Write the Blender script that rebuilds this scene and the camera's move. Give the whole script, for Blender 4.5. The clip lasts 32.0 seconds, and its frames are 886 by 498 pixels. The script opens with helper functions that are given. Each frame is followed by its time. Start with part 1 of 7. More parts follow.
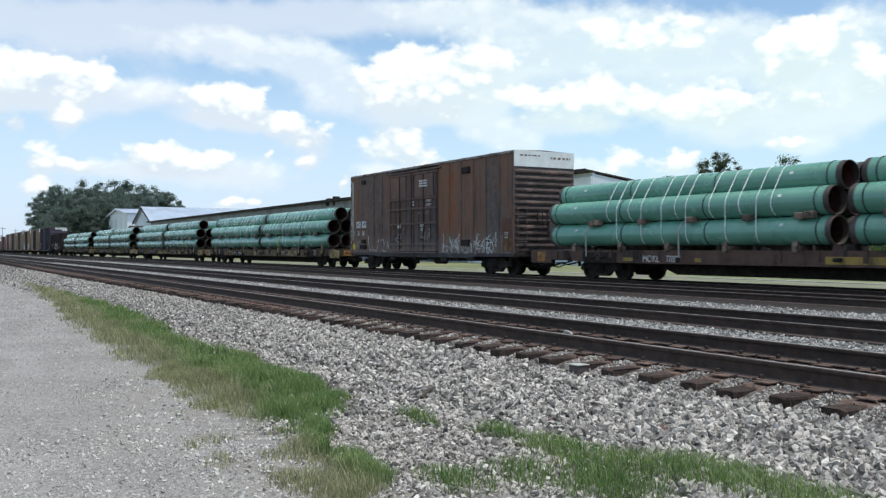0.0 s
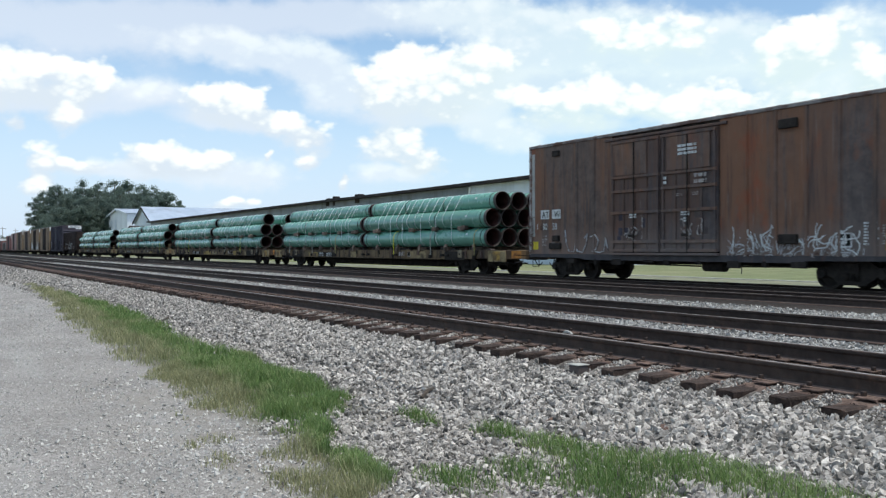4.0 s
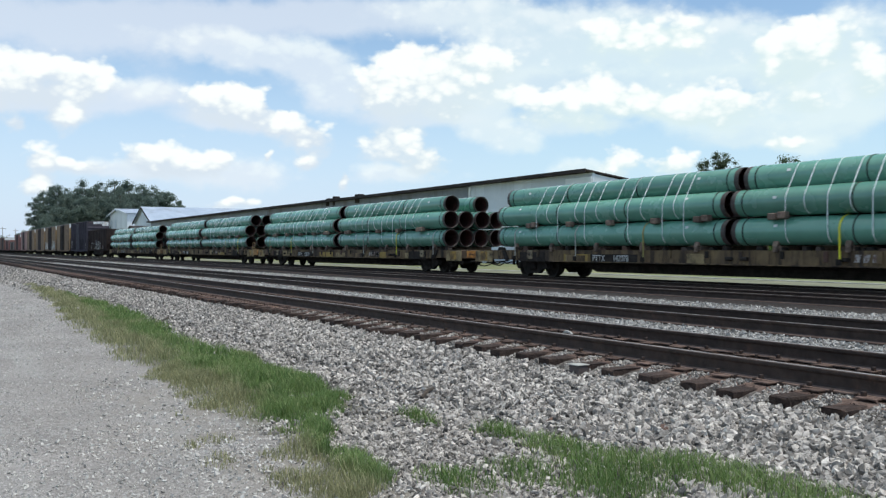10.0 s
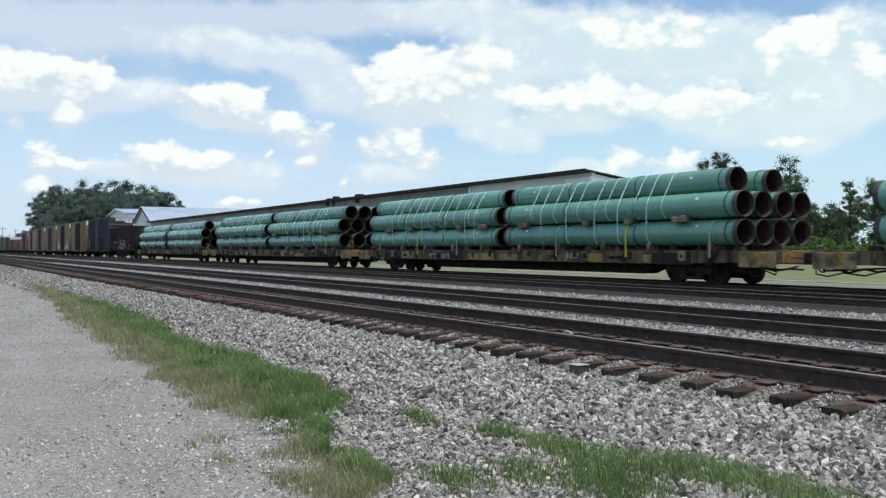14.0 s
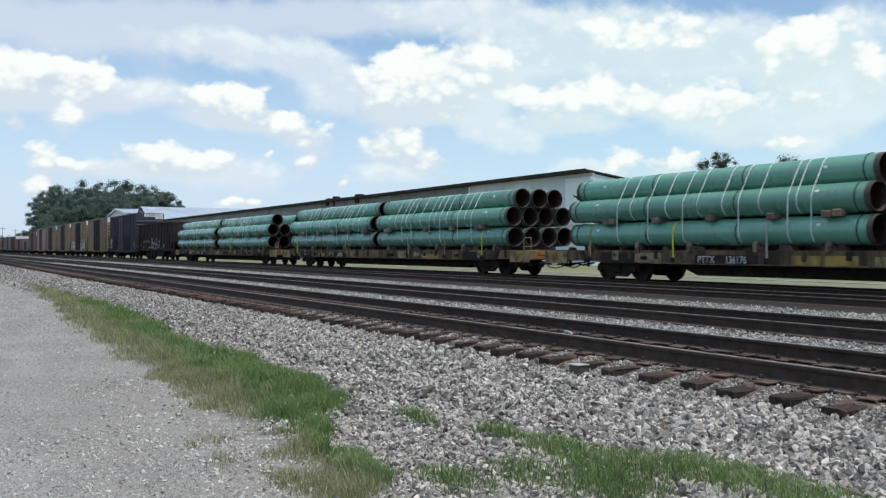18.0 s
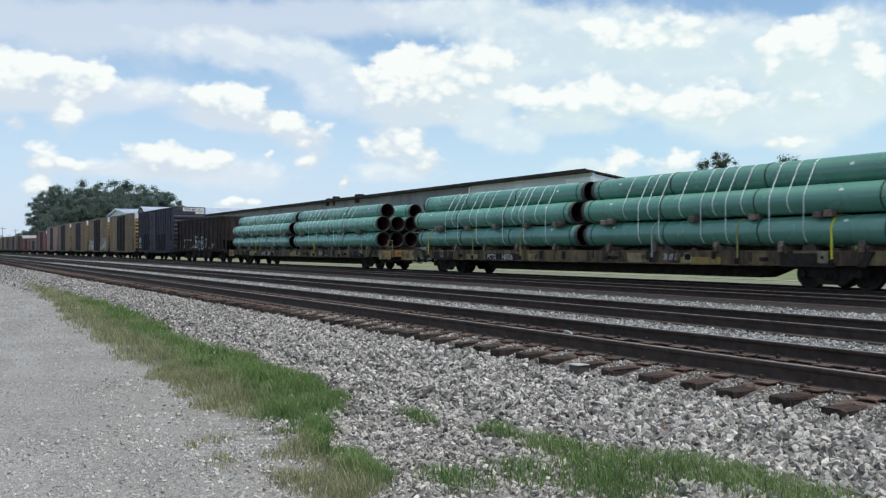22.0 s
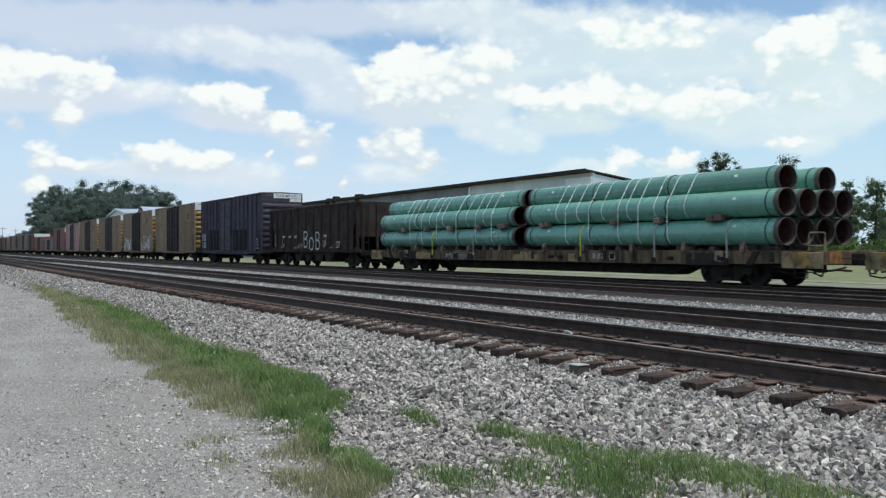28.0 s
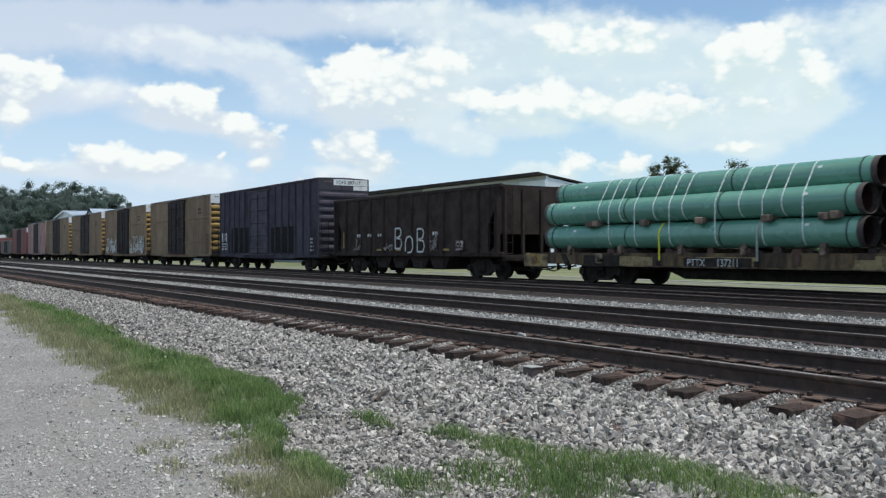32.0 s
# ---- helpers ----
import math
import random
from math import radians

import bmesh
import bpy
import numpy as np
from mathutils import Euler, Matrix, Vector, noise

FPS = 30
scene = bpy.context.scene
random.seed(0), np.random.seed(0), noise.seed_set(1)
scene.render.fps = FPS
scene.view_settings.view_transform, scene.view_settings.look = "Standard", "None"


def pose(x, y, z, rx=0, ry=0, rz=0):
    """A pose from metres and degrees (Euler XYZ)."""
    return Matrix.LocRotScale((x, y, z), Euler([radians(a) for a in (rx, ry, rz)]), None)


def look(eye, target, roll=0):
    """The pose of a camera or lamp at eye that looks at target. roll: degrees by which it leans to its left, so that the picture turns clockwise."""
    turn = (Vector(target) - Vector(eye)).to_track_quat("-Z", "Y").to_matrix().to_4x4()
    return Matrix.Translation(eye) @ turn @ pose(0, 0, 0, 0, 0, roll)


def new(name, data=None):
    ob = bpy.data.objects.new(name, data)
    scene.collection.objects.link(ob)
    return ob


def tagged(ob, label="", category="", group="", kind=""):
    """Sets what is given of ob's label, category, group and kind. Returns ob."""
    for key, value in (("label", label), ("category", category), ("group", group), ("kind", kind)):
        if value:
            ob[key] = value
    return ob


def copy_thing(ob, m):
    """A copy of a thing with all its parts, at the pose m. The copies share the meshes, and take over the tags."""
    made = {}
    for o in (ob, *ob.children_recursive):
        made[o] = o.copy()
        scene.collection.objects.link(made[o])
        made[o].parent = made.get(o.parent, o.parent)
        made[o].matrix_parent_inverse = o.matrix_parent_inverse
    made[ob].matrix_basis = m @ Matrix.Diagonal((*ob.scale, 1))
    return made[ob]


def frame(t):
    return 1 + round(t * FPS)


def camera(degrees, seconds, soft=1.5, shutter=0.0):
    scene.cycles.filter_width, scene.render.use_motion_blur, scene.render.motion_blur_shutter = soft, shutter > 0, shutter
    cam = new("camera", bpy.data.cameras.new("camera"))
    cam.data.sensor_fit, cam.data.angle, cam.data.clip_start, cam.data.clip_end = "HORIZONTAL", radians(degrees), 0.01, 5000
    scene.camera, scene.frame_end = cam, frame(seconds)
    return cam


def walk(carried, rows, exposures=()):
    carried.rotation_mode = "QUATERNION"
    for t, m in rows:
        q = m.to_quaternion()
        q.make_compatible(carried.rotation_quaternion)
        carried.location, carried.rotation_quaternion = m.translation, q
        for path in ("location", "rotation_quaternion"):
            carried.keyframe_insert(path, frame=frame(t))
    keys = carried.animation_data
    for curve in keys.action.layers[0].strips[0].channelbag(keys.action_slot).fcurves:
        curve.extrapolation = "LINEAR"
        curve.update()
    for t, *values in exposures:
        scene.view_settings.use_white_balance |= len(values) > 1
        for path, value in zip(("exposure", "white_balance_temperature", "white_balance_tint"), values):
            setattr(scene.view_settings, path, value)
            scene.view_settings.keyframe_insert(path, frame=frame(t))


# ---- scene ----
FOV = 51.93
EYE = (0.0, 0.0, 1.632)
YAW = 60.09          # the view turns this far from the +Y axis towards -X
RAIL = 0.55          # top of the rails above the gravel road
TRACKS = (7.665, 11.85, 18.28, 21.9)   # centre lines of the four tracks
TRAIN_Y = 21.9
SPEED = 4.19         # metres a second

cam = camera(FOV, 32.0, 1.3, 0.4)


def view(turn, tilt):
    return pose(EYE[0], EYE[1], EYE[2], 90 + tilt, 0, YAW - turn)


walk(cam, [(0.0, view(0, 0)), (10.0, view(0, 0)), (20.0, view(0, 0)), (29.0, view(0, 0)), (29.9, view(0, 0)), (30.0, view(0, 0)),
           (30.1, view(1.12, -0.13)), (30.2, view(1.43, -0.07)), (30.3, view(1.54, -0.02)), (30.4, view(1.72, 0.07)), (30.5, view(2.38, 0.17)),
           (30.6, view(2.44, 0.18)), (30.8, view(2.47, 0.21)), (31.0, view(2.48, 0.22)), (31.4, view(2.64, 0.21)), (31.8, view(2.80, 0.19)), (32.0, view(2.87, 0.17))],
     exposures=[(0.0, 0.13, 6410.0, 4.5), (6.0, 0.11, 6410.0, 4.5), (12.0, 0.03, 6410.0, 4.5), (16.0, 0.0, 6410.0, 4.5), (32.0, -0.03, 6410.0, 4.5)])

# ---- light ----
SUN_FROM = Vector((0.27, 0.16, 0.95)).normalized()
sun = new("sun", bpy.data.lights.new("sun", "SUN"))
sun.data.energy, sun.data.angle, sun.data.color = 3.1, radians(0.6), (0.985, 0.925, 0.86)
sun.matrix_world = look(SUN_FROM * 50, (0, 0, 0))

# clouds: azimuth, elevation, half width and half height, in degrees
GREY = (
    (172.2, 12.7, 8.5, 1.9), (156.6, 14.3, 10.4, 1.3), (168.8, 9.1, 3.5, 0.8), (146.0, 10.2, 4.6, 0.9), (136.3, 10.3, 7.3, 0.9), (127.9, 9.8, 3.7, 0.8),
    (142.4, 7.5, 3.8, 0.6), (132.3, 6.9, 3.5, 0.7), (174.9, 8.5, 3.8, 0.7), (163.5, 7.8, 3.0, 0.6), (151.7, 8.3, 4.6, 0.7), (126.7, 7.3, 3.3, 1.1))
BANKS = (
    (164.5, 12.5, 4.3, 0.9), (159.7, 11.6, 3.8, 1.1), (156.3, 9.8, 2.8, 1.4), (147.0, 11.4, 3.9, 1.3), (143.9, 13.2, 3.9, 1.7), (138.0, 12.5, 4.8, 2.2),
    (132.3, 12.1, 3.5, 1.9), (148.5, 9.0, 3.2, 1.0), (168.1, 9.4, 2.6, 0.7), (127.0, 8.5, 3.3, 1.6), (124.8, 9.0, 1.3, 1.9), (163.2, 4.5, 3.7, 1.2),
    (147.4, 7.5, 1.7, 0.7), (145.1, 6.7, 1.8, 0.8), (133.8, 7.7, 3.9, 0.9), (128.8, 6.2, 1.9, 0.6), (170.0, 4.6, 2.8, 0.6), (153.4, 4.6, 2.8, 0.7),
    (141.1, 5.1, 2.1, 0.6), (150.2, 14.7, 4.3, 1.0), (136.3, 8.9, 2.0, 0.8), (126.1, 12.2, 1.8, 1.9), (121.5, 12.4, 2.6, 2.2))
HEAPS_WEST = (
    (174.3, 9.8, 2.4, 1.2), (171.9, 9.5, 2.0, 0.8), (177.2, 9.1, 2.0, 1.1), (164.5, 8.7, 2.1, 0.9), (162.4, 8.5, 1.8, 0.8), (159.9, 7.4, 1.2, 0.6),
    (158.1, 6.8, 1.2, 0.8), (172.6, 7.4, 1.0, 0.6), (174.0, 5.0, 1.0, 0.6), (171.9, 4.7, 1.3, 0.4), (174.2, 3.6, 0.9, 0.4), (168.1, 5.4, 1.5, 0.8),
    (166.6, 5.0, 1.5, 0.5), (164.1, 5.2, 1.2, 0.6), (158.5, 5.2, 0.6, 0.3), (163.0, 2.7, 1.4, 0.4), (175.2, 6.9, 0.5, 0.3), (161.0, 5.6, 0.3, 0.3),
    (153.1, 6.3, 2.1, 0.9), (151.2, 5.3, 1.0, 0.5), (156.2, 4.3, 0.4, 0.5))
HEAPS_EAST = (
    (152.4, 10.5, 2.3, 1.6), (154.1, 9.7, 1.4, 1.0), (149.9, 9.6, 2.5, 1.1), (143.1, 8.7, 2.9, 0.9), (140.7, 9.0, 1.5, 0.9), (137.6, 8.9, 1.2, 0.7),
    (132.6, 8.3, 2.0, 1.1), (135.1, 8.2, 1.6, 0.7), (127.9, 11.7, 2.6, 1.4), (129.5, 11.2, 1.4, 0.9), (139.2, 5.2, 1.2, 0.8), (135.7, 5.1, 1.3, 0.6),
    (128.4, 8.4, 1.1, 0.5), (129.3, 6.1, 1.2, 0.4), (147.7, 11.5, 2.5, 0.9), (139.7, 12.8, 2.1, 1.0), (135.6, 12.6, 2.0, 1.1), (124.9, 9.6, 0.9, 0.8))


class Net:
    """Short hand for node trees."""

    def __init__(self, tree):
        self.t = tree
        tree.nodes.clear()

    def add(self, kind, ins=()):
        n = self.t.nodes.new(kind)
        return self.fill(n, ins)

    def fill(self, n, ins):
        for k, v in (ins.items() if isinstance(ins, dict) else enumerate(ins)):
            if isinstance(v, bpy.types.NodeSocket):
                self.t.links.new(v, n.inputs[k])
            elif v is not None:
                n.inputs[k].default_value = v
        return n

    def math(self, op, a, b=0.0, clamp=False):
        n = self.t.nodes.new("ShaderNodeMath")
        n.operation, n.use_clamp = op, clamp
        return self.fill(n, (a, b)).outputs[0]

    def vec(self, op, a, b, out=0):
        n = self.t.nodes.new("ShaderNodeVectorMath")
        n.operation = op
        return self.fill(n, (a, b)).outputs[out]

    def noise(self, vec, scale, detail=4.0, rough=0.55, distort=0.0):
        return self.add("ShaderNodeTexNoise", {"Vector": vec, "Scale": scale, "Detail": detail, "Roughness": rough, "Distortion": distort}).outputs["Fac"]

    def ramp(self, fac, a, b, mode="SMOOTHSTEP"):
        n = self.t.nodes.new("ShaderNodeMapRange")
        n.interpolation_type = mode
        return self.fill(n, {"Value": fac, "From Min": a, "From Max": b}).outputs[0]

    def mix(self, fac, a, b, blend="MIX"):
        n = self.t.nodes.new("ShaderNodeMix")
        n.data_type, n.blend_type = "RGBA", blend
        for k, v in ((0, fac), (6, a), (7, b)):
            if isinstance(v, bpy.types.NodeSocket):
                self.t.links.new(v, n.inputs[k])
            else:
                n.inputs[k].default_value = v if k == 0 or len(v) == 4 else (*v, 1.0)
        return n.outputs[2]


def make_sky():
    world = bpy.data.worlds.new("sky")
    scene.world = world
    world.use_nodes = True
    n = Net(world.node_tree)
    way = n.add("ShaderNodeTexCoord").outputs["Generated"]
    xyz = n.add("ShaderNodeSeparateXYZ", (way,))
    el = n.math("MULTIPLY", n.math("ARCSINE", xyz.outputs[2]), 57.2958)
    az = n.math("MULTIPLY", n.math("ARCTAN2", xyz.outputs[1], xyz.outputs[0]), 57.2958)
    place = n.add("ShaderNodeCombineXYZ", (az, el, 0.0)).outputs[0]

    def warp(scale, reach):
        w = n.add("ShaderNodeTexNoise", {"Vector": place, "Scale": scale, "Detail": 4.0, "Roughness": 0.55})
        return n.vec("MULTIPLY", n.vec("SUBTRACT", w.outputs["Color"], (0.5, 0.5, 0.5)), (reach, reach * 0.6, 0.0))
    moved = n.vec("ADD", place, warp(0.36, 1.5))
    loose = n.vec("ADD", place, warp(0.22, 3.4))

    def heap(rows, where, fall, grow=1.0, tall=1.0):
        """How thick the cloud is, and how high in its heap the place lies."""
        thick, high = None, None
        for a, e, w, h in rows:
            d = n.vec("MULTIPLY", n.vec("SUBTRACT", where, (a, e, 0.0)), (1 / (w * grow), 1 / (h * tall), 0.0))
            k = n.math("POWER", fall, n.vec("DOT_PRODUCT", d, d, "Value"))
            v = n.math("MULTIPLY", n.vec("DOT_PRODUCT", d, (0.0, 1.0, 0.0), "Value"), k)
            thick = k if thick is None else n.math("ADD", thick, k)
            high = v if high is None else n.math("ADD", high, v)
        return thick, n.math("DIVIDE", high, n.math("ADD", thick, 0.02))

    flat = n.vec("MULTIPLY", place, (1.0, 1.5, 1.0))
    billow = n.math("SUBTRACT", n.noise(flat, 0.52, 4.0, 0.42, 0.1), 0.5)
    cells = n.add("ShaderNodeTexVoronoi", {"Vector": n.vec("ADD", flat, warp(1.3, 0.5)), "Scale": 1.05, "Detail": 1.0, "Roughness": 0.4, "Lacunarity": 2.2})
    knobs = n.math("SUBTRACT", 0.42, cells.outputs["Distance"])
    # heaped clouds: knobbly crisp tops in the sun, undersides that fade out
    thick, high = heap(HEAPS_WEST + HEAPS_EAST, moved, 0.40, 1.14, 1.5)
    body = n.math("ADD", n.math("MINIMUM", thick, 1.15), n.math("ADD", n.math("MULTIPLY", billow, 1.15), n.math("MULTIPLY", knobs, 0.36)))
    top = n.ramp(high, -0.35, 0.35)
    crisp, faded = n.ramp(body, 0.30, 0.66), n.ramp(body, 0.26, 1.0)
    heaped = n.math("ADD", n.math("MULTIPLY", crisp, top), n.math("MULTIPLY", faded, n.math("SUBTRACT", 1.0, top)))
    lit = n.math("ADD", n.math("ADD", high, n.math("MULTIPLY", billow, 1.7)), n.math("ADD", n.math("MULTIPLY", knobs, 0.7), n.math("MULTIPLY", n.math("SUBTRACT", body, 0.8), 0.55)))
    lit = n.ramp(lit, -0.62, 0.25)
    # broad soft banks, and thin grey sheets under and between them
    broad = n.math("SUBTRACT", n.noise(flat, 0.24, 7.0, 0.6), 0.5)
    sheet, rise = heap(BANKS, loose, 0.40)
    sheet = n.math("ADD", n.math("MINIMUM", sheet, 1.0), n.math("MULTIPLY", n.math("ADD", broad, n.math("MULTIPLY", billow, 0.5)), 0.9))
    bank = n.math("MULTIPLY", n.ramp(n.math("ADD", sheet, n.math("MULTIPLY", knobs, 0.16)), 0.16, 0.82), 0.76)
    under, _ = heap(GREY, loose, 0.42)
    under = n.math("ADD", n.math("MINIMUM", under, 1.0), n.math("MULTIPLY", broad, 1.0))
    grey = n.math("MULTIPLY", n.ramp(under, 0.18, 0.85), 0.70)
    # elsewhere in the sky the same broken cloud goes on
    dome = n.math("MULTIPLY", n.ramp(n.noise(way, 3.1, 6.0, 0.6), 0.44, 0.62), n.ramp(el, 14.5, 22.0))
    haze = n.math("MULTIPLY", n.ramp(el, 15.0, 0.0), 0.80)
    sky_node = n.add("ShaderNodeTexSky")
    sky_node.sky_type, sky_node.sun_disc = "NISHITA", False
    sky_node.sun_elevation, sky_node.sun_rotation = math.asin(SUN_FROM.z), math.atan2(SUN_FROM.x, SUN_FROM.y)
    sky_node.altitude, sky_node.air_density, sky_node.dust_density, sky_node.ozone_density = 60.0, 1.0, 0.6, 1.6
    clear = n.add("ShaderNodeBackground", (sky_node.outputs[0], 0.15)).outputs[0]
    east = n.ramp(az, 160.0, 138.0)
    dull = n.mix(east, (0.76, 0.795, 0.90), (0.74, 0.84, 0.905))
    soft = n.mix(east, (0.80, 0.85, 0.93), (0.82, 0.915, 0.935))
    soft = n.mix(n.ramp(n.math("ADD", rise, n.math("ADD", n.math("MULTIPLY", billow, 2.8), n.math("MULTIPLY", knobs, 0.9))), -0.6, 0.7), n.mix(0.55, dull, soft), n.mix(0.8, soft, (0.97, 0.99, 0.99)))
    shaded = n.mix(east, (0.70, 0.76, 0.86), (0.72, 0.83, 0.87))
    bright = n.mix(lit, shaded, (0.985, 0.99, 0.985))

    def lay(sky, fac, col):
        return n.add("ShaderNodeMixShader", (fac, sky, n.add("ShaderNodeBackground", (col, 1.0)).outputs[0])).outputs[0]
    sky = lay(clear, haze, n.mix(east, (0.60, 0.715, 0.95), (0.575, 0.755, 0.95)))
    sky = lay(sky, n.math("MAXIMUM", grey, dome), dull)
    sky = lay(sky, bank, soft)
    sky = lay(sky, heaped, bright)
    n.add("ShaderNodeOutputWorld", (sky,))


make_sky()

# ---- materials ----


def surface(name, dark, light, scale=3.0, rough=0.6, metal=0.0, stain=None, stain_scale=0.8, stain_at=(0.5, 0.68), bump=0.2, bump_scale=40.0,
            streak=False, vary=0.0, island=False, spec=0.5, depth=0.02, coat=0.0, dust=None):
    """A worn surface: two tones by fine noise, stains by a broad one, fine relief. streak: stains run down. dust: settles near the middle of a tie. vary: tone that differs from piece to piece."""
    m = bpy.data.materials.new(name)
    m.use_nodes = True
    n = Net(m.node_tree)
    spot = n.add("ShaderNodeTexCoord").outputs["Object"]
    rand = None
    if vary:
        rand = n.add("ShaderNodeNewGeometry").outputs["Random Per Island"] if island else n.add("ShaderNodeObjectInfo").outputs["Random"]
        jump = n.add("ShaderNodeCombineXYZ", (n.math("MULTIPLY", rand, 37.0), n.math("MULTIPLY", rand, 11.0), 0.0)).outputs[0]
        spot = n.vec("ADD", spot, jump)
    col = n.mix(n.ramp(n.noise(spot, scale, 6.0, 0.65), 0.3, 0.7), dark, light)
    if dust:
        across = n.math("ABSOLUTE", n.add("ShaderNodeSeparateXYZ", (n.add("ShaderNodeTexCoord").outputs["Object"],)).outputs[1])
        across = n.math("ADD", across, n.math("MULTIPLY", n.math("SUBTRACT", n.noise(spot, 4.0, 5.0, 0.6), 0.5), 0.3))
        col = n.mix(n.math("MULTIPLY", n.ramp(across, 1.06, 0.94), 0.8), col, dust)
    r = n.ramp(n.noise(spot, scale * 2.3, 3.0), 0.2, 0.8)
    r = n.math("ADD", n.math("MULTIPLY", r, 0.22), rough - 0.11)
    if stain:
        where = spot
        if streak:
            where = n.vec("MULTIPLY", spot, (1.0, 1.0, 0.16))
        mask = n.ramp(n.noise(where, stain_scale, 7.0, 0.7, 0.4), *stain_at)
        col = n.mix(mask, col, stain)
        r = n.math("ADD", r, n.math("MULTIPLY", mask, 0.2), clamp=True)
    if vary:
        tone = n.math("ADD", n.math("MULTIPLY", rand, 2 * vary), 1.0 - vary)
        col = n.mix(1.0, col, n.add("ShaderNodeCombineColor", (tone, tone, tone)).outputs[0], "MULTIPLY")
    relief = n.add("ShaderNodeBump", {"Strength": bump, "Distance": depth, "Height": n.noise(spot, bump_scale, 4.0, 0.6)}).outputs[0]
    b = n.add("ShaderNodeBsdfPrincipled", {"Base Color": col, "Roughness": r, "Metallic": metal, "Normal": relief, "Specular IOR Level": spec, "Coat Weight": coat, "Coat Roughness": 0.22})
    n.add("ShaderNodeOutputMaterial", (b.outputs[0],))
    return m


M = {}
M["coating"] = surface("green_coating", (0.114, 0.276, 0.202), (0.148, 0.342, 0.252), 0.5, 0.235, stain=(0.150, 0.30, 0.235), stain_scale=0.5, stain_at=(0.56, 0.85), bump=0.0, vary=0.14, spec=0.8)
M["pipe_end"] = surface("bare_pipe_end", (0.0465, 0.039, 0.0353), (0.09, 0.075, 0.0675), 9, 0.75, stain=(0.09, 0.051, 0.0405), stain_scale=4, vary=0.25)
M["pipe_bore"] = surface("pipe_bore", (0.0396, 0.0122, 0.0101), (0.09, 0.0288, 0.023), 5, 0.85, stain=(0.0252, 0.0115, 0.0101), stain_scale=2, vary=0.35)
M["ring"] = surface("separator_rope", (0.012, 0.016, 0.014), (0.03, 0.035, 0.03), 30, 0.9)
M["sticker"] = surface("white_sticker", (0.6, 0.62, 0.6), (0.75, 0.77, 0.75), 20, 0.6)
M["strap"] = surface("pale_steel_strap", (0.88, 0.90, 0.89), (0.96, 0.97, 0.96), 12, 0.5, vary=0.05)
M["webbing"] = surface("yellow_webbing", (0.66, 0.60, 0.02), (0.82, 0.76, 0.05), 30, 0.8, stain=(0.45, 0.40, 0.05), stain_scale=3)
M["webbing_grey"] = surface("grey_webbing", (0.30, 0.29, 0.25), (0.46, 0.45, 0.40), 30, 0.85)
M["webbing_dull"] = surface("dull_yellow_webbing", (0.26, 0.22, 0.07), (0.38, 0.33, 0.11), 30, 0.85)
M["timber"] = surface("weathered_timber", (0.13, 0.092, 0.07), (0.27, 0.19, 0.14), 8, 0.88, stain=(0.065, 0.045, 0.038), stain_scale=3, vary=0.35, bump=0.4)
M["flat_yellow"] = surface("worn_yellow_paint", (0.30, 0.195, 0.048), (0.43, 0.285, 0.065), 2.2, 0.75, stain=(0.085, 0.058, 0.036), stain_scale=1.6, stain_at=(0.46, 0.68), streak=True)
M["flat_rusty"] = surface("rusty_yellow_paint", (0.125, 0.084, 0.050), (0.25, 0.168, 0.08), 1.3, 0.9, stain=(0.052, 0.036, 0.028), stain_scale=2.2, stain_at=(0.40, 0.62), streak=True, vary=0.15)
M["flat_dust"] = surface("dusty_olive_paint", (0.24, 0.175, 0.09), (0.40, 0.30, 0.15), 1.8, 0.9, stain=(0.07, 0.05, 0.036), stain_scale=1.9, stain_at=(0.44, 0.66))
M["flat_brown"] = surface("brown_paint", (0.06, 0.03, 0.022), (0.12, 0.06, 0.042), 1.8, 0.7, stain=(0.03, 0.02, 0.018), stain_scale=1.2, streak=True)
M["frame_dark"] = surface("grimy_steel", (0.026, 0.022, 0.020), (0.052, 0.043, 0.037), 4, 0.92, stain=(0.075, 0.05, 0.035), stain_scale=2.5, stain_at=(0.58, 0.75), spec=0.12)
M["wheel"] = surface("wheel_steel", (0.030, 0.025, 0.023), (0.055, 0.044, 0.036), 6, 0.85, spec=0.15)
M["deck"] = surface("flatcar_deck", (0.05, 0.035, 0.03), (0.10, 0.07, 0.055), 3, 0.85)
M["decal_white"] = surface("stencil_white", (0.55, 0.55, 0.53), (0.75, 0.75, 0.72), 9, 0.7, stain=(0.3, 0.27, 0.24), stain_scale=4)
M["decal_faded"] = surface("faded_stencil", (0.30, 0.26, 0.24), (0.5, 0.46, 0.43), 9, 0.8, stain=(0.14, 0.08, 0.06), stain_scale=6, stain_at=(0.45, 0.6))
M["decal_black"] = surface("black_patch", (0.014, 0.013, 0.012), (0.032, 0.028, 0.024), 5, 0.9, spec=0.1)
M["decal_orange"] = surface("orange_patch", (0.30, 0.135, 0.03), (0.43, 0.205, 0.045), 5, 0.7, stain=(0.12, 0.062, 0.035), stain_scale=3, stain_at=(0.42, 0.62))
M["decal_yellow"] = surface("bright_yellow_patch", (0.62, 0.46, 0.02), (0.75, 0.6, 0.04), 5, 0.6)
M["rust_side"] = surface("rust_brown_side", (0.082, 0.060, 0.052), (0.165, 0.108, 0.084), 1.1, 0.85, stain=(0.20, 0.088, 0.052), stain_scale=0.9, stain_at=(0.50, 0.72), streak=True, vary=0.2, spec=0.3)
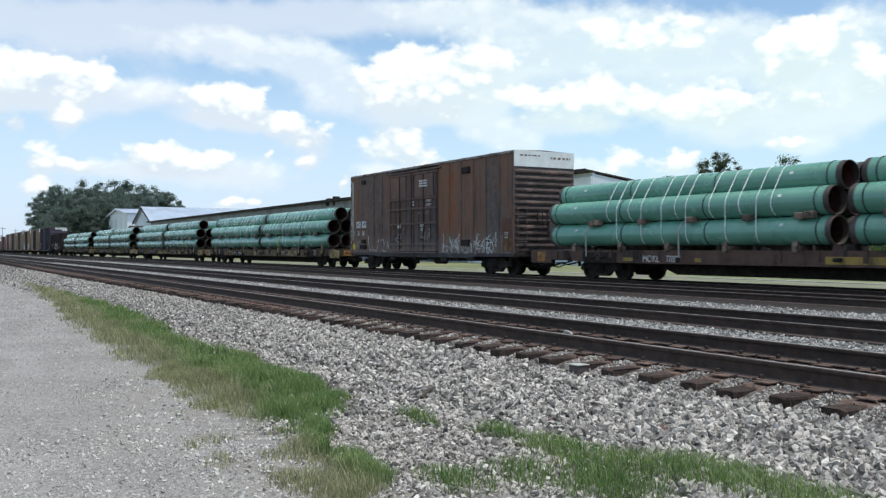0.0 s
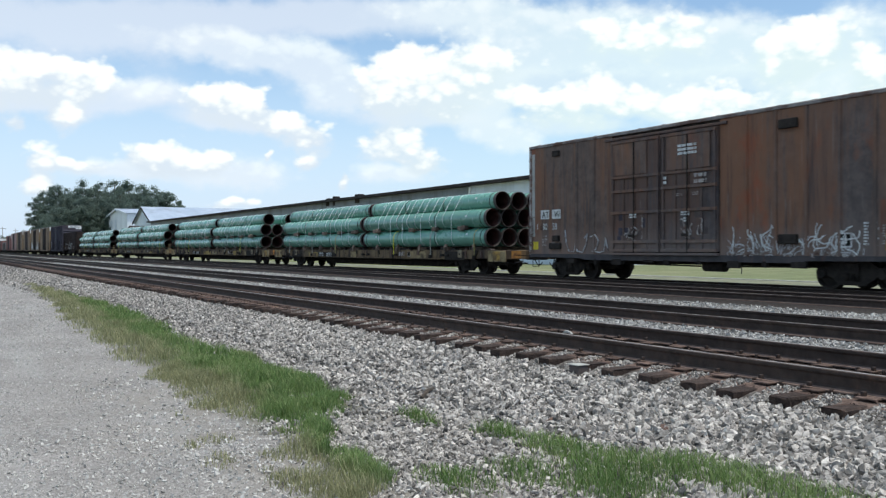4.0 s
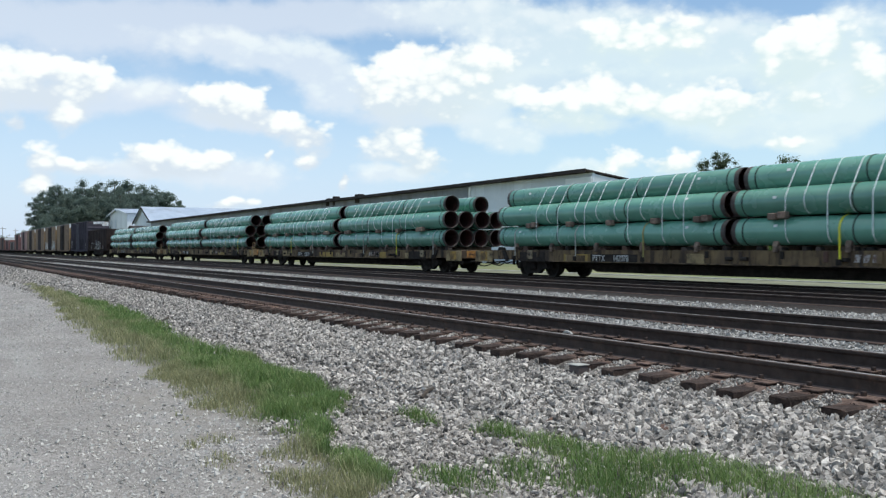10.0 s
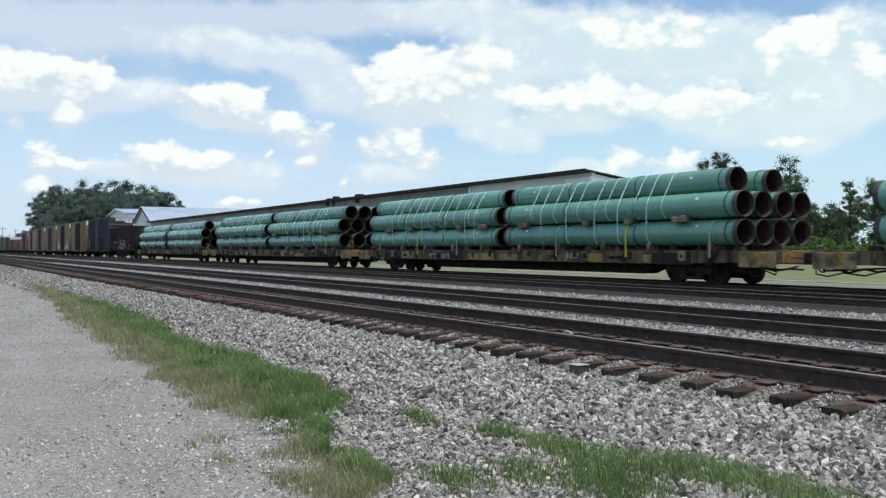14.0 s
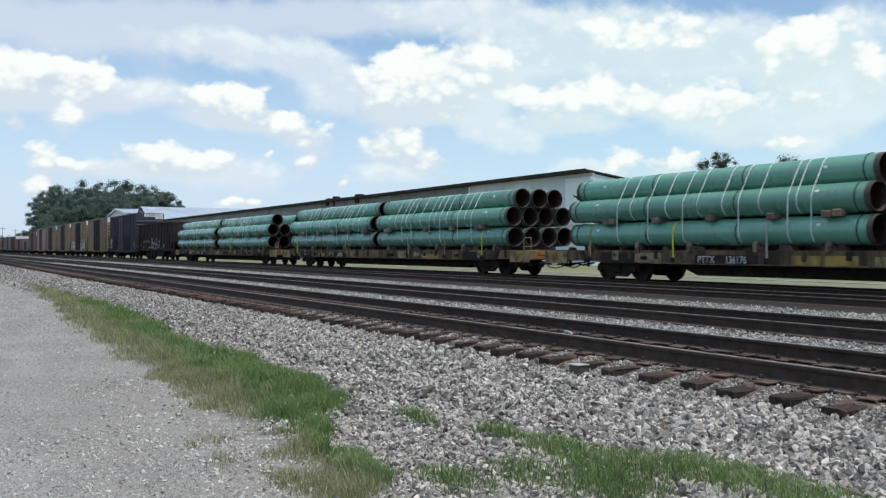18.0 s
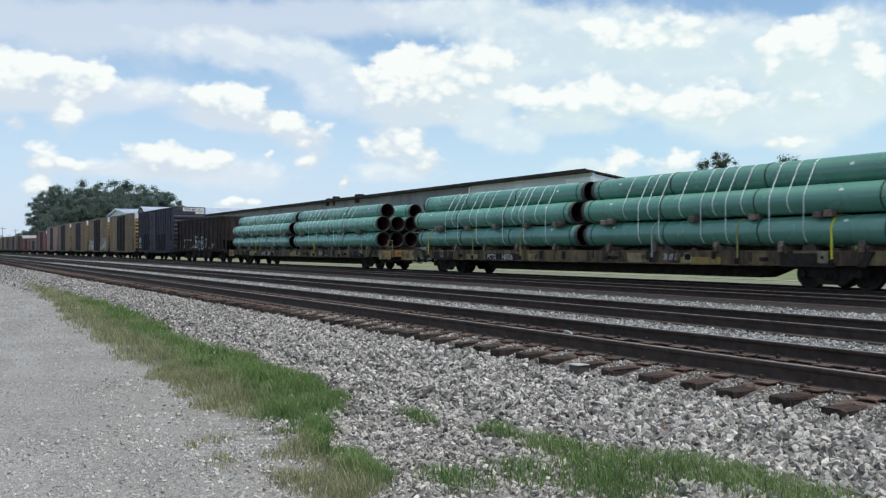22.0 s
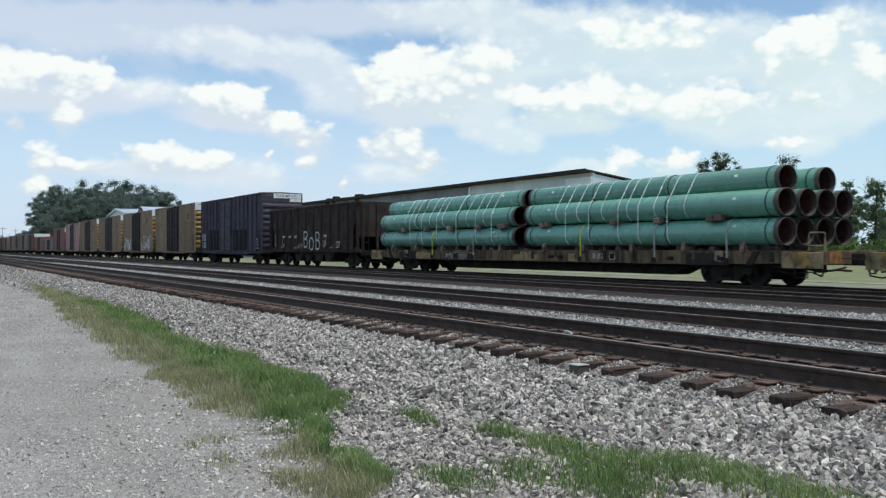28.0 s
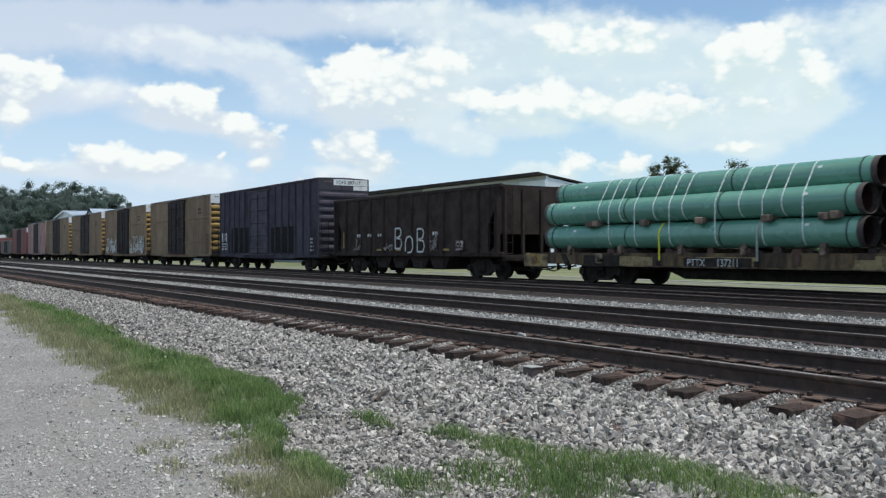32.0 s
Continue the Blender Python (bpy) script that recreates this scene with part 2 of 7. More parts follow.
M["rust_red"] = surface("red_rust_panel", (0.10, 0.062, 0.050), (0.185, 0.108, 0.082), 1.1, 0.88, stain=(0.225, 0.082, 0.045), stain_scale=0.8, stain_at=(0.44, 0.70), streak=True, vary=0.2, spec=0.3)
M["door_grey"] = surface("grey_door_frame", (0.080, 0.064, 0.060), (0.142, 0.112, 0.104), 2.0, 0.8, stain=(0.14, 0.075, 0.05), stain_scale=1.2, stain_at=(0.56, 0.74), spec=0.3)
M["door_dark"] = surface("dark_door", (0.042, 0.038, 0.042), (0.085, 0.07, 0.07), 1.4, 0.75, stain=(0.15, 0.07, 0.048), stain_scale=1.1, stain_at=(0.56, 0.72), streak=True)
M["end_rust"] = surface("brown_end_panel", (0.058, 0.045, 0.042), (0.118, 0.084, 0.074), 2.0, 0.85, stain=(0.19, 0.13, 0.11), stain_scale=1.2, stain_at=(0.54, 0.70), vary=0.3, spec=0.3)
M["white_panel"] = surface("white_end_panel", (0.66, 0.67, 0.66), (0.80, 0.81, 0.80), 3, 0.6, stain=(0.42, 0.31, 0.22), stain_scale=1.6, stain_at=(0.50, 0.74), streak=True)
M["roof_metal"] = surface("galvanised_roof", (0.16, 0.14, 0.13), (0.3, 0.27, 0.25), 1.2, 0.6, stain=(0.11, 0.06, 0.045), stain_scale=0.9, stain_at=(0.42, 0.6))
M["tan_side"] = surface("tan_side", (0.225, 0.15, 0.09), (0.295, 0.205, 0.13), 1.0, 0.8, stain=(0.15, 0.10, 0.07), stain_scale=0.6, stain_at=(0.45, 0.75), streak=True, vary=0.12, spec=0.3)
M["tan_end"] = surface("yellow_end", (0.29, 0.18, 0.045), (0.39, 0.25, 0.065), 1.6, 0.65, stain=(0.14, 0.09, 0.042), stain_scale=1.3, streak=True, vary=0.08)
M["brown_door"] = surface("brown_door", (0.026, 0.019, 0.018), (0.048, 0.034, 0.031), 1.6, 0.8, stain=(0.08, 0.05, 0.036), stain_scale=1.5, stain_at=(0.6, 0.75), streak=True, spec=0.3)
M["navy_side"] = surface("dark_blue_side", (0.054, 0.047, 0.060), (0.086, 0.077, 0.094), 1.2, 0.85, stain=(0.044, 0.036, 0.040), stain_scale=0.8, stain_at=(0.50, 0.70), streak=True, spec=0.2, vary=0.1)
M["navy_door"] = surface("blue_black_door", (0.05, 0.044, 0.056), (0.085, 0.076, 0.094), 1.4, 0.75, stain=(0.09, 0.085, 0.095), stain_scale=1.5, stain_at=(0.6, 0.75), streak=True, spec=0.3)
M["hopper_side"] = surface("black_hopper_side", (0.030, 0.022, 0.020), (0.060, 0.045, 0.040), 1.4, 0.9, stain=(0.068, 0.047, 0.04), stain_scale=0.9, stain_at=(0.50, 0.72), streak=True, spec=0.12, vary=0.12)
M["red_side"] = surface("faded_red_side", (0.16, 0.045, 0.035), (0.23, 0.075, 0.06), 1.2, 0.75, stain=(0.25, 0.15, 0.13), stain_scale=0.9, stain_at=(0.52, 0.7), streak=True)
M["pink_side"] = surface("pink_faded_side", (0.30, 0.17, 0.15), (0.42, 0.27, 0.23), 1.2, 0.75, stain=(0.2, 0.08, 0.07), stain_scale=0.9, streak=True)
M["grey_side"] = surface("grey_brown_side", (0.14, 0.11, 0.095), (0.22, 0.18, 0.15), 1.2, 0.75, stain=(0.10, 0.06, 0.05), stain_scale=0.9, streak=True)
M["paint_scrawl"] = surface("grey_white_scrawl", (0.42, 0.41, 0.41), (0.68, 0.67, 0.66), 10, 0.8, stain=(0.2, 0.15, 0.13), stain_scale=5, stain_at=(0.48, 0.62))
M["rail_side"] = surface("rusty_rail_side", (0.038, 0.026, 0.021), (0.070, 0.046, 0.037), 6, 0.8, stain=(0.11, 0.066, 0.05), stain_scale=2.0, stain_at=(0.56, 0.74), spec=0.35)
M["rail_dust_lit"] = surface("dusty_lit_rail_foot", (0.143, 0.0968, 0.0779), (0.238, 0.168, 0.139), 5, 0.9, stain=(0.0492, 0.0328, 0.0271), stain_scale=2.2, stain_at=(0.56, 0.74), spec=0.2)
M["rail_top"] = surface("worn_rail_head", (0.19, 0.16, 0.145), (0.33, 0.295, 0.275), 5, 0.5, metal=0.3, stain=(0.09, 0.062, 0.05), stain_scale=3, stain_at=(0.50, 0.66), spec=0.3)
M["tie"] = surface("creosoted_tie", (0.030, 0.021, 0.018), (0.072, 0.049, 0.040), 14, 0.9, stain=(0.115, 0.062, 0.046), stain_scale=2.5, stain_at=(0.56, 0.72), bump=0.6, bump_scale=30, vary=0.25, depth=0.03, spec=0.25, dust=(0.19, 0.122, 0.097))
M["tie_joined"] = surface("creosoted_ties_far", (0.018, 0.014, 0.0125), (0.048, 0.035, 0.030), 5, 0.9, stain=(0.10, 0.05, 0.038), stain_scale=1.5, vary=0.3, island=True, spec=0.2)
M["plate"] = surface("rusty_tie_plate", (0.088, 0.060, 0.050), (0.16, 0.11, 0.092), 14, 0.88, stain=(0.045, 0.03, 0.025), stain_scale=7, vary=0.35, spec=0.2)
M["spike"] = surface("rusty_spike", (0.02, 0.013, 0.011), (0.05, 0.028, 0.02), 20, 0.8)
M["stone"] = surface("ballast_stone", (0.184, 0.164, 0.147), (0.46, 0.425, 0.388), 14, 0.92, stain=(0.515, 0.451, 0.391), stain_scale=8, stain_at=(0.58, 0.75), vary=0.72, bump=0.4, bump_scale=60)
M["stones"] = surface("ballast_stones", (0.184, 0.164, 0.147), (0.46, 0.425, 0.388), 14, 0.92, stain=(0.515, 0.451, 0.391), stain_scale=8, stain_at=(0.58, 0.75), vary=0.72, island=True, bump=0.4, bump_scale=60)
M["pebbles"] = surface("road_pebbles", (0.386, 0.363, 0.336), (0.534, 0.511, 0.478), 16, 0.92, vary=0.34, island=True, spec=0.2)
M["flat_cream"] = surface("cream_plate", (0.25, 0.195, 0.12), (0.36, 0.29, 0.18), 4, 0.8, stain=(0.10, 0.075, 0.055), stain_scale=3, stain_at=(0.42, 0.6))
M["decal_amber"] = surface("amber_patch", (0.34, 0.19, 0.035), (0.46, 0.275, 0.05), 4, 0.7, stain=(0.12, 0.078, 0.045), stain_scale=2.5, stain_at=(0.44, 0.64))
M["bark"] = surface("bark", (0.045, 0.034, 0.026), (0.10, 0.08, 0.062), 6, 0.9, bump=0.6, bump_scale=12)
M["metal_wall"] = surface("blue_grey_metal_wall", (0.621, 0.669, 0.728), (0.698, 0.747, 0.795), 0.25, 0.55, stain=(0.563, 0.592, 0.63), stain_scale=0.15, streak=True, vary=0.05)
M["grey_wall"] = surface("grey_metal_wall", (0.20, 0.215, 0.24), (0.27, 0.285, 0.31), 0.25, 0.6, stain=(0.17, 0.165, 0.16), stain_scale=0.2, streak=True, vary=0.06)
M["white_wall"] = surface("white_metal_wall", (0.80, 0.83, 0.86), (0.88, 0.90, 0.92), 0.3, 0.6, vary=0.05)
M["roof_dark"] = surface("dark_roof_edge", (0.022, 0.018, 0.018), (0.05, 0.038, 0.035), 0.5, 0.8, spec=0.2)
M["roof_blue"] = surface("blue_grey_roof", (0.30, 0.36, 0.45), (0.40, 0.46, 0.55), 0.2, 0.5, stain=(0.27, 0.3, 0.36), stain_scale=0.12)
M["pole"] = surface("grey_pole", (0.15, 0.14, 0.13), (0.25, 0.24, 0.22), 3, 0.8)
M["sign_yellow"] = surface("yellow_sign", (0.75, 0.70, 0.0), (0.88, 0.83, 0.01), 2, 0.5)
M["sign_ink"] = surface("olive_sign_ink", (0.30, 0.27, 0.0), (0.40, 0.36, 0.01), 9, 0.6)
M["concrete"] = surface("pale_concrete", (0.33, 0.325, 0.30), (0.46, 0.455, 0.42), 2, 0.85, stain=(0.28, 0.26, 0.22), stain_scale=0.5)
M["hose"] = surface("black_rubber", (0.012, 0.012, 0.012), (0.025, 0.024, 0.022), 20, 0.7)
M["bug_dark"] = surface("dark_insect_body", (0.02, 0.016, 0.013), (0.04, 0.03, 0.024), 300, 0.5)
M["bug_wing"] = surface("grey_insect_wing", (0.25, 0.25, 0.25), (0.4, 0.4, 0.4), 200, 0.4)
M["stones_brown"] = surface("fouled_ballast_stones", (0.0615, 0.0426, 0.0353), (0.148, 0.102, 0.0836), 14, 0.92, stain=(0.213, 0.164, 0.139), stain_scale=8, stain_at=(0.58, 0.75), vary=0.5, island=True, bump=0.4, bump_scale=60, spec=0.25)
M["stones_clean"] = surface("clean_ballast_stones", (0.239, 0.228, 0.213), (0.478, 0.458, 0.432), 14, 0.92, stain=(0.515, 0.488, 0.451), stain_scale=8, stain_at=(0.58, 0.75), vary=0.55, island=True, bump=0.4, bump_scale=60)


def weathered_side(name, base, pale, rust, red, grime, seed):
    """Old paint gone to rust: broad rusty fields, fine runs down the sheets, grey wear and spots."""
    m = bpy.data.materials.new(name)
    m.use_nodes = True
    n = Net(m.node_tree)
    spot = n.vec("ADD", n.add("ShaderNodeTexCoord").outputs["Object"], (seed, seed * 0.7, seed * 0.3))
    tall = n.vec("MULTIPLY", spot, (1.0, 1.0, 0.30))
    runs = n.vec("MULTIPLY", spot, (1.0, 1.0, 0.07))
    col = n.mix(n.ramp(n.noise(spot, 2.6, 7.0, 0.7), 0.3, 0.7), base, pale)
    field = n.math("ADD", n.noise(tall, 0.42, 5.0, 0.6), n.math("MULTIPLY", n.math("SUBTRACT", n.noise(runs, 6.0, 4.0, 0.6), 0.5), 0.45))
    col = n.mix(n.math("MULTIPLY", n.ramp(field, 0.37, 0.60), 0.85), col, rust)
    col = n.mix(n.math("MULTIPLY", n.ramp(n.noise(n.vec("MULTIPLY", spot, (1.0, 1.0, 0.55)), 0.8, 6.0, 0.65), 0.56, 0.70), 0.8), col, red)
    col = n.mix(n.math("MULTIPLY", n.ramp(n.noise(runs, 3.2, 6.0, 0.65), 0.50, 0.70), 0.75), col, grime)
    col = n.mix(n.math("MULTIPLY", n.ramp(n.noise(spot, 9.0, 5.0, 0.7), 0.62, 0.72), 0.5), col, grime)
    col = n.mix(n.math("MULTIPLY", n.ramp(n.noise(runs, 11.0, 4.0, 0.6), 0.60, 0.74), 0.35), col, (0.30, 0.25, 0.22))
    # road dust thrown up along the foot of the sheets, in ragged patches
    up = n.add("ShaderNodeSeparateXYZ", (n.add("ShaderNodeTexCoord").outputs["Object"],)).outputs[2]
    splash = n.math("ADD", up, n.math("MULTIPLY", n.math("SUBTRACT", n.noise(tall, 1.6, 7.0, 0.7), 0.5), 2.4))
    col = n.mix(n.math("MULTIPLY", n.ramp(splash, 2.1, 1.0), 0.42), col, (0.27, 0.215, 0.19))
    relief = n.add("ShaderNodeBump", {"Strength": 0.35, "Distance": 0.02, "Height": n.noise(spot, 5.0, 6.0, 0.65)}).outputs[0]
    b = n.add("ShaderNodeBsdfPrincipled", {"Base Color": col, "Roughness": 0.85, "Normal": relief, "Specular IOR Level": 0.3})
    n.add("ShaderNodeOutputMaterial", (b.outputs[0],))
    return m


M["rust_sheet"] = weathered_side("rusted_brown_side", (0.105, 0.080, 0.070), (0.185, 0.132, 0.108), (0.235, 0.115, 0.066), (0.28, 0.092, 0.048), (0.065, 0.053, 0.050), 3.0)
M["grey_sheet"] = weathered_side("worn_grey_side", (0.090, 0.075, 0.071), (0.160, 0.125, 0.112), (0.205, 0.112, 0.074), (0.24, 0.10, 0.058), (0.062, 0.053, 0.053), 17.0)
M["door_sheet"] = weathered_side("worn_dark_door", (0.066, 0.058, 0.060), (0.122, 0.103, 0.100), (0.145, 0.086, 0.064), (0.20, 0.084, 0.050), (0.042, 0.036, 0.037), 29.0)


def foliage(name, dark, light, dry=None, scale=0.5, vary=0.4, glow=0.4, by_strip=False):
    """Leaves or blades: some of the light passes through. dry: brown that comes in patches, or, by_strip, towards the road."""
    m = bpy.data.materials.new(name)
    m.use_nodes = True
    n = Net(m.node_tree)
    spot = n.add("ShaderNodeTexCoord").outputs["Object"]
    rand = n.add("ShaderNodeNewGeometry").outputs["Random Per Island"]
    col = n.mix(n.ramp(n.noise(spot, scale, 5.0, 0.6), 0.35, 0.65), dark, light)
    if dry:
        mask = n.noise(spot, scale * 0.6, 5.0, 0.65)
        if by_strip:
            xyz = n.add("ShaderNodeSeparateXYZ", (spot,))
            x, y = xyz.outputs[0], xyz.outputs[1]
            lo = n.math("ADD", n.math("MULTIPLY", n.math("MULTIPLY", x, x), 0.0011), 2.55)
            edge = n.ramp(n.math("SUBTRACT", y, lo), 1.0, 0.1)
            mask = n.math("ADD", mask, n.math("MULTIPLY", n.math("SUBTRACT", edge, 0.45), 0.35))
            mask = n.math("SUBTRACT", mask, n.math("MULTIPLY", n.math("MULTIPLY", n.ramp(x, -9.5, -8.3), n.ramp(y, 2.5, 2.9)), 0.26))
        mask = n.math("ADD", n.math("MULTIPLY", n.ramp(mask, 0.38, 0.62), 0.8), n.math("MULTIPLY", n.ramp(rand, 0.86, 0.9), 0.5), clamp=True)
        col = n.mix(mask, col, dry)
    tone = n.math("ADD", n.math("MULTIPLY", rand, 2 * vary), 1.0 - vary)
    col = n.mix(1.0, col, n.add("ShaderNodeCombineColor", (tone, tone, tone)).outputs[0], "MULTIPLY")
    b = n.add("ShaderNodeBsdfPrincipled", {"Base Color": col, "Roughness": 0.7, "Specular IOR Level": 0.25})
    t = n.add("ShaderNodeBsdfTranslucent", {"Color": col})
    n.add("ShaderNodeOutputMaterial", (n.add("ShaderNodeMixShader", (glow, b.outputs[0], t.outputs[0])).outputs[0],))
    return m


M["blades"] = foliage("grass_blades", (0.133, 0.214, 0.0665), (0.204, 0.29, 0.103), (0.351, 0.328, 0.19), 1.4, 0.3, 0.4, True)
M["leaf"] = foliage("leaf_green", (0.105, 0.15, 0.085), (0.16, 0.215, 0.125), vary=0.3, glow=0.5)
# far leaves: haze of distance put into the colour, paler and bluer
M["leaf_hazed"] = foliage("hazed_leaf_green", (0.15, 0.195, 0.165), (0.19, 0.24, 0.20), scale=0.15, vary=0.10, glow=0.58)
M["leaf_pine"] = foliage("pine_green", (0.075, 0.10, 0.062), (0.115, 0.145, 0.085), vary=0.25, glow=0.45)
M["leaf_bush"] = foliage("bush_green", (0.10, 0.17, 0.035), (0.16, 0.25, 0.06))


def ground_material():
    m = bpy.data.materials.new("ground")
    m.use_nodes = True
    n = Net(m.node_tree)
    spot = n.add("ShaderNodeTexCoord").outputs["Object"]
    xyz = n.add("ShaderNodeSeparateXYZ", (spot,))
    x, y = xyz.outputs[0], xyz.outputs[1]
    edge = n.math("MULTIPLY", n.math("SUBTRACT", n.noise(spot, 0.9, 5.0, 0.6), 0.5), 1.0)
    yy = n.math("ADD", y, edge)
    grit = n.add("ShaderNodeTexVoronoi", {"Vector": spot, "Scale": 42.0, "Randomness": 1.0})
    cell = n.add("ShaderNodeSeparateColor", (grit.outputs["Color"],)).outputs[0]
    # fine pale road gravel, worn smoother in wheel paths
    road = n.mix(n.ramp(n.noise(spot, 0.8, 7.0, 0.65), 0.3, 0.7), (0.276, 0.251, 0.235), (0.419, 0.385, 0.362))
    road = n.mix(n.math("MULTIPLY", n.ramp(n.noise(spot, 9.0, 5.0, 0.7), 0.54, 0.70), 0.6), road, (0.175, 0.158, 0.143))
    road = n.mix(n.math("MULTIPLY", n.ramp(n.noise(spot, 13.0, 5.0, 0.7), 0.53, 0.68), 0.6), road, (0.497, 0.469, 0.442))
    road = n.mix(n.math("MULTIPLY", n.ramp(cell, 0.68, 1.0), 0.7), road, (0.515, 0.492, 0.469))
    road = n.mix(n.math("MULTIPLY", n.ramp(cell, 0.22, 0.0), 0.6), road, (0.138, 0.124, 0.115))
    speck = n.noise(spot, 85.0, 3.0, 0.75)
    road = n.mix(n.math("MULTIPLY", n.ramp(speck, 0.60, 0.40), 0.75), road, (0.101, 0.0966, 0.0874))
    road = n.mix(n.math("MULTIPLY", n.ramp(speck, 0.55, 0.72), 0.6), road, (0.46, 0.451, 0.432))
    ruts = n.add("ShaderNodeMapping", {"Vector": spot, "Scale": (0.12, 1.0, 1.0)}).outputs[0]
    road = n.mix(n.math("MULTIPLY", n.ramp(n.noise(ruts, 1.3, 4.0), 0.5, 0.7), 0.35), road, (0.331, 0.322, 0.308))
    earth = n.math("MULTIPLY", n.math("MULTIPLY", n.ramp(y, 0.6, 2.6), n.ramp(x, -16.0, -9.0)), n.ramp(n.noise(spot, 1.6, 6.0, 0.65), 0.40, 0.62))
    road = n.mix(n.math("MULTIPLY", earth, 0.55), road, (0.184, 0.158, 0.127))
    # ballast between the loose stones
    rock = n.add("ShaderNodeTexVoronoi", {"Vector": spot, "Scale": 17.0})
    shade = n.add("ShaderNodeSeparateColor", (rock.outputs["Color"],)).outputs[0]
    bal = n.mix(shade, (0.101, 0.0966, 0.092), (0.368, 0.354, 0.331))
    # cell rims darkened: shade in the gaps between stones, put into the colour
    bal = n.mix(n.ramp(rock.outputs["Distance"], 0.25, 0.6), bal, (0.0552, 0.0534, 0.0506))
    # beyond the near track, mixed almost wholly to near black
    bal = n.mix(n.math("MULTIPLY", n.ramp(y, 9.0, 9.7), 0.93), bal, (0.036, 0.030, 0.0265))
    # cleaner, paler stone between the tracks
    for c, half in ((10.4, 0.5), (15.5, 0.55)):
        gap = n.math("ABSOLUTE", n.math("SUBTRACT", n.math("ADD", y, n.math("MULTIPLY", edge, 0.3)), c))
        bal = n.mix(n.math("MULTIPLY", n.ramp(gap, half + 0.15, half - 0.15), 0.8), bal, n.mix(shade, (0.138, 0.133, 0.127), (0.386, 0.375, 0.356)))
    # much darker stone between and beside the rails
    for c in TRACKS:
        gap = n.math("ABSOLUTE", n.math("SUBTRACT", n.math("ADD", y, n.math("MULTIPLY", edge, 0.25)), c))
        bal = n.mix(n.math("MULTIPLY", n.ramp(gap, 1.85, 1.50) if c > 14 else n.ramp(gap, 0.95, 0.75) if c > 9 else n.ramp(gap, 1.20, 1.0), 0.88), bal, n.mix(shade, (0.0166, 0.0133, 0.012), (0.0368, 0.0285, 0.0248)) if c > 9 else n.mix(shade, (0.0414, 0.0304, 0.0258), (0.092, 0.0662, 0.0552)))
    blotch = n.math("MULTIPLY", n.ramp(n.noise(spot, 0.5, 4.0), 0.35, 0.6), 0.35)
    bal = n.mix(blotch, bal, n.mix(n.ramp(y, 6.6, 8.9), (0.12, 0.092, 0.0782), (0.0386, 0.0313, 0.0276)))
    gap = n.math("ABSOLUTE", n.math("SUBTRACT", n.math("ABSOLUTE", n.math("SUBTRACT", n.math("ADD", y, n.math("MULTIPLY", edge, 0.2)), TRACKS[0])), 0.88))
    bal = n.mix(n.math("MULTIPLY", n.ramp(gap, 0.26, 0.12), 0.85), bal, n.mix(shade, (0.11, 0.074, 0.060), (0.19, 0.13, 0.107)))
    grass = n.mix(n.ramp(n.noise(spot, 0.35, 7.0, 0.7), 0.3, 0.7), (0.115, 0.138, 0.0598), (0.207, 0.221, 0.11))
    grass = n.mix(n.math("MULTIPLY", n.ramp(n.noise(spot, 0.05, 6.0, 0.7), 0.42, 0.62), 0.8), grass, (0.248, 0.235, 0.129))
    dirt = n.mix(n.ramp(n.noise(spot, 0.7, 6.0, 0.65), 0.3, 0.7), (0.15, 0.152, 0.098), (0.25, 0.247, 0.17))
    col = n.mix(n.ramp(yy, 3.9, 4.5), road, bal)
    # thin soil and roots under the grass strip
    lo = n.math("ADD", n.math("MULTIPLY", n.math("MULTIPLY", x, x), 0.0011), 2.55)
    hi = n.math("SUBTRACT", 4.3, n.math("MULTIPLY", n.math("MAXIMUM", n.math("ADD", x, 9.5), 0.0), 0.36))
    strip = n.math("MULTIPLY", n.ramp(n.math("SUBTRACT", yy, lo), -0.15, 0.3), n.ramp(n.math("SUBTRACT", hi, yy), -0.1, 0.2))
    strip = n.math("MULTIPLY", strip, n.math("MULTIPLY", n.ramp(x, -4.6, -6.0), n.ramp(x, -50.0, -44.0)))
    turf = n.mix(n.ramp(n.noise(spot, 3.0, 6.0, 0.7), 0.35, 0.65), (0.069, 0.0782, 0.0322), (0.138, 0.124, 0.0828))
    col = n.mix(n.math("MULTIPLY", strip, 0.8), col, turf)
    col = n.mix(n.ramp(yy, 25.2, 26.2), col, dirt)
    col = n.mix(n.ramp(yy, 37.6, 38.6), col, grass)
    bump = n.add("ShaderNodeBump", {"Strength": 0.5, "Distance": 0.02, "Height": n.math("ADD", cell, n.noise(spot, 25.0, 5.0, 0.7))}).outputs[0]
    b = n.add("ShaderNodeBsdfPrincipled", {"Base Color": col, "Roughness": 0.92, "Normal": bump, "Specular IOR Level": 0.25})
    n.add("ShaderNodeOutputMaterial", (b.outputs[0],))
    return m


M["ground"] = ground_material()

# ---- building blocks ----


def part(name, bm, material, parent=None, label=""):
    """Links a bmesh as one mesh object, under a thing or part."""
    me = bpy.data.meshes.new(name)
    bm.to_mesh(me)
    bm.free()
    return piece(name, me, material, parent, label)


def piece(name, me, material, parent=None, label="", m=None):
    if material and not me.materials:
        me.materials.append(M[material])
    ob = new(name, me)
    if parent:
        ob.parent = parent
    if m is not None:
        ob.matrix_basis = m
    return tagged(ob, label)


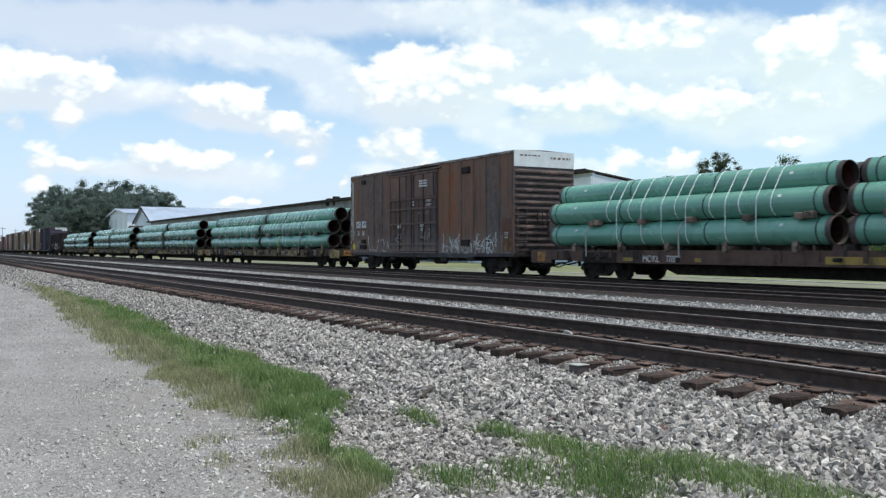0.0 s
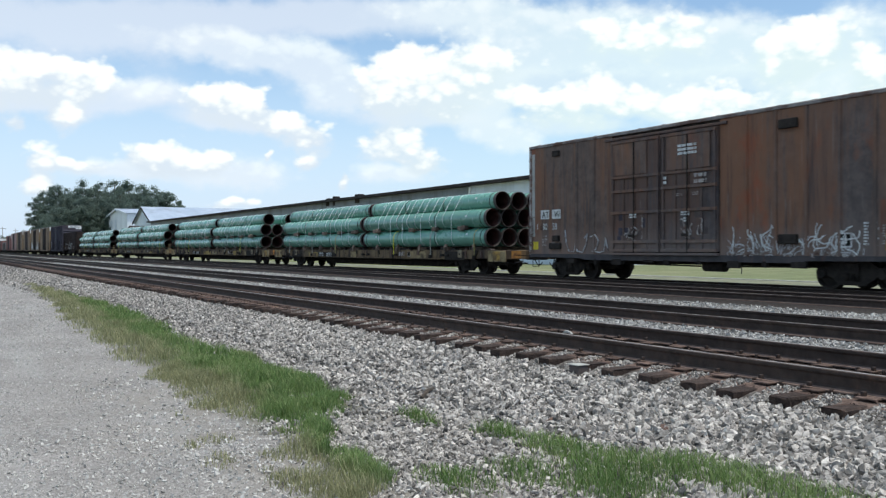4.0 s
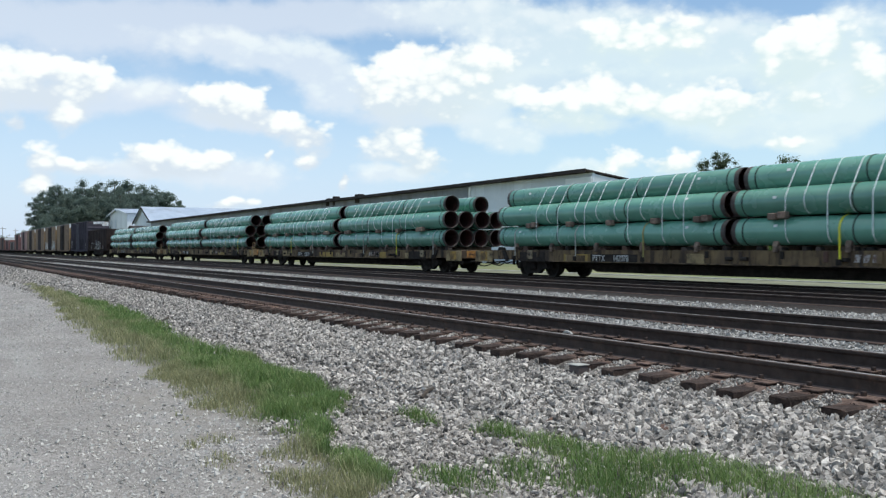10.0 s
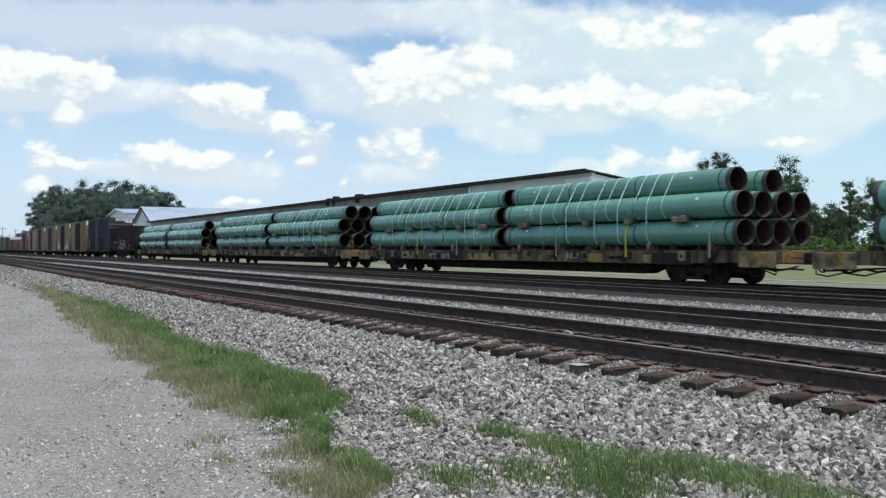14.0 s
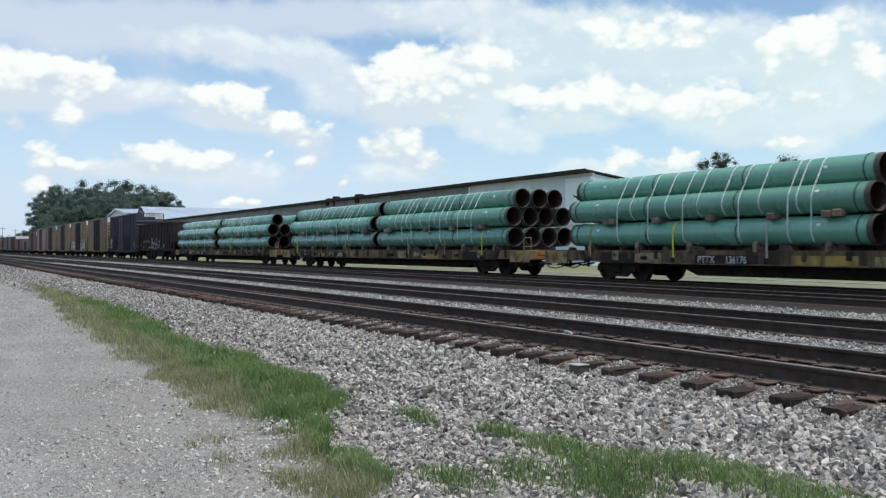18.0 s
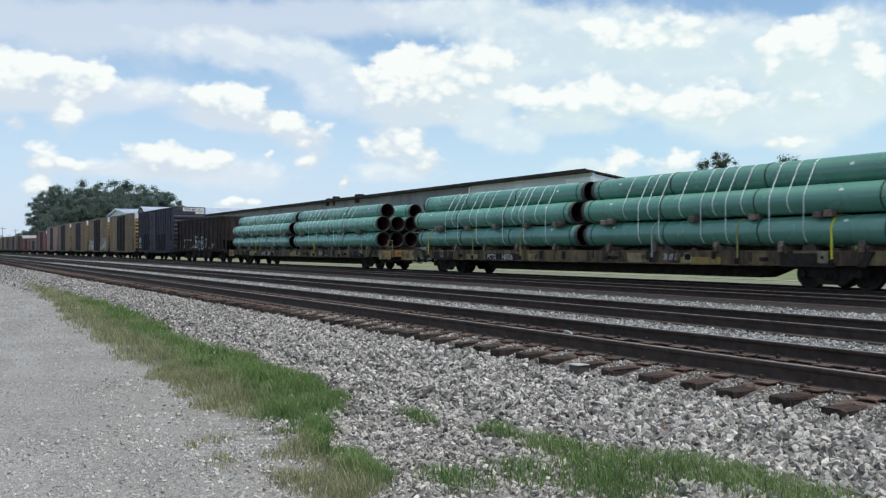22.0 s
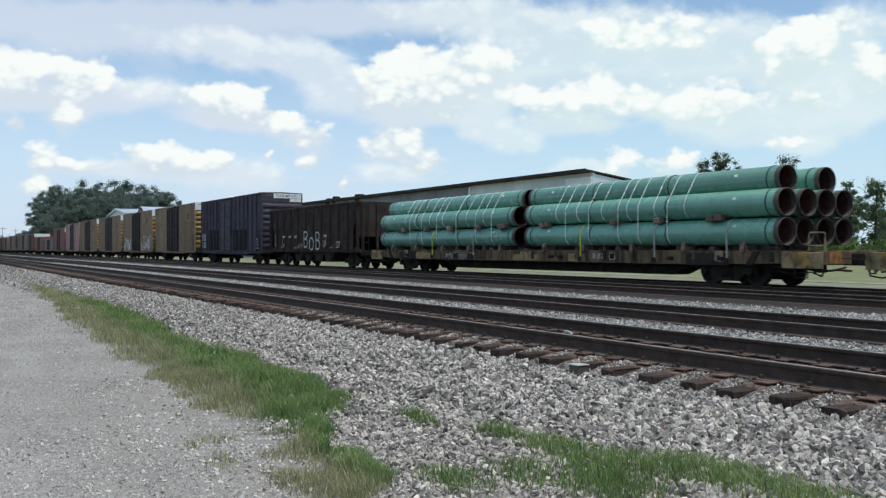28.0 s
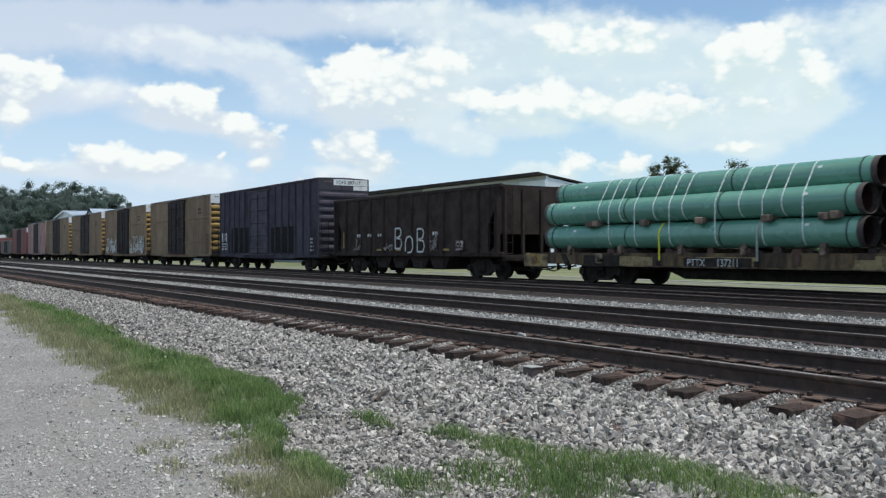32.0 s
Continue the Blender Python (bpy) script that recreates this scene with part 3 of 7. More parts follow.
def box(bm, x0, x1, y0, y1, z0, z1, bevel=0.0):
    v = [bm.verts.new((x, y, z)) for x in (x0, x1) for y in (y0, y1) for z in (z0, z1)]
    fs = [bm.faces.new([v[i] for i in f]) for f in ((0, 1, 3, 2), (4, 6, 7, 5), (0, 4, 5, 1), (2, 3, 7, 6), (0, 2, 6, 4), (1, 5, 7, 3))]
    if bevel:
        es = list({e for f in fs for e in f.edges})
        bmesh.ops.bevel(bm, geom=es, offset=bevel, segments=1, affect="EDGES")
    return bm


def boxed(*a, bevel=0.0):
    return box(bmesh.new(), *a, bevel=bevel)


def prism(bm, outline, a, b, axis="x", turn=None):
    """A flat outline of (u, v) carried from a to b along an axis: x takes (y, z), y takes (x, z), z takes (x, y)."""
    place = {"x": lambda u, v, w: (w, u, v), "y": lambda u, v, w: (u, w, v), "z": lambda u, v, w: (u, v, w)}[axis]
    lo = [bm.verts.new(place(u, v, a)) for u, v in outline]
    hi = [bm.verts.new(place(u, v, b)) for u, v in outline]
    k = len(outline)
    fs = [bm.faces.new((lo[i], lo[(i + 1) % k], hi[(i + 1) % k], hi[i])) for i in range(k)]
    fs += [bm.faces.new(lo[::-1]), bm.faces.new(hi)]
    bmesh.ops.recalc_face_normals(bm, faces=fs)
    return bm


def rod(bm, p, q, r, seg=8, r2=None):
    """A round bar from p to q."""
    p, q = Vector(p), Vector(q)
    w = (q - p).normalized()
    u = w.orthogonal().normalized()
    v = w.cross(u)
    rings = []
    for c, rr in ((p, r), (q, r if r2 is None else r2)):
        rings.append([bm.verts.new(c + rr * (math.cos(t) * u + math.sin(t) * v)) for t in (2 * math.pi * i / seg for i in range(seg))])
    for i in range(seg):
        f = bm.faces.new((rings[0][i], rings[0][(i + 1) % seg], rings[1][(i + 1) % seg], rings[1][i]))
        f.smooth = seg > 6
    bm.faces.new(rings[0][::-1]), bm.faces.new(rings[1])
    return bm


def wire(bm, points, r, seg=6):
    """A bent round bar in one piece through the points."""
    ps = [Vector(p) for p in points]
    u, last = None, None
    for i, p in enumerate(ps):
        w = (ps[min(i + 1, len(ps) - 1)] - ps[max(i - 1, 0)]).normalized()
        u = w.orthogonal().normalized() if u is None or (u - u.dot(w) * w).length < 0.05 else (u - u.dot(w) * w).normalized()
        v = w.cross(u)
        ring = [bm.verts.new(p + r * (math.cos(t) * u + math.sin(t) * v)) for t in (2 * math.pi * k / seg for k in range(seg))]
        if last:
            for k in range(seg):
                bm.faces.new((last[k], last[(k + 1) % seg], ring[(k + 1) % seg], ring[k])).smooth = seg > 6
        else:
            bm.faces.new(ring[::-1])
        last = ring
    bm.faces.new(last)
    return bm


def tube(bm, x0, x1, r_out, r_in, seg=32):
    """A hollow round along x, with both end faces."""
    loops = []
    for x, r in ((x0, r_out), (x1, r_out), (x1, r_in), (x0, r_in)):
        loops.append([bm.verts.new((x, r * math.cos(2 * math.pi * i / seg), r * math.sin(2 * math.pi * i / seg))) for i in range(seg)])
    for k in range(4):
        a, b = loops[k], loops[(k + 1) % 4]
        for i in range(seg):
            f = bm.faces.new((a[i], b[i], b[(i + 1) % seg], a[(i + 1) % seg]))
            f.smooth = k in (0, 2)
    bmesh.ops.recalc_face_normals(bm, faces=bm.faces)
    for e in bm.edges:
        if len(e.link_faces) == 2 and e.calc_face_angle() > 0.8:
            e.smooth = False
    return bm


def ribbon(bm, points, x0, x1, thick=0.004):
    """A band in the plane across the track, following (y, z) points, of some width along x. The band lies to the left of the way."""
    k = len(points)
    rows = []
    for i, (y, z) in enumerate(points):
        a, b = points[max(i - 1, 0)], points[min(i + 1, k - 1)]
        d = Vector((b[0] - a[0], b[1] - a[1])).normalized()
        n = Vector((-d.y, d.x)) * thick
        rows.append([bm.verts.new(c) for c in ((x0, y, z), (x1, y, z), (x1, y + n.x, z + n.y), (x0, y + n.x, z + n.y))])
    for r, s in zip(rows, rows[1:]):
        for i in range(4):
            bm.faces.new((r[i], r[(i + 1) % 4], s[(i + 1) % 4], s[i]))
    bm.faces.new(rows[0][::-1]), bm.faces.new(rows[-1])
    bmesh.ops.recalc_face_normals(bm, faces=bm.faces)
    return bm


def lettering(text, height, name, material, parent, m, squeeze=1.0):
    """Raised painted letters, made into a mesh; they face the -Y side before m turns them."""
    cu = bpy.data.curves.new(name, "FONT")
    cu.body, cu.size, cu.extrude, cu.align_x = text, height * 1.38, 0.002, "LEFT"
    tmp = bpy.data.objects.new("tmp", cu)
    scene.collection.objects.link(tmp)
    bpy.context.view_layer.update()
    me = bpy.data.meshes.new_from_object(tmp.evaluated_get(bpy.context.evaluated_depsgraph_get()))
    bpy.data.objects.remove(tmp)
    me.materials.clear()
    me.transform(Matrix.Diagonal((squeeze, 1, 1, 1)))
    me.transform(pose(0, 0, 0, 90, 0, 0))
    return piece(name, me, material, parent, "", m)


def bars(parent, name, material, x, y, z, w, h, rows, cols, rng, gap=0.35, face="y", sign=-1):
    """Small writing that cannot be read: rows of plain bars on a side (y) or an end (x)."""
    bm = bmesh.new()
    rh = h / rows
    for r in range(rows):
        u = 0.0
        while u < w - 0.02:
            l = min(w / cols * rng.uniform(0.6, 1.3), w - u)
            z0 = z + h - (r + 1) * rh
            if face == "y":
                box(bm, x + u, x + u + l * (1 - gap), y + sign * 0.004, y, z0, z0 + rh * 0.62)
            else:
                box(bm, x, x + sign * 0.004, y + u, y + u + l * (1 - gap), z0, z0 + rh * 0.62)
            u += l
    return tagged(part(name, bm, material, parent), kind="stuff")


def scrawl(parent, x0, x1, y, z0, z1, count, rng, r=0.018, material="paint_scrawl"):
    """Loose looping paint strokes without letters."""
    bm = bmesh.new()
    for _ in range(count):
        x, z = rng.uniform(x0, x1), rng.uniform(z0, z0 + 0.35 * (z1 - z0))
        a, pts = rng.uniform(0.6, 2.2), []
        for _ in range(rng.randint(4, 9)):
            pts.append((x, z))
            a += rng.uniform(-0.9, 1.1)
            s = rng.uniform(0.08, 0.24) * (z1 - z0)
            x, z = min(max(x + s * math.cos(a), x0), x1), min(max(z + s * math.sin(a), z0), z1)
        for p, q in zip(pts, pts[1:]):
            d = Vector((q[0] - p[0], q[1] - p[1]))
            if d.length < 0.02:
                continue
            n = Vector((-d.y, d.x)).normalized() * r
            prism(bm, [(p[0] - n.x, p[1] - n.y), (q[0] - n.x, q[1] - n.y), (q[0] + n.x, q[1] + n.y), (p[0] + n.x, p[1] + n.y)], y - 0.004, y - 0.001, "y")
    return tagged(part("graffiti", bm, material, parent, "pale looping spray-paint strokes"), kind="stuff")


def empty(name, m, label, category, group="", kind=""):
    ob = new(name)
    ob.empty_display_size = 0.3
    ob.matrix_basis = m
    return tagged(ob, label, category, group, kind)


def mesh_of(name, verts, faces):
    """A mesh from arrays: verts (n, 3) and triangles (k, 3)."""
    me = bpy.data.meshes.new(name)
    me.vertices.add(len(verts))
    me.vertices.foreach_set("co", np.asarray(verts, np.float32).ravel())
    k = len(faces)
    me.loops.add(k * 3)
    me.loops.foreach_set("vertex_index", np.asarray(faces, np.int32).ravel())
    me.polygons.add(k)
    me.polygons.foreach_set("loop_start", np.arange(0, k * 3, 3, dtype=np.int32))
    me.polygons.foreach_set("use_smooth", np.zeros(k, dtype=bool))
    me.update(calc_edges=True)
    return me


MOVING = []      # things that ride with the train
ROLLING = []     # wheelsets and their radius


def rides(ob):
    MOVING.append((ob, ob.matrix_basis.copy()))
    return ob


# ---- ground ----
rng = random.Random(7)
nrng = np.random.default_rng(11)
TIE_TOP = RAIL - 0.19


def level(x, y):
    """Height of the ground: gravel road, ballast shoulder, track bed, field."""
    z = np.interp(y, [-60, 2.4, 4.1, 5.8, 6.28, 6.46, 6.72, 8.6, 9.0, 10.0, 13.6, 15.0, 16.6, 23.5, 25.6, 4000], [0, 0, 0.03, 0.235, 0.265, 0.320, 0.376, 0.376, 0.345, 0.355, 0.365, 0.33, 0.365, 0.36, 0.0, 0.0])
    low = np.clip((6.0 - y) / 1.5, 0, 1) * np.clip((60.0 + x) / 20.0, 0, 1) * (y > -6)
    return z + low * (0.012 * np.sin(1.3 * x + 0.7) * np.sin(1.9 * y) + 0.010 * np.sin(3.1 * x + 2.0 * y) + 0.006 * np.sin(5.3 * y - 2.3 * x))


def make_ground():
    xs = np.concatenate([[-4000, -2500, -1600, -1000, -700, -500, -350, -250, -180, -130], np.arange(-100, -20, 4.0), np.arange(-20, 8, 0.35), np.arange(8, 40, 4), [60, 100, 200, 400, 900, 2000, 4000]])
    ys = np.concatenate([[-4000, -2000, -900, -400, -150, -60, -30, -15, -8, -4], np.arange(-2, 6.05, 0.3), np.arange(6.1, 9.25, 0.13), np.arange(9.4, 27, 0.7), [28, 31, 34, 38, 42, 48, 56, 70, 90, 130, 200, 350, 700, 1500, 4000]])
    gx, gy = np.meshgrid(xs, ys, indexing="ij")
    gz = level(gx, gy)
    verts = np.stack([gx, gy, gz], -1).reshape(-1, 3)
    k = len(ys)
    i, j = np.meshgrid(np.arange(len(xs) - 1), np.arange(k - 1), indexing="ij")
    a = (i * k + j).ravel()
    faces = np.concatenate([np.stack([a, a + k, a + k + 1], 1), np.stack([a, a + k + 1, a + 1], 1)])
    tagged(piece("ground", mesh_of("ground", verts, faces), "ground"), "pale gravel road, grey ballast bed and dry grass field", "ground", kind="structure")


make_ground()
part("pavement", boxed(-900, 900, 37.95, 38.15, -0.1, 0.05, bevel=0.02), "concrete")
tagged(bpy.data.objects["pavement"], "pale concrete edge along the far dirt lane", "kerb", kind="structure")

# ---- tracks ----
RAIL_OUTLINE = ((-0.076, 0.0), (0.076, 0.0), (0.076, 0.012), (0.030, 0.026), (0.010, 0.045), (0.009, 0.125), (0.016, 0.140), (0.0375, 0.150), (0.0375, 0.176),
                (0.030, 0.183), (-0.030, 0.183), (-0.0375, 0.176), (-0.0375, 0.150), (-0.016, 0.140), (-0.009, 0.125), (-0.010, 0.045), (-0.030, 0.026), (-0.076, 0.012))


def tie_mesh():
    bm = boxed(-0.115, 0.115, -1.37, 1.37, -0.17, 0.0, bevel=0.014)
    for v in bm.verts:
        if abs(v.co.y) > 1.3:   # worn, rounded ends
            v.co.x *= rng.uniform(0.85, 1.0)
            v.co.z -= rng.uniform(0.005, 0.022) if v.co.z > -0.08 else 0.0
        v.co += Vector((rng.uniform(-0.008, 0.008), rng.uniform(-0.02, 0.02), rng.uniform(-0.006, 0.003)))
    me = bpy.data.meshes.new("tie")
    bm.to_mesh(me)
    bm.free()
    return me


def plain_box_mesh(name, *a, bevel=0.0):
    bm = boxed(*a, bevel=bevel)
    me = bpy.data.meshes.new(name)
    bm.to_mesh(me)
    bm.free()
    return me


TIES = [tie_mesh() for _ in range(6)]
PLATE = plain_box_mesh("tie_plate", -0.095, 0.095, -0.18, 0.18, 0.0, 0.016, bevel=0.004)
SPIKE = plain_box_mesh("spike", -0.018, 0.018, -0.022, 0.022, 0.0, 0.038, bevel=0.005)
ANCHOR = plain_box_mesh("rail_anchor", -0.016, 0.016, -0.095, 0.095, -0.02, 0.03, bevel=0.006)


def make_track(index, y, lift, x0, x1, near0, near1, detail):
    root = empty("railway_track", pose(0, y, TIE_TOP + lift), "rusty steel rails on dark wooden ties in grey ballast" if index < 2 else "dark rails on ties beside the train", "railway track", "parallel railway tracks")
    z0 = 0.19 - 0.183
    for s in (-1, 1):
        rail = part("rail", prism(bmesh.new(), [(u + s * 0.7555, v + z0) for u, v in RAIL_OUTLINE], x0, x1), "rail_side", root, "dark rusty rail with a worn bright head")
        for q in (-1, 1):   # dusty foot of the rail, its colour also lightened for sun on top
            foot = [(q * 0.0765, 0.0), (q * 0.0775, 0.0135), (q * 0.031, 0.0285), (q * 0.029, 0.025), (q * 0.075, 0.011), (q * 0.0745, 0.0)]
            part("rail_foot", prism(bmesh.new(), [(u + s * 0.7555, v + z0) for u, v in foot], x0, x1), "rail_dust_lit", rail, "dusty pinkish-brown rail foot")
        part("rail_head", boxed(x0, x1, s * 0.7555 - 0.027, s * 0.7555 + 0.027, z0 + 0.1815, z0 + 0.1845), "rail_top", rail)
    far = bmesh.new()
    pitch = 0.5335
    k = int((x1 - max(x0, -420)) / pitch)
    for i in range(k):
        x = x1 + (0.33 if detail else 0.0) - i * pitch
        if near0 < x < near1:
            t = piece("tie", TIES[rng.randrange(6)], "tie", root, "", pose(x + rng.uniform(-0.03, 0.03), rng.uniform(-0.05, 0.05), rng.uniform(-0.012, 0.004), 0, 0, rng.uniform(-1.6, 1.6) + 180 * rng.randrange(2)))
            if detail and -26 < x < 6:
                for s in (-1, 1):
                    p = piece("tie_plate", PLATE, "plate", root, "", pose(x, s * 0.7555, 0.001, 0, 0, rng.uniform(-1, 1)))
                    if x > -16:
                        for dx, dy in ((-0.06, -0.1), (0.06, 0.1)) if rng.random() < 0.85 else ((0.05, -0.1),):
                            piece("spike", SPIKE, "spike", root, "", pose(x + dx, s * 0.7555 + dy, 0.017 + rng.uniform(0, 0.02), 0, 0, rng.uniform(-9, 9)))
                        if s < 0 or rng.random() < 0.5:
                            for d in (-0.15, 0.15):
                                piece("rail_anchor", ANCHOR, "spike", root, "", pose(x + d, s * 0.7555, 0.0, 0, 0, rng.uniform(-3, 3)))
        else:
            box(far, x - 0.115, x + 0.115, -1.37 + rng.uniform(-0.04, 0.04), 1.37, -0.17, 0.0)
    tagged(part("ties", far, "tie_joined", root), kind="stuff")
    return root


make_track(0, TRACKS[0], 0.03, -1500, 60, -75, 8, True)
make_track(1, TRACKS[1], 0.0, -1500, 60, -45, 8, False)
make_track(2, TRACKS[2], 0.0, -1500, 60, -30, 10, False)
make_track(3, TRACKS[3], 0.0, -1500, 60, -30, 10, False)

# ---- loads and running gear ----
PIPE_R = 0.394


def pipe_template(PIPE_L):
    root = part("steel_pipe", tube(bmesh.new(), -PIPE_L / 2 + 0.16, PIPE_L / 2 - 0.16, PIPE_R, PIPE_R - 0.012, 40), "coating")
    for s in (-1, 1):
        a = PIPE_L / 2
        part("bare_end", tube(bmesh.new(), min(s * a, s * (a - 0.17)), max(s * a, s * (a - 0.17)), PIPE_R - 0.003, PIPE_R - 0.022, 40), "pipe_end", root, "bare rusty pipe end")
        part("sticker", ribbon(bmesh.new(), [((PIPE_R + 0.001) * math.cos(t), (PIPE_R + 0.001) * math.sin(t)) for t in (2.6, 2.7, 2.8)], s * (a - 1.55) - 0.06, s * (a - 1.55) + 0.06, -0.003), "sticker", root)
    part("bore", tube(bmesh.new(), -PIPE_L / 2 + 0.02, PIPE_L / 2 - 0.02, PIPE_R - 0.013, PIPE_R - 0.021, 40), "pipe_bore", root, "red-brown inside of the pipe")
    for x in (-PIPE_L / 2 + 0.42, -PIPE_L * 0.17, PIPE_L * 0.14, PIPE_L / 2 - 0.42):
        part("separator_rope", tube(bmesh.new(), x - 0.016, x + 0.016, PIPE_R + 0.013, PIPE_R - 0.003, 40), "ring", root, "dark rope ring round the pipe")
    return tagged(root, "long green-coated steel pipe with bare rusty ends", "pipe", "pipes stacked on the flatcars")


def dunnage_template(wide):
    """A bearer between two rows of pipe; the wide kind is two rough baulks side by side."""
    w = 0.16 if wide else 0.12
    root = part("dunnage_beam", boxed(-w, w, -1.60, 1.60, -0.028, 0.028, bevel=0.012), "timber")
    for x in ((-0.17, 0.15) if wide else (0.0,)):
        part("end_block", boxed(x - 0.14, x + 0.14, -1.68, -1.48, -0.10 + 0.02 * (x > 0), 0.085 + 0.03 * (x > 0), bevel=0.022), "timber", root)
    return tagged(root, "pair of rough brown timber baulks between the pipe rows" if wide else "weathered brown timber bearer between the pipe rows", "timber", "timber bearers")


def cradle_template():
    """A bearer on the deck with a stubby steel post at either end."""
    root = part("deck_bearer", boxed(-0.11, 0.11, -1.45, 1.45, 0.0, 0.148, bevel=0.01), "timber")
    for s in (-1, 1):
        part("post", boxed(-0.075, 0.075, s * 1.53 - 0.05, s * 1.53 + 0.05, -0.05, 0.13, bevel=0.025), "timber", root)
        part("wedge", prism(bmesh.new(), [(s * 1.46, 0.13), (s * 1.42, 0.27), (s * 1.5, 0.27), (s * 1.56, 0.13)], -0.085, 0.085), "timber", root)
    return tagged(root, "dark timber bearer with steel posts on the flatcar deck", "timber", "deck bearers")


ROWS = ((1.575, 2.37, 3.03), (1.575, 2.39, 3.10), (1.575, 2.405, 3.14), (1.575, 2.39, 3.06))      # pipe centres above the rail, by load
STEP = 0.81


def side_path(low, ROWS_Z):
    """Outline of a stack from its near side over the top to the far side, as (y, z)."""
    r = PIPE_R + 0.003
    mid, top = (-1.5 * STEP, ROWS_Z[1]), (-STEP, ROWS_Z[2])
    lean = math.atan2(top[1] - mid[1], top[0] - mid[0]) + math.pi / 2
    pts = []
    if low:
        b = (-1.5 * STEP, ROWS_Z[0])
        pts += [(b[0] + r * math.cos(t), b[1] + r * math.sin(t)) for t in np.linspace(math.pi * 1.30, math.pi, 7)]
    else:
        pts += [(mid[0] + r * math.cos(t), mid[1] + r * math.sin(t)) for t in np.linspace(math.pi * 1.36, math.pi * 1.02, 7)]
    pts += [(mid[0] + r * math.cos(t), mid[1] + r * math.sin(t)) for t in np.linspace(math.pi, lean, 4)]
    pts += [(top[0] + r * math.cos(t), top[1] + r * math.sin(t)) for t in np.linspace(lean, math.pi / 2, 8)]
    return pts + [(-y, z) for y, z in reversed(pts)]


def strap_template(low, rows):
    return tagged(part("steel_strap", ribbon(bmesh.new(), side_path(low, rows), -0.0125, 0.0125, 0.005), "strap"), "pale steel band strapped over the pipe stack", "strap", "steel straps round the pipes")


def webbing_template(material, label):
    r = PIPE_R + 0.004
    b = (-1.5 * STEP, ROWS[0][0])
    pts = [(-1.60, 0.72), (-1.60, 1.0)] + [(b[0] + r * math.cos(t), b[1] + r * math.sin(t)) for t in np.linspace(math.pi * 1.02, math.pi * 0.42, 10)]
    root = part("tie_down_strap", ribbon(bmesh.new(), pts, -0.03, 0.03, 0.006), material)
    part("ratchet", boxed(-0.07, 0.07, -1.68, -1.61, 0.66, 0.82, bevel=0.015), "frame_dark", root)
    return tagged(root, label, "strap", "webbing tie-downs")


def wheel_bm(y0, s, r):
    """One wheel on an axle along y: flange, tread, dished plate, hub."""
    ring = [(0.0, r * 0.98), (0.0, 0.0)]
    profile = [(-0.035, 0.08), (-0.035, r * 0.30), (0.0, r * 0.36), (0.018, r * 0.78), (-0.05, r * 0.84), (-0.068, r * 1.0), (0.062, r * 0.985), (0.068, r * 1.06), (0.095, r * 1.05), (0.095, r * 0.84), (0.045, r * 0.78), (0.035, r * 0.36), (0.10, r * 0.30), (0.10, 0.08)]
    bm = bmesh.new()
    seg = 28
    loops = [[bm.verts.new((rr * math.cos(2 * math.pi * i / seg), y0 + s * u, rr * math.sin(2 * math.pi * i / seg))) for i in range(seg)] for u, rr in profile]
    for a, b in zip(loops, loops[1:]):
        for i in range(seg):
            bm.faces.new((a[i], a[(i + 1) % seg], b[(i + 1) % seg], b[i]))
    bmesh.ops.recalc_face_normals(bm, faces=bm.faces)
    return bm


WHEEL_R = 0.42


def running_gear(car, centres, base=1.75):
    """Two trucks under a car: side frames, bolster, springs, and turning wheelsets."""
    for c in centres:
        for s in (-1, 1):
            y = s * 1.0
            bm = bmesh.new()
            h = base / 2
            out = [(-h - 0.20, 0.34), (-h - 0.20, 0.56), (-h + 0.16, 0.60), (-0.42, 0.80), (0.42, 0.80), (h - 0.16, 0.60), (h + 0.20, 0.56), (h + 0.20, 0.34),
                   (h - 0.2, 0.36), (0.36, 0.14), (-0.36, 0.14), (-h + 0.2, 0.36)]
            prism(bm, [(c + u, v) for u, v in out], y - 0.07, y + 0.07, "y")
            fr = part("side_frame", bm, "frame_dark", car, "grimy cast truck side frame")
            bm = bmesh.new()
            for dx in (-0.15, 0.0, 0.15):
                rod(bm, (c + dx, y + s * 0.09, 0.26), (c + dx, y + s * 0.09, 0.55), 0.06, 8)
            part("spring", bm, "frame_dark", fr)
            for dx in (-h, h):
                bm = rod(bmesh.new(), (c + dx, y + s * 0.02, 0.42), (c + dx, y + s * 0.17, 0.42), 0.11, 14)
                part("bearing_cap", bm, "frame_dark", fr)
        part("bolster", boxed(c - 0.2, c + 0.2, -1.15, 1.15, 0.45, 0.72, bevel=0.02), "frame_dark", car)
        for dx in (-base / 2, base / 2):
            bm = rod(bmesh.new(), (0, -1.0, 0), (0, 1.0, 0), 0.08, 12)
            ws = part("wheelset", bm, "wheel", car)
            ws.matrix_basis = pose(c + dx, 0, WHEEL_R)
            for s in (-1, 1):
                part("wheel", wheel_bm(s * 0.7555, -s, WHEEL_R), "wheel", ws)
            ROLLING.append((ws, c + dx))


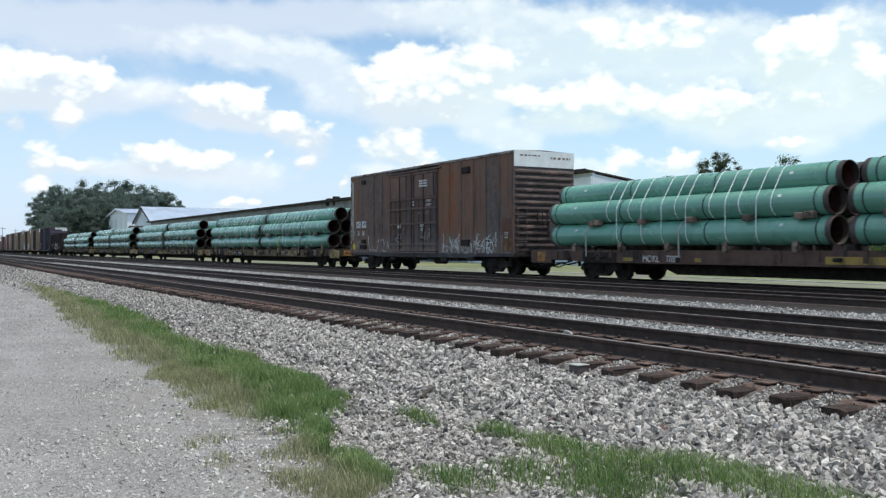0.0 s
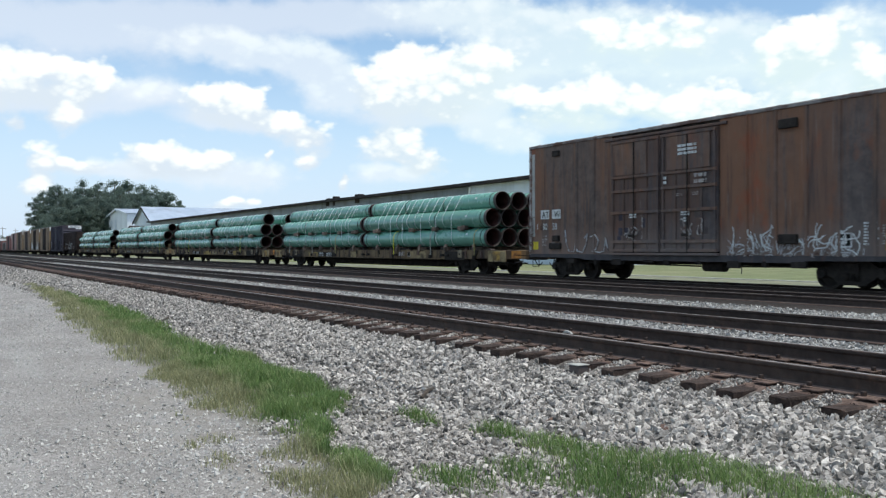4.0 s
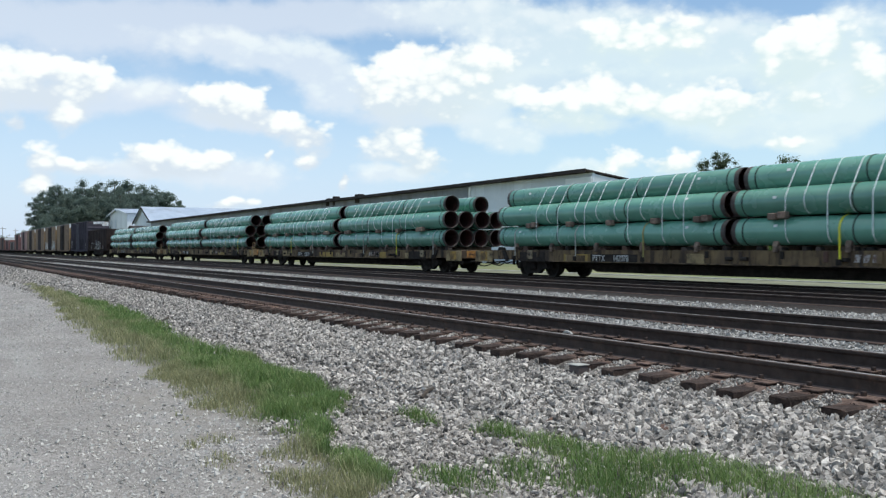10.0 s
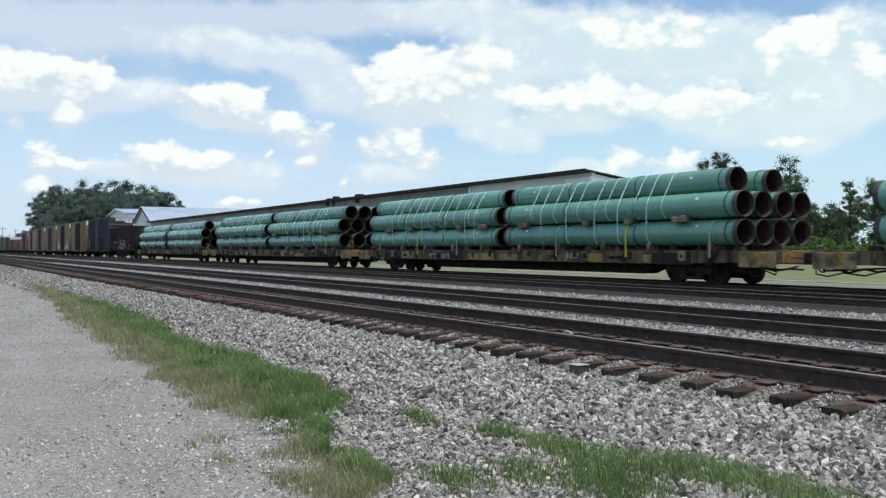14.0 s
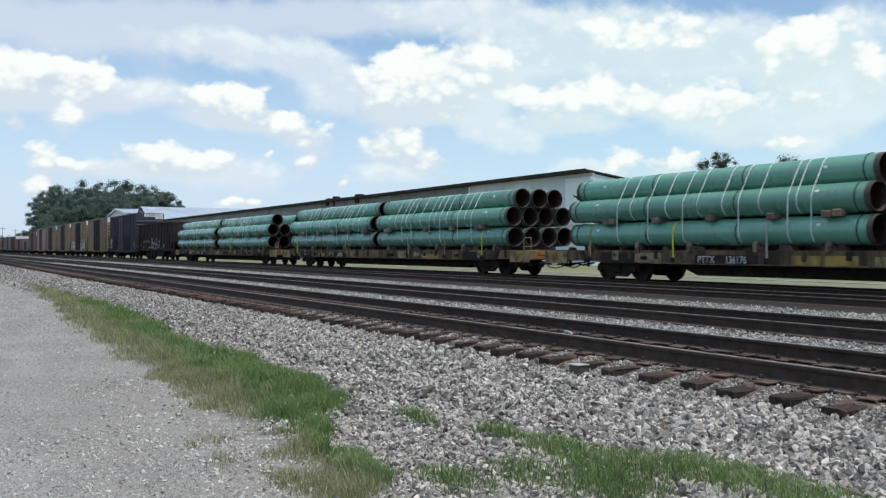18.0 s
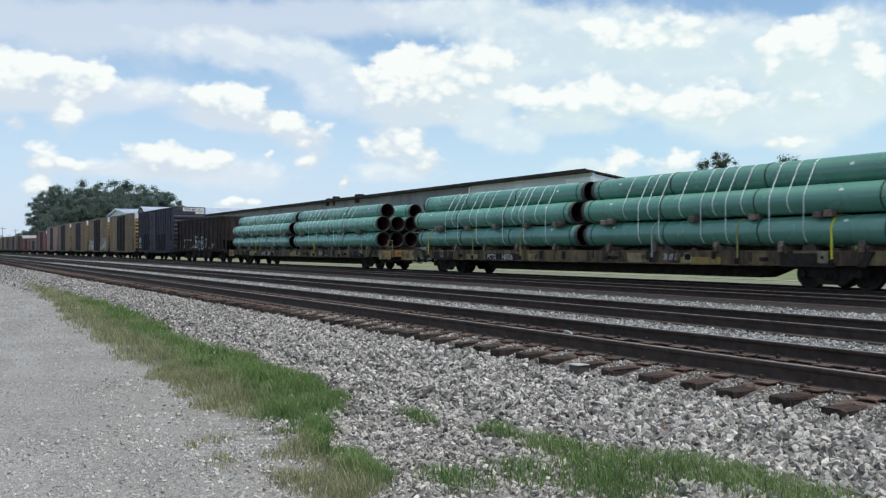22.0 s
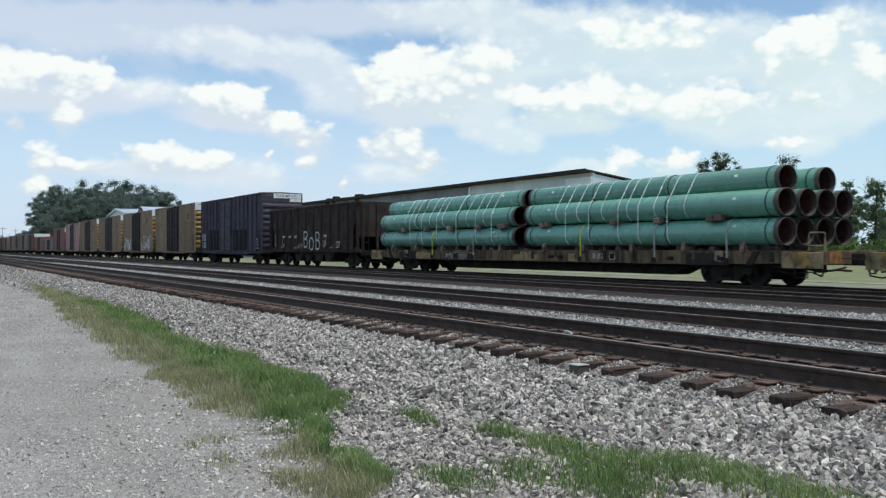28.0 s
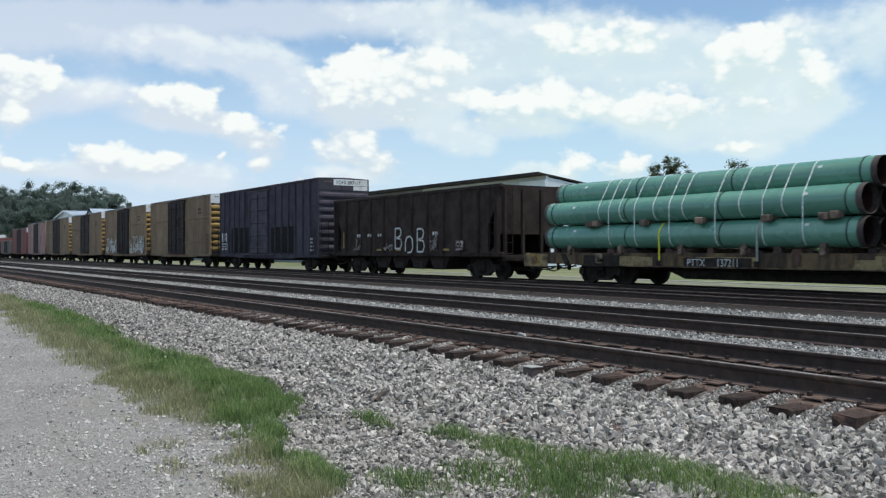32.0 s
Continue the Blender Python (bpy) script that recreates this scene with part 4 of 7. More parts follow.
def coupler(car, x, s, reach, z=0.86):
    """Drawbar, knuckle and air hose at one end; s is the way out."""
    bar = part("coupler", box(box(bmesh.new(), min(x, x + s * reach), max(x, x + s * reach), -0.09, 0.09, z - 0.09, z + 0.09), min(x + s * (reach - 0.16), x + s * (reach + 0.1)), max(x + s * (reach - 0.16), x + s * (reach + 0.1)), -0.17, 0.13, z - 0.16, z + 0.16, bevel=0.03), "frame_dark", car)
    pts = []
    for i in range(11):
        t = i / 10
        pts.append((x + s * (0.05 + (reach + 0.02) * t), -0.38 + 0.22 * t, z - 0.10 - 0.22 * t - 0.22 * math.sin(math.pi * t ** 0.8)))
    part("air_hose", wire(bmesh.new(), pts, 0.021, 8), "hose", bar)
    part("uncoupling_lever", wire(bmesh.new(), [(x + s * 0.12, -1.4, z - 0.02), (x + s * 0.14, -0.5, z - 0.06), (x + s * 0.3, -0.2, z - 0.03), (x + s * 0.4, -0.08, z + 0.1)], 0.014, 5), "frame_dark", bar)


def ladder(parent, x, y, z0, z1, w, rungs, face="y", sign=-1, name="ladder", material="frame_dark"):
    bm = bmesh.new()

    def at(u, off, z):
        return (x + u, y + sign * off, z) if face == "y" else (x + sign * off, y + u, z)
    for u in (0, w):
        wire(bm, [at(u, 0.0, z0), at(u, 0.07, z0 + 0.02), at(u, 0.07, z1 - 0.02), at(u, 0.0, z1)], 0.016, 5)
    for i in range(rungs):
        z = z0 + 0.06 + (z1 - z0 - 0.12) * i / max(rungs - 1, 1)
        rod(bm, at(0, 0.07, z), at(w, 0.07, z), 0.014, 5)
    return part(name, bm, material, parent)


# ---- flatcars ----


def flatcar(u0, u1, old, label, mark, number, loop, seed):
    """A long flatcar from u0 to u1 at the clip's start."""
    r = random.Random(seed)
    L, mid = u1 - u0, (u0 + u1) / 2
    h = L / 2
    car = empty("flatcar", pose(mid, TRAIN_Y, RAIL), label, "flatcar", "flatcars loaded with pipe")
    side_mat = "flat_brown" if old else "flat_rusty"
    end_mat = "flat_brown" if old else "flat_yellow"
    part("deck", boxed(-h + 0.3, h - 0.3, -1.36, 1.36, 0.93, 1.03, bevel=0.01), "deck", car)
    # deep centre sill under the middle
    part("centre_sill", prism(bmesh.new(), [(-h + 0.2, 0.93), (-h + 0.2, 0.66), (-h + 5.6, 0.60), (-h + 6.6, 0.24), (h - 6.6, 0.24), (h - 5.6, 0.60), (h - 0.2, 0.66), (h - 0.2, 0.93)], -0.36, 0.36, "y"), "frame_dark", car)
    for s in (-1, 1):
        out = [(-h + 0.3, 1.04), (-h + 0.3, 0.72), (-h + 2.4, 0.66), (-h + 5.2, 0.62), (h - 5.2, 0.62), (h - 2.4, 0.66), (h - 0.3, 0.72), (h - 0.3, 1.04)]
        sill = part("side_sill", prism(bmesh.new(), out, s * 1.43 - 0.05, s * 1.43 + 0.05, "y"), side_mat, car)
        for i in range(18 if s < 0 else 6):
            x = -h + 1.0 + (L - 2.0) * (i + 0.5) / (18 if s < 0 else 6) + r.uniform(-0.15, 0.15)
            if mark and s < 0 and -h + 5.9 < x < -h + 10.6:
                continue
            part("stake_pocket", boxed(x - r.uniform(0.05, 0.09), x + r.uniform(0.05, 0.09), s * 1.50 - 0.02, s * 1.50 + 0.04, r.uniform(0.70, 0.82), 1.0 + r.uniform(0, 0.04), bevel=0.01), r.choice((side_mat, "frame_dark", "frame_dark", "flat_brown")), sill)
        part("sill_flange", boxed(-h + 5.2, h - 5.2, s * 1.52 - 0.03, s * 1.52 + 0.03, 0.615, 0.645), side_mat, sill)
        if s < 0 and old:
            for x, w in ((-8.37, 0.5), (-5.25, 0.4), (-0.5, 1.75), (4.2, 0.6), (7.5, 1.2)):
                part("paint_patch", boxed(x, x + w, -1.483, -1.48, 0.68, 0.80 if w < 1 else 0.88), "flat_yellow", sill)
        elif s < 0:
            for i in range(7):
                x, w = r.uniform(-h + 2.6, h - 4.6), r.uniform(0.6, 2.2)
                part("paint_patch", boxed(x, x + w, -1.483 - 0.0006 * i, -1.48, 0.64, r.uniform(0.84, 0.98)), r.choice(("flat_dust", "flat_dust", "flat_yellow", "flat_rusty")), sill)
    # winches, chains and stops along the deck edge
    for i in range(34):
        x = r.uniform(-h + 1.2, h - 1.2)
        wd, ht = r.uniform(0.04, 0.20), r.uniform(0.05, 0.20)
        part("deck_stop", prism(bmesh.new(), [(x - wd, 1.03), (x - wd * 0.7, 1.03 + ht), (x + wd * 0.6, 1.03 + ht * r.uniform(0.7, 1.0)), (x + wd, 1.03)], -1.36 - r.uniform(0, 0.08), -1.2, "y"), r.choice(("frame_dark", "frame_dark", "flat_brown", "deck")), car)
    for i in range(5):
        x = r.uniform(-h + 3, h - 3)
        if mark and -h + 5.9 < x < -h + 10.6:
            continue
        part("winch", rod(bmesh.new(), (x - 0.11, -1.53, 0.80), (x + 0.11, -1.53, 0.80), 0.055, 10), "frame_dark", car)
    # air reservoir, brake cylinder and piping
    part("air_reservoir", rod(bmesh.new(), (-1.2, 0.75, 0.66), (0.4, 0.75, 0.66), 0.19, 14), "frame_dark", car)
    part("brake_pipe", wire(bmesh.new(), [(-h + 0.5, -0.62, 0.72), (-h + 4, -0.66, 0.55), (h - 4, -0.66, 0.55), (h - 0.5, -0.62, 0.72)], 0.03, 6), "frame_dark", car)
    for e in (-1, 1):
        x = e * (h - 0.3)
        end = part("end_sill", boxed(min(x, x + e * 0.3), max(x, x + e * 0.3), -1.45, 1.45, 0.66, 1.04, bevel=0.02), "flat_rusty" if not old else end_mat, car, "worn dusty yellow end sill" if not old else "brown end sill")
        for y in (-1.2,):
            part("paint_patch", boxed(min(x + e * 0.30, x + e * 0.304), max(x + e * 0.30, x + e * 0.304), y, y + 0.48, 0.70, 1.0), "decal_orange", end)
        part("draft_box", boxed(min(x, x + e * 0.75), max(x, x + e * 0.75), -0.3, 0.3, 0.64, 0.98, bevel=0.03), "frame_dark", car)
        coupler(car, e * (h + 0.4), e, 0.22)
        # yellow corner bracket with steps beside the end
        fr = part("corner_bracket", boxed(min(x - e * 1.0, x + e * 0.31), max(x - e * 1.0, x + e * 0.31), -1.50, -1.46, 0.56, 1.0, bevel=0.01), "flat_dust" if not old else end_mat, car)
        part("paint_patch", boxed(min(x - e * 0.62, x - e * 0.1), max(x - e * 0.62, x - e * 0.1), -1.504, -1.50, 0.62, 0.98), "decal_amber" if not old else "decal_orange", fr)
        gusset = [(x - e * 1.75, 1.02), (x - e * 1.95, 1.02), (x - e * 2.25, 0.62), (x - e * 2.0, 0.62)]
        part("gusset", prism(bmesh.new(), gusset if e < 0 else gusset[::-1], -1.53, -1.48, "y"), "frame_dark", fr)
        wire_bm = wire(bmesh.new(), [(x - e * 0.55, -1.5, 0.66), (x - e * 0.55, -1.5, 0.32), (x - e * 0.15, -1.5, 0.32), (x - e * 0.15, -1.5, 0.66)], 0.018, 5)
        if e > 0:
            part("sill_step", wire_bm, "frame_dark", fr)
        else:
            wire_bm.free()
        rig = [(x - e * 1.9, -0.95, 0.60), (x - e * 1.2, -0.9, 0.50), (x - e * 0.8, -0.9, 0.56), (x - e * 0.3, -0.8, 0.46), (x + e * 0.1, -0.7, 0.52), (x + e * 0.45, -0.5, 0.50)]
        part("brake_rigging", wire(bmesh.new(), rig, 0.03, 6), "frame_dark", car)
        lever = [(x + e * 0.25, -1.42, 0.62), (x + e * 0.25, -1.40, 0.42), (x + e * 0.05, -1.2, 0.36), (x - e * 0.35, -1.1, 0.46), (x - e * 1.0, -1.15, 0.40), (x - e * 1.4, -1.2, 0.50)]
        part("brake_rod", wire(bmesh.new(), lever, 0.022, 6), "frame_dark", car)
        part("air_line", wire(bmesh.new(), [(x + e * 0.42, -0.7, 0.60), (x + e * 0.2, -1.0, 0.50), (x - e * 0.5, -1.1, 0.54), (x - e * 1.6, -1.1, 0.60)], 0.026, 6), "hose", car)
        for k in range(3):
            u = x - e * r.uniform(0.1, 1.7)
            part("hanger", boxed(u - 0.05, u + 0.05, -1.1 + 0.2 * k, -1.0 + 0.2 * k, 0.44, 0.68, bevel=0.02), "frame_dark", car)
        jk = 3.06 if e > 0 else 3.50
        jp = part("jack_plate", boxed(min(x - e * (jk + 0.33), x - e * jk), max(x - e * (jk + 0.33), x - e * jk), -1.54, -1.485, 0.70, 1.03, bevel=0.02), "flat_cream" if not old else "flat_rusty", car, "cream steel plate with a hole")
        part("hole", rod(bmesh.new(), (x - e * (jk + 0.17), -1.545, 0.86), (x - e * (jk + 0.17), -1.53, 0.86), 0.045, 10), "decal_black", jp)
        part("truck_shroud", boxed(min(x - e * 4.6, x - e * 2.9), max(x - e * 4.6, x - e * 2.9), -1.50, -1.47, 0.60, 0.97, bevel=0.01), "frame_dark", car)
    if loop:
        bm = wire(bmesh.new(), [(h - 0.52, -1.36, 1.0), (h - 0.52, -1.36, 1.48), (h - 0.48, -1.36, 1.52), (h - 0.06, -1.36, 1.52), (h - 0.02, -1.36, 1.48), (h - 0.02, -1.36, 1.0)], 0.018, 6)
        wire(bm, [(h - 0.52, -1.36, 1.18), (h - 0.02, -1.36, 1.18)], 0.012, 5)
        part("grab_rail", bm, "flat_dust", car)
    if mark:
        x = -h + (7.7 if not old else 6.2)
        part("number_patch", boxed(x - 0.12, x + 2.3, -1.487, -1.482, 0.63, 0.90), "frame_dark" if not old else "flat_brown", car)
        lettering(mark, 0.22, "reporting_mark", "decal_white", car, pose(x, -1.490, 0.665), 0.92)
        if not number:
            bars(car, "car_number", "decal_white", x + 1.0, -1.487, 0.665, 1.2, 0.3, 1, 6, r)
        else:
            lettering(number, 0.22, "car_number", "decal_white", car, pose(x + (1.08 if not old else 1.08), -1.490, 0.665), 0.88 if not old else 0.7)
    # plain white emblem blocks and an outlined square on the sill
    if not old:
        for u, wd in ((4.30, 0.20), (4.55, 0.20), (4.80, 0.24)):
            part("emblem_block", prism(bmesh.new(), [(u, 0.74), (u + wd * 0.7, 0.74), (u + wd, 0.94), (u + 0.03, 0.94)], -1.489, -1.484, "y"), "decal_faded", car)
        part("outlined_square", boxed(5.2, 5.5, -1.489, -1.484, 0.72, 0.96), "decal_faded", car)
        part("square_middle", boxed(5.23, 5.47, -1.492, -1.489, 0.75, 0.93), "decal_black", car)
    running_gear(car, (-h + 3.6, h - 3.6))
    return rides(car)


CARS = [  # rear, front, load ends, top row, seed
    (-28.65, -1.45, ((-27.25, -15.2), (-14.90, -2.70)), (3, 3), True, 21),
    (-74.60, -47.20, ((-72.85, -60.65), (-60.40, -48.25)), (3, 3), False, 22),
    (-103.15, -75.80, ((-101.85, -89.55), (-89.30, -76.95)), (2, 2), False, 23),
    (-131.70, -104.25, ((-130.25, -118.05), (-117.65, -105.40)), (3, 3), False, 24),
    (-160.30, -132.95, ((-158.98, -146.80), (-146.50, -134.20)), (2, 2), False, 25),
]
MARKS = (("MOKL", "770021"), ("PTTX", "142078"), ("PTTX", "136176"), ("PTTX", "142026"), ("PTTX", "137211"))

PIPES = (pipe_template(12.0), pipe_template(11.4))
BEAMS, CRADLE = (dunnage_template(True), dunnage_template(False)), cradle_template()
STRAPS = [(strap_template(False, rows), strap_template(True, rows)) for rows in ROWS]
WEBS = (webbing_template("webbing", "yellow webbing strap over the bottom pipe"), webbing_template("webbing_grey", "faded grey webbing strap over the bottom pipe"), webbing_template("webbing_dull", "dull yellow webbing strap over the bottom pipe"))
TEMPLATES = [*PIPES, *BEAMS, CRADLE, *(t for pair in STRAPS for t in pair), *WEBS]


# straps over a load, in metres from its rear; a minus marks those that end at the middle row
STRAPS_SEEN = {
    -27.25: (-3.15, 3.67, -4.26, 4.85, 5.79, -6.38, 6.85, -7.80, 8.41, -8.93, 9.54, -10.04),
    -72.85: (2.78, -3.43, 4.13, -5.10, 5.67, -6.29, -7.25, 7.91, -8.52, 9.54, -10.03, 10.48),
    -60.40: (1.78, -2.38, 3.13, -3.77, 4.39, -4.90, -5.66, 6.27, -7.1, 7.7, -8.3, 9.1),
    -101.85: (2.87, -3.52, 4.35, -5.14, 5.91, -6.50, -7.47, 8.11, -8.80, 9.80, -10.08, 10.56),
    -89.30: (-2.10, 2.79, -3.54, 4.29, -4.93, 5.90, -6.5, 7.1, -7.9, 8.5, -9.2),
    -130.25: (3.02, -3.57, 4.11, -5.05, 5.62, -6.41, 7.60, -8.23, -8.73, 9.07, -9.81, 10.5)}
STRAPS_LAST = {
    -117.65: (-2.22, 2.97, -3.39, 3.92, -4.77, 5.69, -6.16, 6.67, -7.23, 8.21, -8.83, 9.34),
    -158.98: (-2.71, 3.21, -3.70, 4.37, -5.16, 5.80, -6.31, 7.54, -8.36, 9.13, -9.71, 10.34),
    -146.50: (-2.23, 2.82, -3.45, 4.11, -4.80, 5.68, -6.11, 6.64, -7.4, 8.0, -8.7)}
# webbing: metres from the load's rear, and which kind
WEBS_SEEN = {-27.25: ((2.06, 1), (6.56, 1)), -72.85: ((1.34, 1), (5.16, 1), (8.66, 2)), -60.40: ((3.47, 0), (7.2, 1), (11.0, 2)), -101.85: ((1.46, 2), (5.50, 0), (9.1, 1)),
             -89.30: ((3.69, 1), (7.5, 0), (11.2, 1)), -130.25: ((1.46, 0), (5.32, 2), (8.83, 2)), -117.65: ((3.58, 1), (7.09, 2), (10.2, 0)), -158.98: ((5.39, 0), (8.95, 1)), -146.50: ((3.67, 0), (7.4, 1), (10.4, 1))}
# how far the bottom, middle and top rows lie ahead of the load's middle
SHIFTS = {-27.25: (-0.10, -0.16, -0.08), -72.85: (0.0, -0.03, 0.12), -60.40: (-0.18, -0.20, -0.08), -101.85: (0.15, 0.08, 0.05), -89.30: (0.05, 0.03, -0.28),
          -130.25: (0.24, -0.10, 0.12), -117.65: (0.0, -0.13, -0.08), -158.98: (-0.11, -0.14, 0.0), -146.50: (0.06, 0.06, -0.24)}


def load_stack(a, b, top, r, kind):
    """One stack of pipes between a and b, its timbers and its straps."""
    mid = (a + b) / 2
    ROWS_Z = ROWS[kind]
    shifts = SHIFTS.get(a, (0.05, 0.0, 0.1))
    for row, z in enumerate(ROWS_Z):
        ys = [(i - 1.5) * STEP for i in range(4)] if row < 2 else ([-STEP, 0.0, STEP] if top == 3 else [-STEP, STEP])
        for y in ys:
            dx = (r.uniform(-0.07, 0.07) if y > ys[0] else 0.0) + shifts[row]
            rides(copy_thing(PIPES[1 if a == -89.30 and row == 2 else 0], pose(mid + dx, TRAIN_Y + y, RAIL + z, r.choice((0, 0, 4, -5, 9, -11)), r.uniform(-0.03, 0.03), r.uniform(-0.06, 0.06))))
    for i in range(5):
        x = a + 1.3 + (b - a - 2.6) * i / 4
        rides(copy_thing(CRADLE, pose(x + r.uniform(-0.1, 0.1), TRAIN_Y, RAIL + 1.031)))
    ahead = any(abs(a - c[2][1][0]) < 0.1 for c in CARS)      # the forward load of its car
    for x, wide in (((1.5, True), (5.4, False), (7.6, False), (10.0, True)) if ahead else ((2.45, True), (4.75, False), (7.0, False), (9.2, False), (11.2, True))):
        rides(copy_thing(BEAMS[0 if wide else 1], pose(a + x + r.uniform(-0.08, 0.08), TRAIN_Y + r.uniform(-0.04, 0.06), RAIL + (ROWS_Z[0] + ROWS_Z[1]) / 2)))
    straps = {**STRAPS_SEEN, **STRAPS_LAST}.get(a, (2.3, -2.9, 3.6, -4.4, 5.1, -5.9, 6.8, -7.5, 8.3, -9.0))
    for x in straps:
        rides(copy_thing(STRAPS[kind][0 if x < 0 else 1], pose(a + abs(x), TRAIN_Y, RAIL, 0, 0, r.uniform(-0.6, 0.6))))
    for x, k in WEBS_SEEN.get(a, ((3.5, 1), (8.0, 1))):
        rides(copy_thing(WEBS[k], pose(a + x, TRAIN_Y, RAIL, 0, 0, r.uniform(-0.5, 0.5))))


for (u0, u1, loads, tops, old, seed), (mark, number) in zip(CARS, MARKS):
    rr = random.Random(seed)
    flatcar(u0, u1, old, "brown flatcar with orange patches carrying green pipes" if old else "rusty yellow flatcar carrying stacked green pipes", mark, number, seed in (24, 25), seed)
    for (a, b), top in zip(loads, tops):
        load_stack(a, b, top, rr, (0, 1, 2, 2, 3)[seed - 21])
for t in TEMPLATES:
    for o in (*t.children_recursive, t):
        bpy.data.objects.remove(o)

# ---- box cars and the hopper ----


def boxcar(u0, u1, look_, label, seed, height=4.97, detail=True, posts=10):
    """A box car from u0 to u1. look_: side, door, end and end-top materials, and the door's span as parts of the length."""
    side, door, end, cap, d0, d1 = look_
    r = random.Random(seed)
    L = u1 - u0
    h = L / 2
    w = 1.50
    car = empty("box_car", pose((u0 + u1) / 2, TRAIN_Y, RAIL), label, "box car", "box cars in the train")
    low, top = 0.98, height
    part("body", boxed(-h + 0.1, h - 0.1, -w + 0.06, w - 0.06, low, top - 0.08), "frame_dark", car)
    da, db = -h + d0 * L, -h + d1 * L
    for s in (-1, 1):
        if s > 0:
            part("side_wall", boxed(-h, h, w - 0.06, w, low - 0.1, top - 0.05), side, car)
            continue
        # sheets between the posts, on either side of the door
        for a, b, k in ((-h, da, max(2, round(posts * d0))), (db, h, max(2, round(posts * (1 - d1))))):
            for i in range(k):
                xa, xb = a + (b - a) * i / k, a + (b - a) * (i + 1) / k
                mat = side if side != "rust_side" else ("rust_sheet" if a == -h or i < 3 or i == 5 else "grey_sheet")
                part("side_sheet", boxed(xa + 0.005, xb - 0.005, -w, -w + 0.06, low - 0.08, top - 0.06), mat, car)
                if detail and i and side != "tan_side" and not (side == "rust_side" and xa < -h + 2.4):
                    deep = 0.075 if side == "navy_side" else 0.05
                    part("side_post", prism(bmesh.new(), [(xa - 0.06, -w), (xa - 0.035, -w - deep), (xa + 0.035, -w - deep), (xa + 0.06, -w)], low - 0.08, top - 0.1, "z"), side if side != "rust_side" else mat, car)
        for x in (-h + 0.05, h - 0.05):
            part("corner_post", boxed(x - 0.06, x + 0.06, -w - 0.03, -w + 0.1, low - 0.1, top - 0.04, bevel=0.012), "decal_faded" if side == "rust_side" and x < 0 else side, car)
        # door in its tracks
        leaf = 2 if d1 - d0 > 0.25 else 1
        for i in range(leaf):
            xa, xb = da + (db - da) * i / leaf, da + (db - da) * (i + 1) / leaf
            dr = part("door", boxed(xa + 0.03, xb - 0.03, -w - 0.06, -w + 0.05, low + 0.02, top - 0.28, bevel=0.01), door, car, "closed dark ribbed sliding door")
            if side == "rust_side":
                # pressed door: a grey frame round sunken dark panels
                zs = (low + 0.06, low + 0.34, low + 1.31, low + 2.02, low + 2.49, top - 0.36)
                for k, z in enumerate(zs):
                    part("door_rib", prism(bmesh.new(), [(-w - 0.06, z - 0.06), (-w - 0.13, z - 0.045), (-w - 0.135, z + 0.035), (-w - 0.06, z + 0.05)], xa + 0.05, xb - 0.05), "grey_sheet", dr)
                for k in range(3):
                    x = xa + 0.1 + (xb - xa - 0.2) * (k + 1) / 4
                    part("door_post", boxed(x - 0.035, x + 0.035, -w - 0.10, -w - 0.06, low + 0.1, top - 0.34, bevel=0.01), "door_sheet", dr)
                if i == 0:
                    part("rust_panel", boxed(xa + 0.12, xa + 1.75, -w - 0.108, -w - 0.10, low + 2.56, top - 0.42, bevel=0.003), "rust_sheet", dr)
                else:
                    part("plain_panel", boxed(xa + 0.3, xb - 0.3, -w - 0.108, -w - 0.10, low + 2.56, top - 0.42, bevel=0.003), "grey_sheet", dr)
                for k in range(4):
                    x = r.uniform(xa + 0.3, xb - 0.5)
                    part("bare_patch", boxed(x, x + r.uniform(0.15, 0.5), -w - 0.064, -w - 0.06, low + 0.3 + 0.25 * k, low + 0.45 + 0.25 * k + r.uniform(0, 0.2)), r.choice(("door_grey", "decal_black", "navy_side")), dr)
            for k in range(5 if side != "rust_side" else 0):
                z = low + 0.35 + (top - low - 1.0) * k / 4
                part("door_rib", prism(bmesh.new(), [(-w - 0.06, z - 0.06), (-w - 0.105, z - 0.03), (-w - 0.105, z + 0.03), (-w - 0.06, z + 0.06)], xa + 0.06, xb - 0.06), door, dr)
            for x in ((xa + 0.12, xb - 0.12) if detail else (xa + 0.12,)):
                part("door_post", boxed(x - 0.05, x + 0.05, -w - 0.12, -w - 0.06, low + 0.05, top - 0.32, bevel=0.012), door, dr)
            if detail:
                part("lock_rod", wire(bmesh.new(), [((xa + xb) / 2, -w - 0.13, low), ((xa + xb) / 2, -w - 0.13, top - 0.4)], 0.022, 6), "frame_dark", dr)
                part("lock_handle", boxed((xa + xb) / 2 - 0.22, (xa + xb) / 2 + 0.05, -w - 0.17, -w - 0.13, low + 0.5, low + 0.58, bevel=0.01), "frame_dark", dr)
        part("door_track", boxed(da - 0.9 * (leaf == 1), db + 0.9 * (leaf == 1), -w - 0.14, -w, low - 0.10, low - 0.02, bevel=0.01), door, car)
        part("upper_track", boxed(da - 0.3, db + 0.3, -w - 0.10, -w, top - 0.27, top - 0.19, bevel=0.01), door, car)
